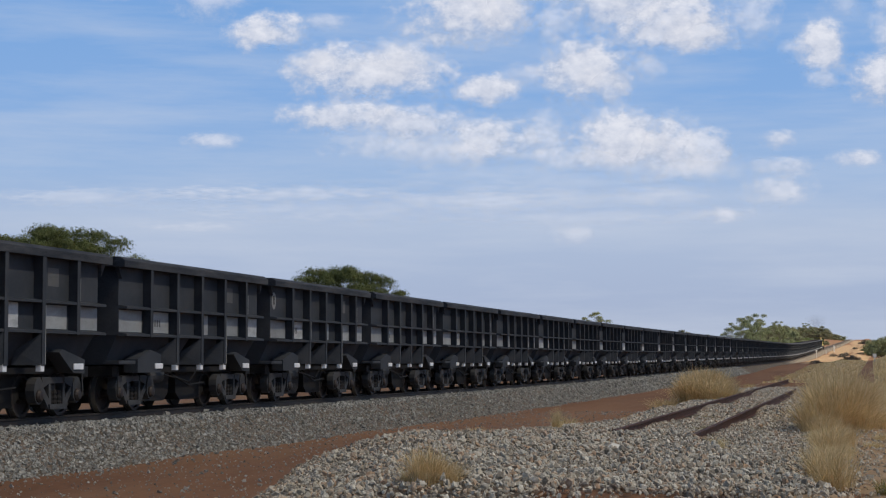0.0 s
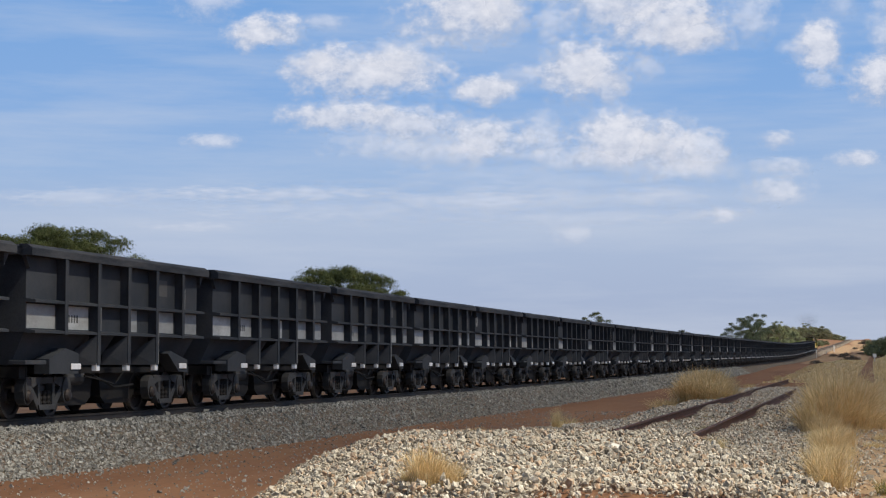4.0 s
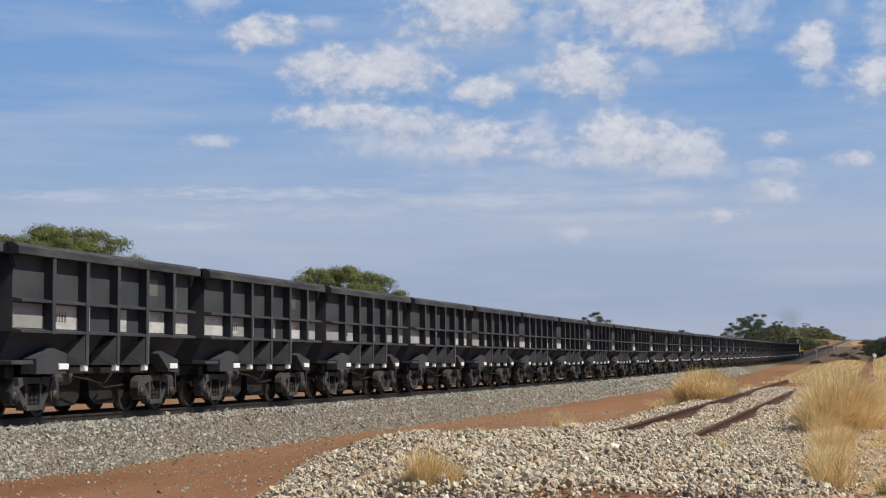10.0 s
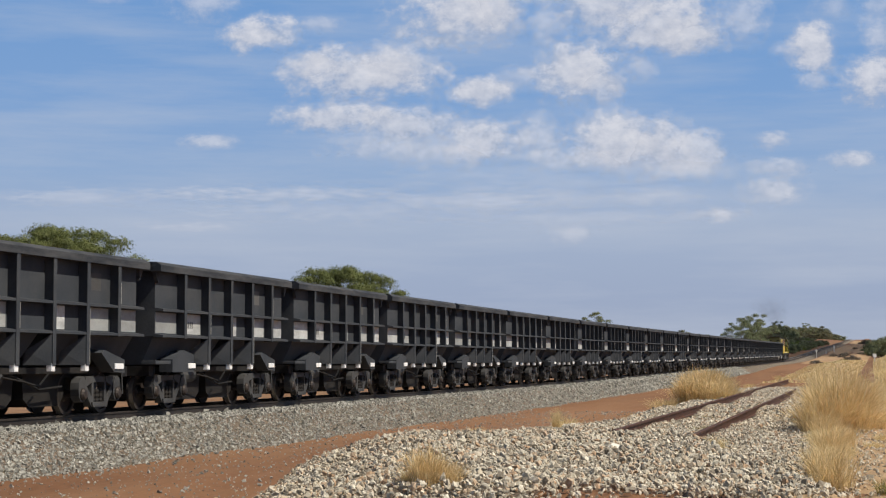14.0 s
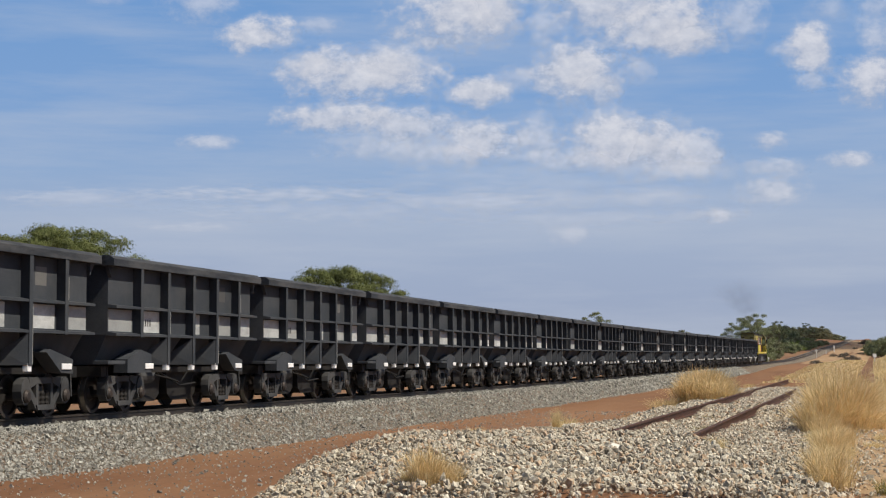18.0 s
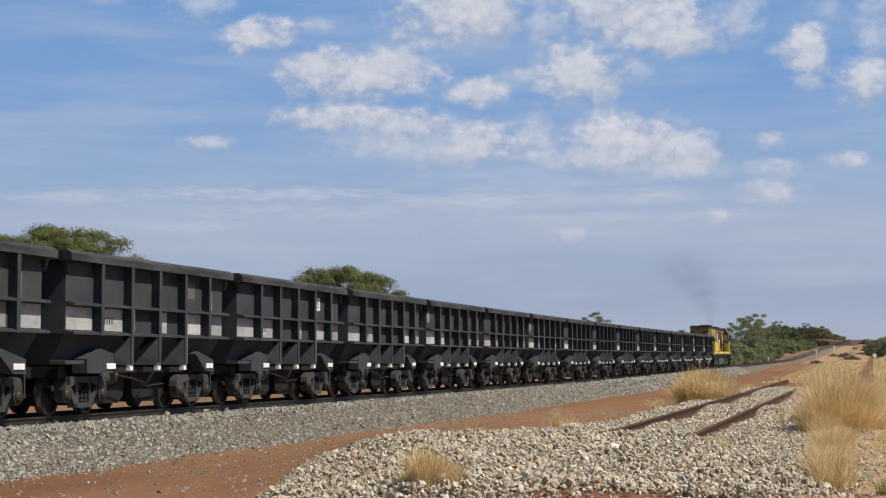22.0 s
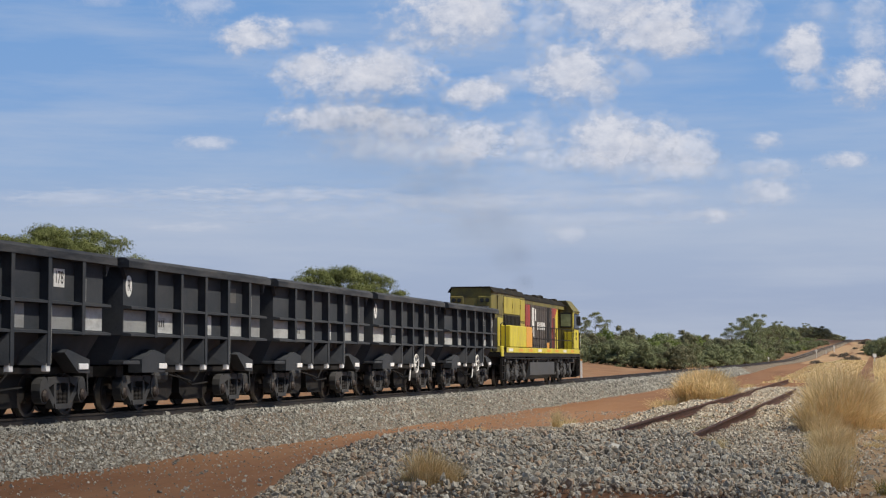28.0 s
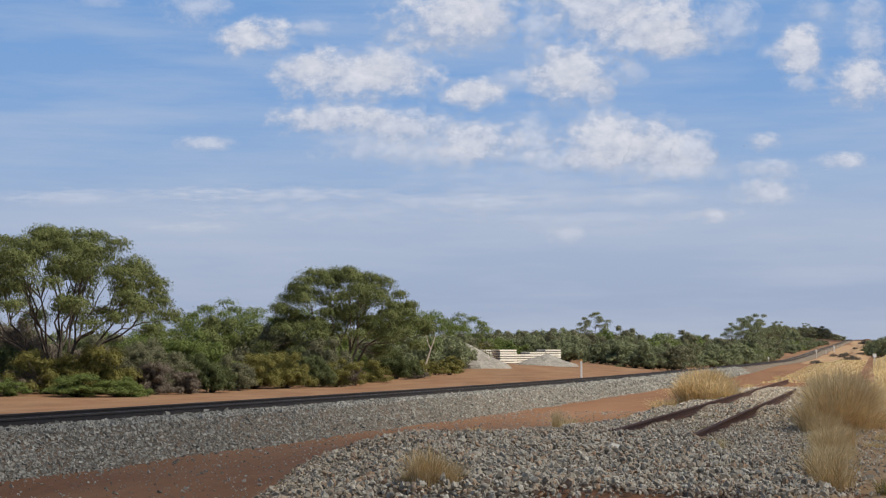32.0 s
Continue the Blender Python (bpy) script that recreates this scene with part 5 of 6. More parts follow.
KINDS = {
    "bright": (M_LEAF_BRIGHT, "bright green leafy acacia bush"),
    "olive": (M_LEAF_OLIVE, "olive-yellow bushy shrub on red earth"),
    "grey": (M_LEAF_GREY, "dull grey-green saltbush shrub"),
    "dark": (M_LEAF_DARK, "dull dark green dense scrub bush"),
    "gum": (M_LEAF, "mid green mallee bush"),
    "dry": (M_LEAF_DRY, "dry grey leafless brush"),
}
BUSHES = {}
for i, (kind, (leaf, label)) in enumerate(KINDS.items()):
    BUSHES[kind] = [bush("dry_brush" if kind == "dry" else "bush", 20 + 3 * i + j, leaf, label, per=420, size=0.055) for j in range(2)]
    # far gum and dark bushes take the leaves paled for haze
    BUSHES[kind + "_far"] = [bush("dry_brush" if kind == "dry" else "bush", 60 + 3 * i + j, M_LEAF_HAZE if kind in ("gum", "dark") else leaf, label, 44, 90, 0.105) for j in range(2)]
used_bush = set()
bush_count = 0


def plant(kind, px, deep, width, height, low=False):
    """Sets a bush at a column of the view (1568 across) and a depth, with its own width and height."""
    global bush_count
    bush_count += 1
    gap = lambda p: deep * (math.sin(radians(TURN)) - math.cos(radians(TURN)) * (p - 784) / 3150)     # distance left of the camera
    while not low and 3 < gap(px) < (28 if deep < 230 else 20.2) + width / 2 and deep > 60:
        px -= 5
    src = BUSHES[kind if deep < 160 else kind + "_far"][bush_count % 2]
    x, y, z = spot((px - 784) / 3150, deep)
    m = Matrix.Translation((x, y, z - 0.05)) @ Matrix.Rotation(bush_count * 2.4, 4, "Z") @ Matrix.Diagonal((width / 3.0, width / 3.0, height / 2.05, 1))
    if src.name in used_bush:
        ob = again(src, m)
    else:
        used_bush.add(src.name)
        src.matrix_basis = m
        ob = src
    return tagged(ob, group="scrub beyond the line" if deep < 240 else "distant scrub")


# the front row beyond the line
for row in (("bright", 8, 96, 2.6, 1.2), ("bright", 140, 96, 5.0, 1.6), ("bright", 222, 97, 3.4, 1.35), ("olive", 95, 101, 5.0, 3.3), ("olive", 165, 104, 5.8, 3.7),
            ("dark", 25, 108, 5.0, 3.8), ("dry", 40, 101, 3.2, 1.8), ("dry", 262, 105, 3.4, 2.5), ("grey", 235, 112, 5.0, 3.6), ("grey", 310, 109, 4.2, 3.0),
            ("dark", 372, 110, 3.8, 3.2), ("dry", 335, 106, 2.6, 1.8), ("olive", 440, 119, 4.6, 3.1), ("grey", 405, 114, 3.6, 2.8), ("olive", 500, 121, 4.4, 3.2),
            ("dark", 470, 128, 4.6, 3.4), ("dark", 555, 126, 4.8, 3.0), ("olive", 590, 129, 4.4, 2.6), ("dry", 632, 134, 1.9, 2.2), ("dark", 530, 136, 6, 3.8),
            ("bright", 355, 134, 7.5, 4.7), ("bright", 300, 140, 6.0, 4.6), ("grey", 485, 142, 7.0, 5.2), ("gum", 395, 152, 8.0, 6.3), ("gum", 440, 156, 6.0, 5.6),
            ("bright", 610, 148, 4.5, 2.7), ("olive", 655, 150, 4.4, 2.2), ("dark", 700, 152, 4.6, 3.4), ("olive", 733, 157, 3.0, 2.0), ("gum", 690, 168, 7.0, 5.2),
            ("gum", 745, 176, 6.5, 5.2), ("olive", 795, 164, 4.0, 2.2), ("olive", 770, 162, 3.2, 1.9), ("dark", 800, 174, 5.0, 4.0), ("gum", 800, 186, 7.0, 5.6),
            ("grey", 660, 160, 4.5, 3.6), ("dark", -30, 104, 5.5, 4.6), ("olive", 660, 140, 3.4, 1.3), ("dry", 735, 155, 2.2, 1.2), ("grey", 565, 134, 5.0, 4.2),
            ("dry", 10, 112, 5.5, 5.6), ("dark", 45, 116, 6.0, 5.4), ("dry", 90, 114, 5.0, 3.6), ("dark", 200, 118, 6.0, 3.6), ("grey", 270, 122, 6.0, 3.8), ("bright", 250, 128, 6.0, 4.0),
            ("dark", 108, 124, 6.5, 4.6), ("grey", 172, 126, 6.5, 4.6), ("dry", 150, 113, 5.0, 3.4), ("bright", 225, 132, 6.0, 4.8)):
    plant(*row)
# scrub behind, closing the view
rr = random.Random(5)
for i in range(62):
    px = -60 + 1080 * (i + rr.random()) / 62
    deep = rr.uniform(245, 280) if px > 815 else rr.uniform(195, 240) if px > 560 else rr.uniform(165, 225)
    plant(rr.choice(["gum", "bright", "gum", "dark", "grey", "olive"]), px, deep, rr.uniform(5.5, 8.5), rr.uniform(4.0, 5.6) * (1 if px < 760 else 0.95))
for i in range(90):
    px = 820 + 620 * (i + rr.random()) / 90
    deep = rr.uniform(285, 345) if px < 1180 else rr.uniform(335, 420)
    plant(rr.choice(["gum", "grey", "bright", "gum", "grey", "dark"]), px, deep, rr.uniform(7, 11), rr.uniform(5.0, 7.2))
for px, deep, w, h, k in ((1090, 275, 5, 2.6, "bright"), (1120, 280, 4, 2.0, "olive"), (1170, 290, 6, 2.2, "bright"), (1215, 300, 7, 2.8, "bright"), (1290, 300, 6.5, 3.4, "bright"),
                          (1245, 296, 5, 2.4, "grey"), (1320, 306, 5, 3.4, "bright"), (1355, 330, 7, 4.2, "dark"), (1390, 350, 7, 4.4, "dark"), (1300, 420, 8, 5.0, "gum"),
                          (1548, 410, 6, 5.2, "dark"), (1562, 400, 7, 6.0, "dark"), (1575, 390, 7, 6.5, "dark"), (1525, 700, 9, 4.0, "dry"), (1532, 760, 8, 3.5, "dry")):
    plant(k, px, deep, w, h)


# far rows favour pale leaves, standing in for haze
for i in range(44):
    px = 1330 + 158 * rr.random()
    deep = min(2000, rr.uniform(40, 62) / (math.sin(radians(TURN)) - math.cos(radians(TURN)) * (px - 784) / 3150))
    plant(rr.choice(["gum", "grey", "gum", "grey"]), px, deep, deep * rr.uniform(0.011, 0.02), min(12, deep * rr.uniform(0.007, 0.013)))
for i in range(130):                                     # scrub beside the far stretch of the line
    y, side = 230 + 700 * rr.random() ** 1.5, rr.uniform(22, 36)
    deep = side * math.sin(radians(TURN)) + y * math.cos(radians(TURN))
    column = (-side * math.cos(radians(TURN)) + y * math.sin(radians(TURN))) / deep
    plant(rr.choice(["gum", "grey", "bright", "dark", "gum"]), 784 + 3150 * column, deep, rr.uniform(5, 9), rr.uniform(2.6, 5.5))
for i in range(14):                                      # low brown brush between the lines, far off
    y, side = rr.uniform(260, 620), rr.uniform(1.0, 11.0)
    c, s = math.cos(radians(TURN)), math.sin(radians(TURN))
    deep = side * s + y * c
    plant("dry", 784 + 3150 * (-side * c + y * s) / deep, deep, rr.uniform(2.0, 4.5), rr.uniform(0.6, 1.3), True)
for i in range(12):
    plant(rr.choice(["dark", "gum"]), rr.uniform(1540, 1600), rr.uniform(420, 520), rr.uniform(6, 9), rr.uniform(4.5, 6.5))


def set_tree(ob, px, deep, turn=0.0):
    x, y, z = spot((px - 784) / 3150, deep)
    ob.matrix_basis = Matrix.Translation((x, y, z)) @ Matrix.Rotation(turn, 4, "Z")
    return ob


big = set_tree(gum_tree("gum_tree", 9.0, 13.0, 3, M_LEAF, 9, 104, 1150, "broad mallee gum with an open umbrella crown", bark=M_DARKBARK, edge=0.47, clump=0.069, size=0.088, tiers=0.2, low=0.66), 100, 104, 0.6)
second = set_tree(gum_tree("gum_tree", 8.5, 12.4, 8, M_LEAF, 7, 108, 1150, "rounded mallee gum with pale limbs above the scrub", bark=M_BARK, clump=0.077, edge=0.42, tiers=0.36, low=0.55, size=0.093), 608, 143, 2.0)
# far gums with haze mixed into their leaf colour
tall = gum_tree("gum_tree", 9.0, 8.2, 13, M_LEAF_HAZE, 3, 26, 420, "distant gum with a ragged crown, leaves paled for haze", clump=0.1, edge=0.62, size=0.12)
tall.scale = (1, 1, 1)
set_tree(tall, 1052, 380)
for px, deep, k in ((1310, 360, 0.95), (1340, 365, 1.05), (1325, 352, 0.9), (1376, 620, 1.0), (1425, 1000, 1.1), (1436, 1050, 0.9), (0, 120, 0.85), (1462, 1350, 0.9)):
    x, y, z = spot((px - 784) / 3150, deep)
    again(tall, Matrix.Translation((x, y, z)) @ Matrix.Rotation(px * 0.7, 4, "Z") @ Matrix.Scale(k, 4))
small = gum_tree("gum_tree", 6.2, 8.5, 21, M_LEAF_BRIGHT, 4, 40, 330, "small rounded gum among the scrub", clump=0.11, edge=0.4, tiers=0.45, low=0.45, size=0.13)
set_tree(small, 392, 158)
for px, deep, k in ((455, 172, 0.9), (290, 168, 0.85), (705, 178, 0.95), (820, 236, 0.95), (700, 215, 1.05), (770, 222, 0.95), (540, 190, 0.95)):
    x, y, z = spot((px - 784) / 3150, deep)
    again(small, Matrix.Translation((x, y, z)) @ Matrix.Rotation(px * 0.9, 4, "Z") @ Matrix.Scale(k, 4))
# a bleached dead tree
dead = new("dead_tree")
bm = bmesh.new()
for path, rad in (([(0, 0, -0.1), (0.1, 0, 1.2), (0.5, 0.1, 2.4), (0.9, 0.2, 3.6)], [0.13, 0.1, 0.07, 0.03]), ([(0.1, 0, 1.2), (-0.4, 0.1, 0.9), (-1.2, 0.2, 0.3), (-1.5, 0.1, -0.1)], [0.08, 0.07, 0.05, 0.03]),
                  ([(0.5, 0.1, 2.4), (0.2, 0, 3.2), (0.1, 0.2, 3.9)], [0.06, 0.04, 0.02])):
    tube(bm, path, rad, 6)
part("trunk", bm, M_PALEBARK, dead)
set_tree(tagged(dead, "bleached leafless dead tree beside the scrub", "tree"), 752, 158)


# ---------------------------------------------------------------- grass
def tussock(name, seed, mat, label, blades=420, height=1.0, spread=0.34, lean=0.28, seeds=True, width=0.0042):
    """A clump of dry stalks about a metre high."""
    r = np.random.default_rng(seed)
    n = blades
    a = r.uniform(0, 2 * math.pi, n)
    q = np.sqrt(r.random(n)) * spread
    base = np.stack([q * np.cos(a), q * np.sin(a), np.full(n, -0.03)], 1)
    out = a + r.normal(0, 1.5, n)
    ln = np.abs(r.normal(0, lean, n)) + q * 0.5
    h = height * r.uniform(0.45, 1.0, n)
    side = np.stack([-np.sin(out), np.cos(out), np.zeros(n)], 1)
    spin = r.uniform(0, math.pi, n)
    side = side * np.cos(spin)[:, None] + np.stack([np.cos(out), np.sin(out), np.zeros(n)], 1) * np.sin(spin)[:, None]
    verts = []
    for t, w in ((0, 1.0), (0.45, 0.8), (0.8, 0.9 if seeds else 0.5), (1.0, 0.25)):
        bend = ln * t ** 1.8 * h
        p = base + np.stack([np.cos(out) * bend, np.sin(out) * bend, h * t * (1 - 0.25 * ln * t)], 1)
        ww = width * w * r.uniform(0.7, 1.5, n)
        if seeds and t == 0.8:
            ww = ww * np.where(r.random(n) < 0.35, 2.4, 1)
        verts += [p - side * ww[:, None], p + side * ww[:, None]]
    v = np.stack(verts, 1).reshape(-1, 3)
    f = np.array([[0, 1, 3, 2], [2, 3, 5, 4], [4, 5, 7, 6]])
    faces = (f[None] + (np.arange(n) * 8)[:, None, None]).reshape(-1, 4)
    return tagged(link_mesh(name, v, faces, mat), label, "grass")


TUFTS = {"straw": [tussock("grass_tussock", 40 + i, M_GRASS, "tall dry straw-coloured grass tussock", 520, 1.0, 0.38, 0.36, True, 0.0032) for i in range(3)],
         "pale": [tussock("grass_tussock", 50 + i, M_GRASS_PALE, "bleached low grass tussock", 380, 0.6, 0.3, 0.9, False, 0.005) for i in range(2)],
         "green": [tussock("grass_tussock", 60 + i, M_GRASS_GREEN, "half-green low grass tussock", 300, 0.6, 0.3, 0.7, False, 0.005) for i in range(2)]}
TUFTS["thin"] = [tussock("grass_tussock", 70 + i, M_GRASS_PALE if i else M_GRASS, "low dry grass tussock on the rise", 130, 1.0, 0.35, 0.35, False, 0.009) for i in range(2)]
used_tuft = set()
tuft_count = 0


def tuft(kind, x, y, wide, high, group=""):
    global tuft_count
    tuft_count += 1
    src = TUFTS[kind][tuft_count % len(TUFTS[kind])]
    m = Matrix.Translation((x, y, float(ground_z(x, y)) + 0.01)) @ Matrix.Rotation(tuft_count * 1.9, 4, "Z") @ Matrix.Diagonal((wide, wide, high, 1))
    if src.name in used_tuft:
        ob = again(src, m)
    else:
        used_tuft.add(src.name)
        src.matrix_basis = m
        ob = src
    return tagged(ob, group=group)


rr = random.Random(9)
# the tall stand beside the siding, and the one behind its left rail
for i in range(40):
    t, e = rr.random(), rr.gauss(0, 0.42)
    tuft("straw", -0.62 + 0.5 * e - 0.35 * t, 34.5 + 14 * t, rr.uniform(0.8, 1.2), rr.uniform(1.0, 1.5) * math.exp(-0.6 * abs(e)), "tall grass beside the siding")
for i in range(30):
    e = rr.gauss(0, 0.6)
    tuft("straw", -5.6 + 0.62 * e, 60.4 + rr.gauss(0, 1.6), rr.uniform(0.9, 1.3), rr.uniform(1.0, 1.5) * math.exp(-0.5 * abs(e)), "tall grass behind the siding")
for i in range(34):
    t = rr.random()
    tuft("straw" if rr.random() < 0.2 else "pale" if rr.random() < 0.9 else "green", -0.46 + rr.gauss(0, 0.11) - 0.25 * t, 19.2 + 14 * t, rr.uniform(0.4, 0.6), rr.uniform(0.34, 0.58), "low grass along the ballast's edge")
for i in range(26):
    y = 17 + 24 * rr.random()
    tuft("pale" if rr.random() < 0.8 else "green", rr.uniform(-0.2, 3.5), y, rr.uniform(0.25, 0.5), rr.uniform(0.2, 0.45), "sparse grass on the verge")
# one tussock on the heap
for i in range(7):
    tuft("straw" if i % 2 else "pale", -3.25 + rr.gauss(0, 0.11), 12.95 + rr.gauss(0, 0.16), rr.uniform(0.24, 0.36), rr.uniform(0.22, 0.40), "grass on the ballast heap")
for px, deep, k, w, h in ((840, 47, "pale", 0.8, 0.45), (1008, 38.5, "pale", 0.5, 0.6), (1000, 40, "pale", 0.9, 0.6), (1020, 39.5, "pale", 0.7, 0.5), (660, 39, "pale", 0.6, 0.35), (1124, 50, "green", 0.9, 0.8), (1250, 41, "green", 0.5, 0.3),
                          (1262, 26, "pale", 0.5, 0.5), (1238, 33, "green", 0.5, 0.4), (985, 36, "pale", 0.3, 1.0), (1430, 17.5, "green", 0.6, 0.4)):
    x, y, _ = spot((px - 784) / 3150, deep)
    tuft(k, x, y, w, h)
# the grassy rise on the near side, and the strip between the lines
for i in range(190):
    y = 44 + 120 * rr.random() ** 1.3
    x = rr.uniform(-0.6, 12) + (y - 44) * 0.02
    tuft("thin", x, y, rr.uniform(1.0, 2.0), rr.uniform(0.3, 0.7), "dry grass on the rise")
for i in range(16):
    y = 80 + 150 * rr.random()
    tuft("thin", -rr.uniform(4.5, 9.0), y, rr.uniform(0.7, 1.5), rr.uniform(0.25, 0.55), "dry grass between the lines")
xs, ys = scatter(52000, 0.1, 40, 50, 260)
x2, y2 = scatter(9000, -8.5, -1.0, 95, 330)
xs, ys = np.concatenate([xs, x2]), np.concatenate([ys, y2])
n = len(xs)
hgt = r.uniform(0.12, 0.45, n) * np.where(xs < -0.5, 0.4, 1.0)
ang = r.uniform(0, 6.28, n)
zz = ground_z(xs, ys)
w = 0.02 + 0.0005 * ys
verts = np.stack([np.stack([xs - w * np.cos(ang), ys - w * np.sin(ang), zz], 1), np.stack([xs + w * np.cos(ang), ys + w * np.sin(ang), zz], 1),
                  np.stack([xs + 0.25 * hgt * np.sin(ang * 3), ys + 0.25 * hgt * np.cos(ang * 3), zz + hgt], 1)], 1).reshape(-1, 3)
field = link_mesh("dry_grass_field", verts, np.arange(3 * n).reshape(n, 3), M_GRASS_PALE)
tagged(field, "short bleached dry grass over the rise", "grass", kind="stuff")
# ---------------------------------------------------------------- things by the line
def gravel_pile(px, deep, length, wide, high, lean, turn):
    bm = bmesh.new()
    n, m = 20, 7
    rings = []
    for j in range(m + 1):
        t = j / m
        ring = []
        for i in range(n):
            a = 2 * math.pi * i / n
            k = (1 - t) * (1 + 0.10 * math.sin(3 * a + 1.3 * j) + 0.05 * math.sin(7 * a))
            ring.append(bm.verts.new((lean * t * length / 2 + k * length / 2 * math.cos(a), k * wide / 2 * math.sin(a), high * t ** 0.9 - 0.1)))
        rings.append(ring)
    for p, q in zip(rings, rings[1:]):
        for i in range(n):
            bm.faces.new((p[i], p[(i + 1) % n], q[(i + 1) % n], q[i]))
    bm.faces.new(rings[-1])
    ob = part("gravel_mound", bm, M_PILE)
    x, y, z = spot((px - 784) / 3150, deep)
    ob.matrix_basis = pose(x, y, z, 0, 0, turn)
    return tagged(ob, "conical pile of pale grey gravel on red earth", "gravel pile", "gravel piles")


gravel_pile(852, 188, 6.6, 6.0, 2.9, -0.55, TURN)
gravel_pile(962, 205, 8.0, 6.5, 1.5, 0.1, TURN)

bm = bmesh.new()
box(bm, -0.13, 0.13, -1.25, 1.25, 0.0, 0.21, 0.02)
stack_sleeper = part("concrete_sleeper", bm, M_WHITE_CONCRETE)
bm = bmesh.new()
box(bm, -0.95, 0.95, -0.05, 0.05, 0.0, 0.07)
batten = part("batten", bm, M_SLEEPER_WOOD)
first_stack = True
for px, deep, layers in ((856, 221, 6), (892, 219, 6), (920, 222, 4), (943, 226, 5), (971, 229, 6)):
    stack = new("sleeper_stack")
    x, y, z = spot((px - 784) / 3150, deep)
    stack.matrix_basis = pose(x, y, z, 0, 0, TURN + 122 + (px % 7) - 3)
    for k in range(layers):
        for i in range(6):
            at = pose(-0.82 + 0.33 * i, 0.03 * math.sin(k * 3 + i), 0.08 + k * 0.29)
            if first_stack:
                stack_sleeper.parent, stack_sleeper.matrix_basis = stack, at
            else:
                shared("concrete_sleeper", stack_sleeper.data, stack, at)
            for yy in ((-0.8, 0.8) if i == 0 else ()):
                bt = pose(0, yy, 0.01 + k * 0.29)
                if first_stack and yy < 0:
                    batten.parent, batten.matrix_basis = stack, bt
                else:
                    shared("batten", batten.data, stack, bt)
            first_stack = False
    tagged(stack, "stack of pale concrete sleepers on battens", "sleeper stack", "sleeper stacks in the yard")


def marker(name, x, y, high, wide, label, cap=None, plate=False):
    thing = new(name)
    bm = bmesh.new()
    box(bm, -wide / 2, wide / 2, -wide / 2, wide / 2, -0.2, high, 0.01)
    part("post", bm, M_WHITE, thing)
    if cap:
        bm = bmesh.new()
        box(bm, -wide * 0.55, wide * 0.55, -wide * 0.55, wide * 0.55, high, high + 0.12, 0.01)
        part("cap", bm, cap, thing, "orange reflective cap")
    if plate:
        bm = bmesh.new()
        box(bm, -0.2, 0.2, -0.02, 0.02, high - 0.2, high + 0.2, 0.01)
        part("plate", bm, M_WHITE, thing)
    thing.matrix_basis = pose(x, y, float(ground_z(x, y)), 0, 0, TURN)
    return tagged(thing, label, "post")


marker("marker_post", -20.3, 126.5, 1.85, 0.14, "white marker post with an orange cap beside the line", M_ORANGE)
marker("track_sign", -13.2, 440, 1.7, 0.12, "white trackside sign on a post", plate=True)
marker("track_sign", -11.5, 560, 1.6, 0.3, "white trackside marker beside the line", plate=True)
marker("track_sign", -20.3, 362, 1.3, 0.2, "white trackside sign on a post", plate=True)
marker("track_sign", 0.2, 205, 0.9, 0.1, "small white sign in the dry grass", plate=True)
marker("track_sign", -12.4, 500, 0.8, 0.25, "short white trackside marker")

# ---------------------------------------------------------------- clouds
SKY = 4300.0
view = EYE_POSE.to_3x3()


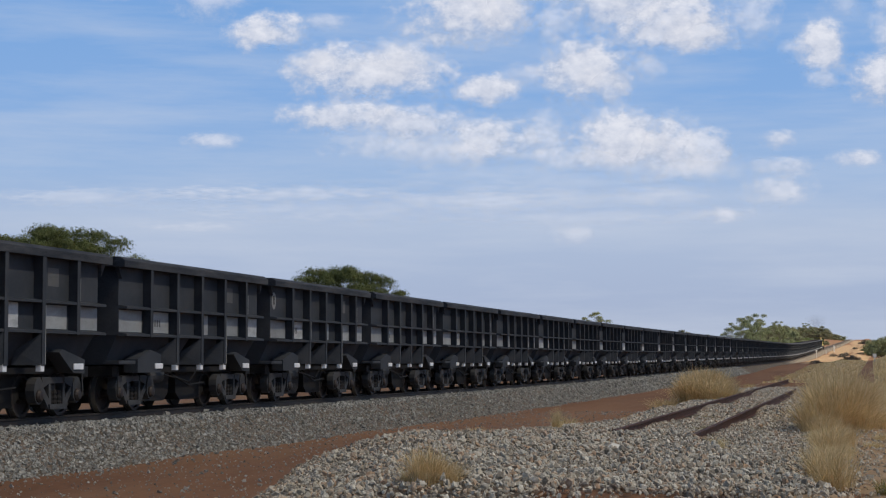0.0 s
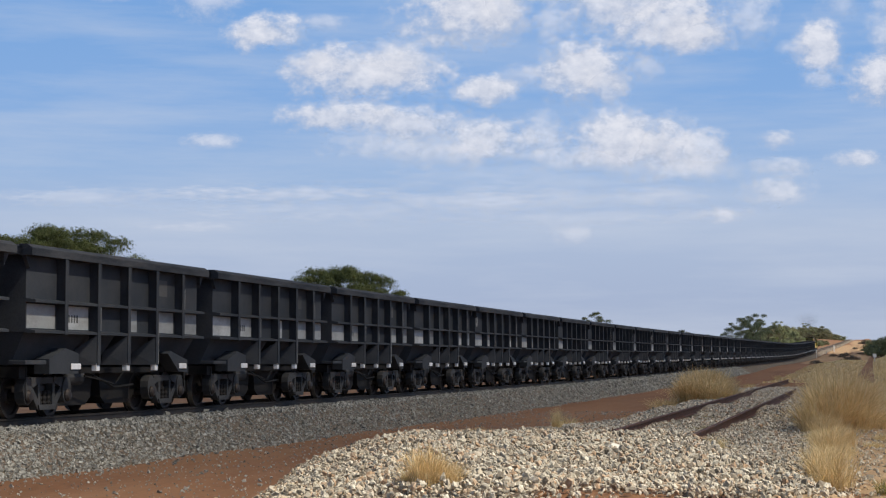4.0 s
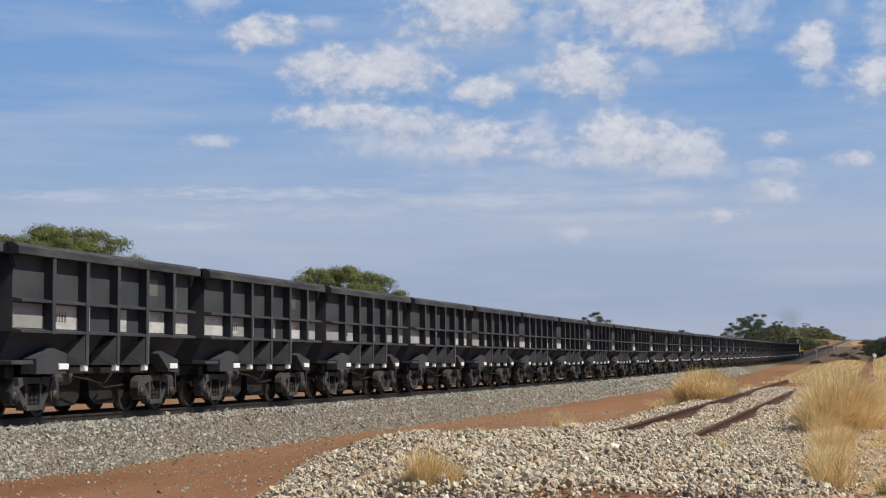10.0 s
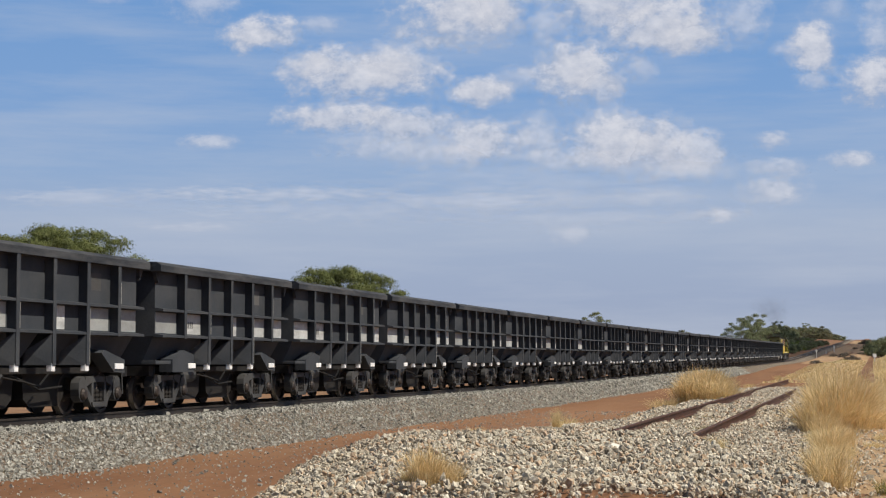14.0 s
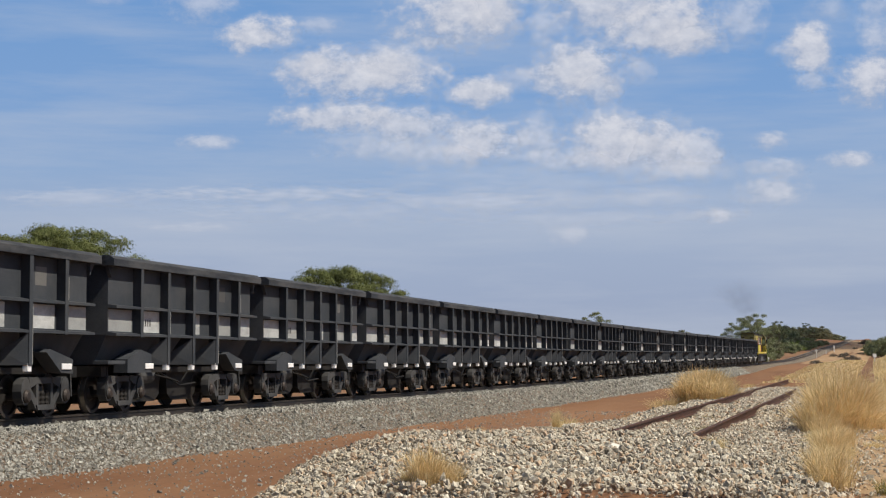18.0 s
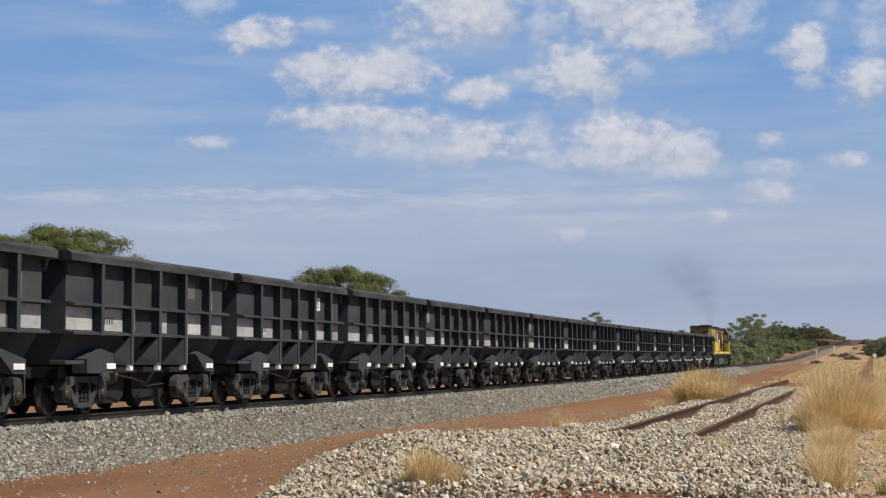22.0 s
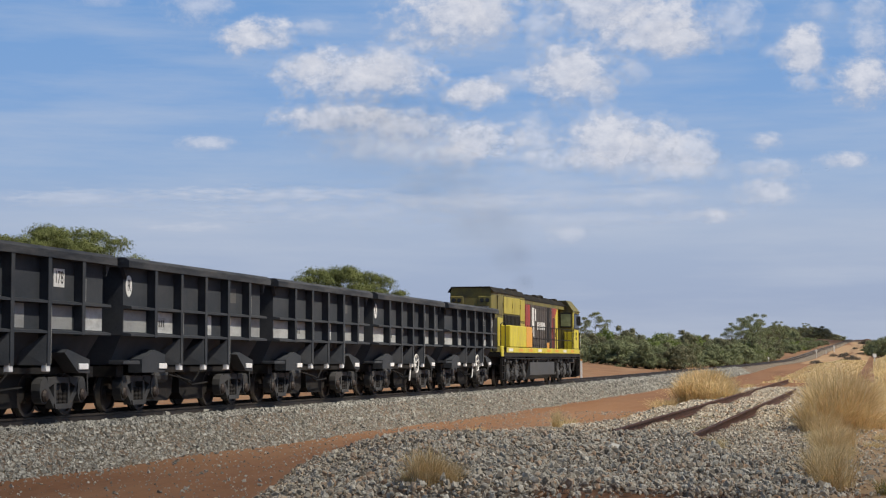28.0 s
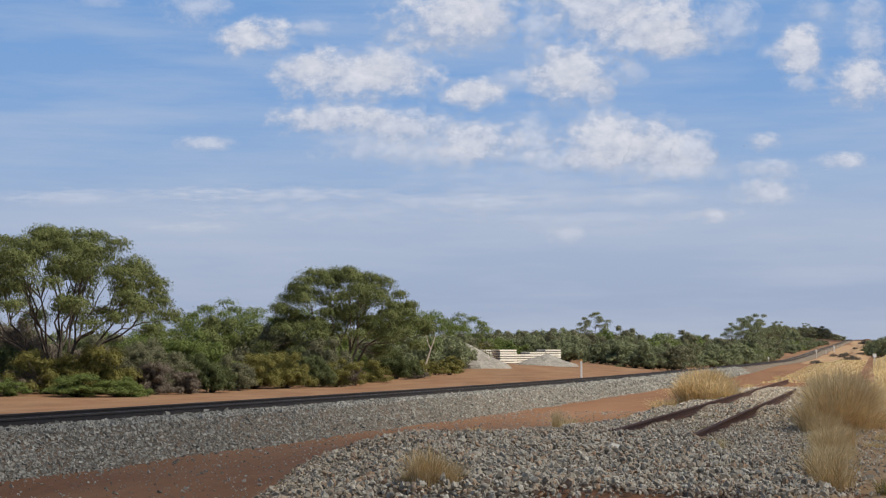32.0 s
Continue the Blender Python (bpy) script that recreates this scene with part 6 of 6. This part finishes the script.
def cloud_material():
    m = bpy.data.materials.new("cloud_vapour")
    m.use_nodes = True
    n, l = m.node_tree.nodes, m.node_tree.links
    n.clear()
    out = n.new("ShaderNodeOutputMaterial")
    co = n.new("ShaderNodeTexCoord")
    info = n.new("ShaderNodeObjectInfo")
    # distance from the middle, in the cloud's own box
    cen = n.new("ShaderNodeVectorMath")
    cen.operation = "MULTIPLY_ADD"
    cen.inputs[1].default_value, cen.inputs[2].default_value = (2, 2, 0), (-1, -1, 0)
    l.new(co.outputs["Generated"], cen.inputs[0])
    ln = n.new("ShaderNodeVectorMath")
    ln.operation = "LENGTH"
    l.new(cen.outputs[0], ln.inputs[0])
    off = n.new("ShaderNodeVectorMath")
    off.operation = "SCALE"
    off.inputs[0].default_value = (4000, 7000, 5000)
    l.new(info.outputs["Random"], off.inputs["Scale"])
    steep = n.new("ShaderNodeSeparateColor")
    l.new(info.outputs["Color"], steep.inputs[0])
    drawn = n.new("ShaderNodeCombineXYZ")
    drawn.inputs[0].default_value = drawn.inputs[2].default_value = 1.0
    l.new(steep.outputs[1], drawn.inputs[1])
    pull = n.new("ShaderNodeVectorMath")
    pull.operation = "MULTIPLY"
    l.new(co.outputs["Object"], pull.inputs[0])
    l.new(drawn.outputs[0], pull.inputs[1])
    add = n.new("ShaderNodeVectorMath")
    l.new(pull.outputs[0], add.inputs[0])
    l.new(off.outputs[0], add.inputs[1])
    big_n = n.new("ShaderNodeTexNoise")
    big_n.inputs["Scale"].default_value, big_n.inputs["Detail"].default_value = 0.0095, 2
    fine_n = n.new("ShaderNodeTexNoise")
    fine_n.inputs["Scale"].default_value, fine_n.inputs["Detail"].default_value, fine_n.inputs["Roughness"].default_value = 0.026, 9, 0.62
    l.new(add.outputs[0], big_n.inputs[0])
    l.new(add.outputs[0], fine_n.inputs[0])
    # density falls from the middle outwards and is broken by billows of two sizes
    m1 = n.new("ShaderNodeMath")
    m1.operation = "MULTIPLY_ADD"
    m1.inputs[1].default_value, m1.inputs[2].default_value = -1.25, -0.20
    l.new(ln.outputs["Value"], m1.inputs[0])
    m2 = n.new("ShaderNodeMath")
    m2.operation = "MULTIPLY_ADD"
    m2.inputs[1].default_value = 1.0
    l.new(big_n.outputs["Fac"], m2.inputs[0])
    l.new(m1.outputs[0], m2.inputs[2])
    m3 = n.new("ShaderNodeMath")
    m3.operation = "MULTIPLY_ADD"
    m3.inputs[1].default_value = 1.15
    l.new(fine_n.outputs["Fac"], m3.inputs[0])
    l.new(m2.outputs[0], m3.inputs[2])
    al = n.new("ShaderNodeMapRange")
    al.interpolation_type = "SMOOTHSTEP"
    al.inputs[1].default_value, al.inputs[2].default_value = -0.1, 0.95
    l.new(m3.outputs[0], al.inputs[0])
    l.new(steep.outputs[0], al.inputs[2])
    edge = n.new("ShaderNodeMapRange")
    edge.interpolation_type = "SMOOTHSTEP"
    edge.inputs[1].default_value, edge.inputs[2].default_value, edge.inputs[3].default_value, edge.inputs[4].default_value = 0.7, 1.0, 1.0, 0.0
    l.new(ln.outputs["Value"], edge.inputs[0])
    m4 = n.new("ShaderNodeMath")
    m4.operation = "MULTIPLY"
    l.new(al.outputs[0], m4.inputs[0])
    l.new(edge.outputs[0], m4.inputs[1])
    dens = n.new("ShaderNodeMath")
    dens.operation = "MULTIPLY"
    l.new(m4.outputs[0], dens.inputs[0])
    l.new(info.outputs["Alpha"], dens.inputs[1])
    # shading painted into the glow: greyish underside, white top, uneven with the billows
    up = n.new("ShaderNodeSeparateXYZ")
    l.new(cen.outputs[0], up.inputs[0])
    tone = n.new("ShaderNodeMath")
    tone.operation = "MULTIPLY_ADD"
    tone.inputs[1].default_value = 0.30
    l.new(up.outputs["Y"], tone.inputs[0])
    l.new(fine_n.outputs["Fac"], tone.inputs[2])
    tone2 = n.new("ShaderNodeMath")
    tone2.operation = "MULTIPLY_ADD"
    tone2.inputs[1].default_value = 0.35
    l.new(m3.outputs[0], tone2.inputs[0])
    l.new(tone.outputs[0], tone2.inputs[2])
    col = n.new("ShaderNodeValToRGB")
    col.color_ramp.elements[0].position, col.color_ramp.elements[0].color = 0.36, (0.44, 0.485, 0.60, 1)
    col.color_ramp.elements[1].position, col.color_ramp.elements[1].color = 0.98, (0.74, 0.745, 0.80, 1)
    l.new(tone2.outputs[0], col.inputs[0])
    # the cloud glows by itself in these painted tones
    em = n.new("ShaderNodeEmission")
    l.new(col.outputs[0], em.inputs[0])
    tr = n.new("ShaderNodeBsdfTransparent")
    ms = n.new("ShaderNodeMixShader")
    l.new(dens.outputs[0], ms.inputs[0])
    l.new(tr.outputs[0], ms.inputs[1])
    l.new(em.outputs[0], ms.inputs[2])
    l.new(ms.outputs[0], out.inputs[0])
    return m


M_CLOUD = cloud_material()
WHITE, THIN = "white fair-weather cumulus cloud", "thin pale veil of cloud"
clouds = []


def cloud(px, py, w, h, density, label):
    """A bank of cloud far off: a shallow shell, w by h thousandths of the view across."""
    k = SKY / 3150
    bm = bmesh.new()
    n = 10
    grid = [[bm.verts.new((1.5 * w * k * (i / n - 0.5), 1.5 * h * k * (j / n - 0.5), 60 * (1 - (2 * i / n - 1) ** 2) * (1 - (2 * j / n - 1) ** 2))) for i in range(n + 1)] for j in range(n + 1)]
    for j in range(n):
        for i in range(n):
            bm.faces.new((grid[j][i], grid[j][i + 1], grid[j + 1][i + 1], grid[j + 1][i]))
    ob = part("cloud", bm, M_CLOUD)
    ob.color = (0.62 if label == WHITE else 0.8, 5.0 if w > 5 * h else 1.35, 1, 0.88 * density if label == WHITE else density * (0.5 if w > 5 * h else 0.72))
    tagged(ob, label, "cloud", "clouds", "structure")
    clouds.append((ob, px, py))
    return ob


for row in ((458, 66, 150, 78, 1.0, WHITE), (360, 12, 150, 70, 0.7, THIN), (560, 48, 110, 36, 0.6, THIN), (640, 134, 310, 112, 1.0, WHITE), (700, 120, 150, 80, 0.8, WHITE), (555, 122, 130, 60, 0.7, WHITE),
            (852, 164, 120, 58, 1.0, WHITE), (805, 32, 260, 120, 1.0, WHITE), (870, 20, 130, 110, 0.8, WHITE), (1020, 128, 190, 122, 1.0, WHITE), (1050, 150, 110, 80, 0.8, WHITE),
            (1070, 15, 220, 110, 0.9, WHITE), (1165, 45, 260, 130, 1.0, WHITE), (1215, 68, 150, 70, 0.9, WHITE), (965, 50, 80, 70, 0.7, THIN), (1305, 36, 110, 110, 0.7, THIN),
            (1430, 88, 90, 100, 1.0, WHITE), (1385, 96, 70, 50, 0.6, THIN), (1433, 148, 60, 34, 0.8, THIN), (1535, 138, 150, 95, 1.0, WHITE), (1545, 70, 90, 80, 0.8, THIN), (1460, 14, 90, 50, 0.5, THIN), (1545, 15, 80, 50, 0.6, THIN),
            (1130, 128, 60, 50, 0.6, THIN), (915, 140, 80, 44, 0.6, THIN), (600, 212, 230, 62, 0.95, WHITE), (720, 222, 220, 72, 0.9, WHITE), (680, 262, 240, 60, 0.7, THIN),
            (858, 252, 170, 86, 0.95, WHITE), (800, 275, 200, 60, 0.7, THIN), (955, 240, 120, 90, 0.8, THIN), (1085, 250, 220, 120, 1.0, WHITE), (1150, 262, 180, 110, 0.9, WHITE), (1230, 270, 140, 80, 0.8, WHITE),
            (1010, 282, 260, 60, 0.8, THIN), (1200, 302, 260, 60, 0.7, THIN), (1360, 250, 64, 34, 0.9, THIN), (1502, 283, 100, 38, 1.0, THIN), (372, 253, 110, 32, 0.8, THIN), (1370, 298, 150, 40, 0.8, THIN),
            (1365, 340, 150, 56, 0.9, THIN), (1255, 380, 130, 34, 0.9, THIN), (1150, 352, 230, 44, 0.7, THIN), (1010, 416, 80, 36, 0.5, THIN),
            (470, 346, 520, 40, 0.9, THIN), (150, 350, 420, 36, 0.7, THIN), (860, 358, 560, 48, 0.8, THIN), (330, 402, 240, 22, 0.5, THIN), (930, 325, 620, 70, 0.45, THIN), (600, 378, 700, 50, 0.5, THIN), (1000, 388, 500, 40, 0.5, THIN),
            (180, 2, 120, 26, 0.4, THIN)):
    cloud(*row)


def cloud_rows(px, py):
    """The slow drift across the sky: the higher, the faster."""
    dx, dy = -(12 + 0.022 * px) * (1 - py / 700) / 32, 12 * max(0.0, 1 - py / 420) / 32
    rows = []
    for t in (0, 16, 32):
        x, y = px + dx * (t - 17), py + dy * (t - 17)
        at = Vector((0, 0, EYE)) + view @ Vector(((x - 784) / 3150, (441 - y) / 3150, -1)) * SKY
        rows.append((t, Matrix.Translation(at) @ view.to_4x4()))
    return rows


# ---------------------------------------------------------------- two clouds that pass before the sun
def shade_material(thickness):
    m = bpy.data.materials.new("sunlit_cloud_vapour")
    m.use_nodes = True
    n, l = m.node_tree.nodes, m.node_tree.links
    n.clear()
    out = n.new("ShaderNodeOutputMaterial")
    co = n.new("ShaderNodeTexCoord")
    no = n.new("ShaderNodeTexNoise")
    no.inputs["Scale"].default_value, no.inputs["Detail"].default_value = 0.012, 4
    l.new(co.outputs["Object"], no.inputs[0])
    cen = n.new("ShaderNodeVectorMath")
    cen.operation = "MULTIPLY_ADD"
    cen.inputs[1].default_value, cen.inputs[2].default_value = (2, 2, 0), (-1, -1, 0)
    l.new(co.outputs["Generated"], cen.inputs[0])
    sep = n.new("ShaderNodeSeparateXYZ")
    l.new(cen.outputs[0], sep.inputs[0])
    big = []
    for axis in ("X", "Y"):
        ab = n.new("ShaderNodeMath")
        ab.operation = "ABSOLUTE"
        l.new(sep.outputs[axis], ab.inputs[0])
        big.append(ab)
    mx = n.new("ShaderNodeMath")
    mx.operation = "MAXIMUM"
    l.new(big[0].outputs[0], mx.inputs[0])
    l.new(big[1].outputs[0], mx.inputs[1])
    rag = n.new("ShaderNodeMath")
    rag.operation = "MULTIPLY_ADD"
    rag.inputs[1].default_value = 0.08
    l.new(no.outputs["Fac"], rag.inputs[0])
    l.new(mx.outputs[0], rag.inputs[2])
    fade = n.new("ShaderNodeMapRange")
    fade.interpolation_type = "SMOOTHSTEP"
    fade.inputs[1].default_value, fade.inputs[2].default_value, fade.inputs[3].default_value, fade.inputs[4].default_value = 0.84, 0.98, thickness, 0.0
    l.new(rag.outputs[0], fade.inputs[0])
    di, tl, tr = n.new("ShaderNodeBsdfDiffuse"), n.new("ShaderNodeBsdfTranslucent"), n.new("ShaderNodeBsdfTransparent")
    for node in (di, tl):
        node.inputs[0].default_value = (0.85, 0.86, 0.88, 1)
    body, ms = n.new("ShaderNodeMixShader"), n.new("ShaderNodeMixShader")
    body.inputs[0].default_value = 0.4
    l.new(di.outputs[0], body.inputs[1])
    l.new(tl.outputs[0], body.inputs[2])
    l.new(fade.outputs[0], ms.inputs[0])
    l.new(tr.outputs[0], ms.inputs[1])
    l.new(body.outputs[0], ms.inputs[2])
    l.new(ms.outputs[0], out.inputs[0])
    return m


CLOUD_HEIGHT = 700.0
LEAD = Vector((math.sin(radians(SUN_AZIMUTH)), math.cos(radians(SUN_AZIMUTH)))) * CLOUD_HEIGHT / math.tan(radians(SUN_HEIGHT))      # from a shadow to the cloud that casts it


def sun_cloud(wide, deep, thickness):
    """A billowing sheet of cumulus, seen only by its shadow."""
    bm = bmesh.new()
    n, k = 24, 14
    grid = []
    for j in range(k + 1):
        v = 2 * j / k - 1
        grid.append([bm.verts.new((wide / 2 * (2 * i / n - 1), deep / 2 * v, 50 * (1 - (2 * i / n - 1) ** 2) * (1 - v * v) + 12 * math.sin(1.7 * i + 2.3 * j))) for i in range(n + 1)])
    for j in range(k):
        for i in range(n):
            bm.faces.new((grid[j][i], grid[j][i + 1], grid[j + 1][i + 1], grid[j + 1][i]))
    ob = part("cloud", bm, shade_material(thickness))
    return tagged(ob, "broad white cumulus drifting before the sun", "cloud", "clouds", "structure")


passing, coming = sun_cloud(1500, 560, 0.75), sun_cloud(1100, 640, 0.66)


# ---------------------------------------------------------------- exhaust smoke over the locomotive
def smoke_material():
    m = bpy.data.materials.new("thin_exhaust_smoke")
    m.use_nodes = True
    n, l = m.node_tree.nodes, m.node_tree.links
    n.clear()
    out = n.new("ShaderNodeOutputMaterial")
    co = n.new("ShaderNodeTexCoord")
    cen = n.new("ShaderNodeVectorMath")
    cen.operation = "MULTIPLY_ADD"
    cen.inputs[1].default_value, cen.inputs[2].default_value = (2, 0, 2), (-1, 0, -1)
    l.new(co.outputs["Generated"], cen.inputs[0])
    ln = n.new("ShaderNodeVectorMath")
    ln.operation = "LENGTH"
    l.new(cen.outputs[0], ln.inputs[0])
    no = n.new("ShaderNodeTexNoise")
    no.inputs["Scale"].default_value, no.inputs["Detail"].default_value = 0.7, 6
    l.new(co.outputs["Object"], no.inputs[0])
    fall = n.new("ShaderNodeMapRange")
    fall.interpolation_type = "SMOOTHSTEP"
    fall.inputs[1].default_value, fall.inputs[2].default_value, fall.inputs[3].default_value, fall.inputs[4].default_value = 0.0, 0.95, 0.24, 0.0
    l.new(ln.outputs["Value"], fall.inputs[0])
    mu = n.new("ShaderNodeMath")
    mu.operation = "MULTIPLY"
    l.new(fall.outputs[0], mu.inputs[0])
    l.new(no.outputs["Fac"], mu.inputs[1])
    di = n.new("ShaderNodeBsdfDiffuse")
    di.inputs[0].default_value = (0.10, 0.09, 0.085, 1)
    tr = n.new("ShaderNodeBsdfTransparent")
    ms = n.new("ShaderNodeMixShader")
    l.new(mu.outputs[0], ms.inputs[0])
    l.new(tr.outputs[0], ms.inputs[1])
    l.new(di.outputs[0], ms.inputs[2])
    l.new(ms.outputs[0], out.inputs[0])
    return m


M_SMOKE = smoke_material()
smoke = new("exhaust_smoke")
for y, z, w, h in ((12.3, 5.0, 1.6, 1.4), (9.5, 6.2, 3.2, 2.4), (4.0, 7.4, 5.2, 3.4), (-5.0, 8.4, 7.0, 4.0), (-15.0, 9.4, 9.0, 4.8)):
    bm = bmesh.new()
    n = 8
    grid = [[bm.verts.new((w * (i / n - 0.5), 0.8 * (1 - (2 * i / n - 1) ** 2) * (1 - (2 * j / n - 1) ** 2), h * (j / n - 0.5))) for i in range(n + 1)] for j in range(n + 1)]
    for j in range(n):
        for i in range(n):
            bm.faces.new((grid[j][i], grid[j][i + 1], grid[j + 1][i + 1], grid[j + 1][i]))
    puff = part("puff", bm, M_SMOKE, smoke)
    puff.matrix_basis = pose(0, y, z)
tagged(smoke, "thin brown exhaust smoke over the locomotive", "smoke")


# ---------------------------------------------------------------- what moves
def gone(t):
    """Metres that the train has run since the start; it slows a little."""
    return 18.257 * t - 0.01549 * t * t


def on_line(y, half):
    """A pose on the rails for a vehicle whose middle is at y."""
    a, b = float(rail_top(y - half)), float(rail_top(y + half))
    return pose(-TRACK, y, (a + b) / 2, math.degrees(math.atan2(b - a, 2 * half)))


def motions():
    times = [2.0 * i for i in range(17)]
    for i, w in enumerate(wagons):
        walk(w, [(t, on_line(34.35 + gone(30) - gone(t) - i * PITCH, 3.0)) for t in times])
    rows = []
    for t in times:
        m = on_line(39.93 + 10.5 + gone(30) - gone(t), 6.4)
        rows.append((t, m @ pose(0, -10.5, 0)))
    walk(loco, rows)
    walk(smoke, rows)
    # wheel sets roll; alike ones share their first one's action
    frames = [i / FPS for i in range(32 * FPS + 1)]
    for (y, radius), sets in ROLLING.items():
        walk(sets[0], [(t, pose(0, y, 0, math.degrees(gone(t) / radius))) for t in frames])
        first = sets[0].animation_data
        mates = sets[1:] + [o for o in bpy.data.objects if o.data == sets[0].data and o != sets[0]] + \
            [o for m in sets[1:] for o in bpy.data.objects if o.data == m.data]
        for ob in mates:
            ob.rotation_mode = "QUATERNION"
            keys = ob.animation_data_create()
            keys.action = first.action
            keys.action_slot = first.action_slot
    for ob, px, py in clouds:
        walk(ob, cloud_rows(px, py))
    # the shadow of the one leaves as the train runs by; the other's comes up from behind near the end
    walk(passing, [(t, pose(LEAD.x, 95 + 43 * t + LEAD.y, CLOUD_HEIGHT)) for t in (0, 16, 32)])
    walk(coming, [(t, pose(LEAD.x, rim - 302 + LEAD.y, CLOUD_HEIGHT)) for t, rim in ((0, -200), (22, -22), (25, 16), (27.5, 52), (29, 62), (32, 74))])


motions()
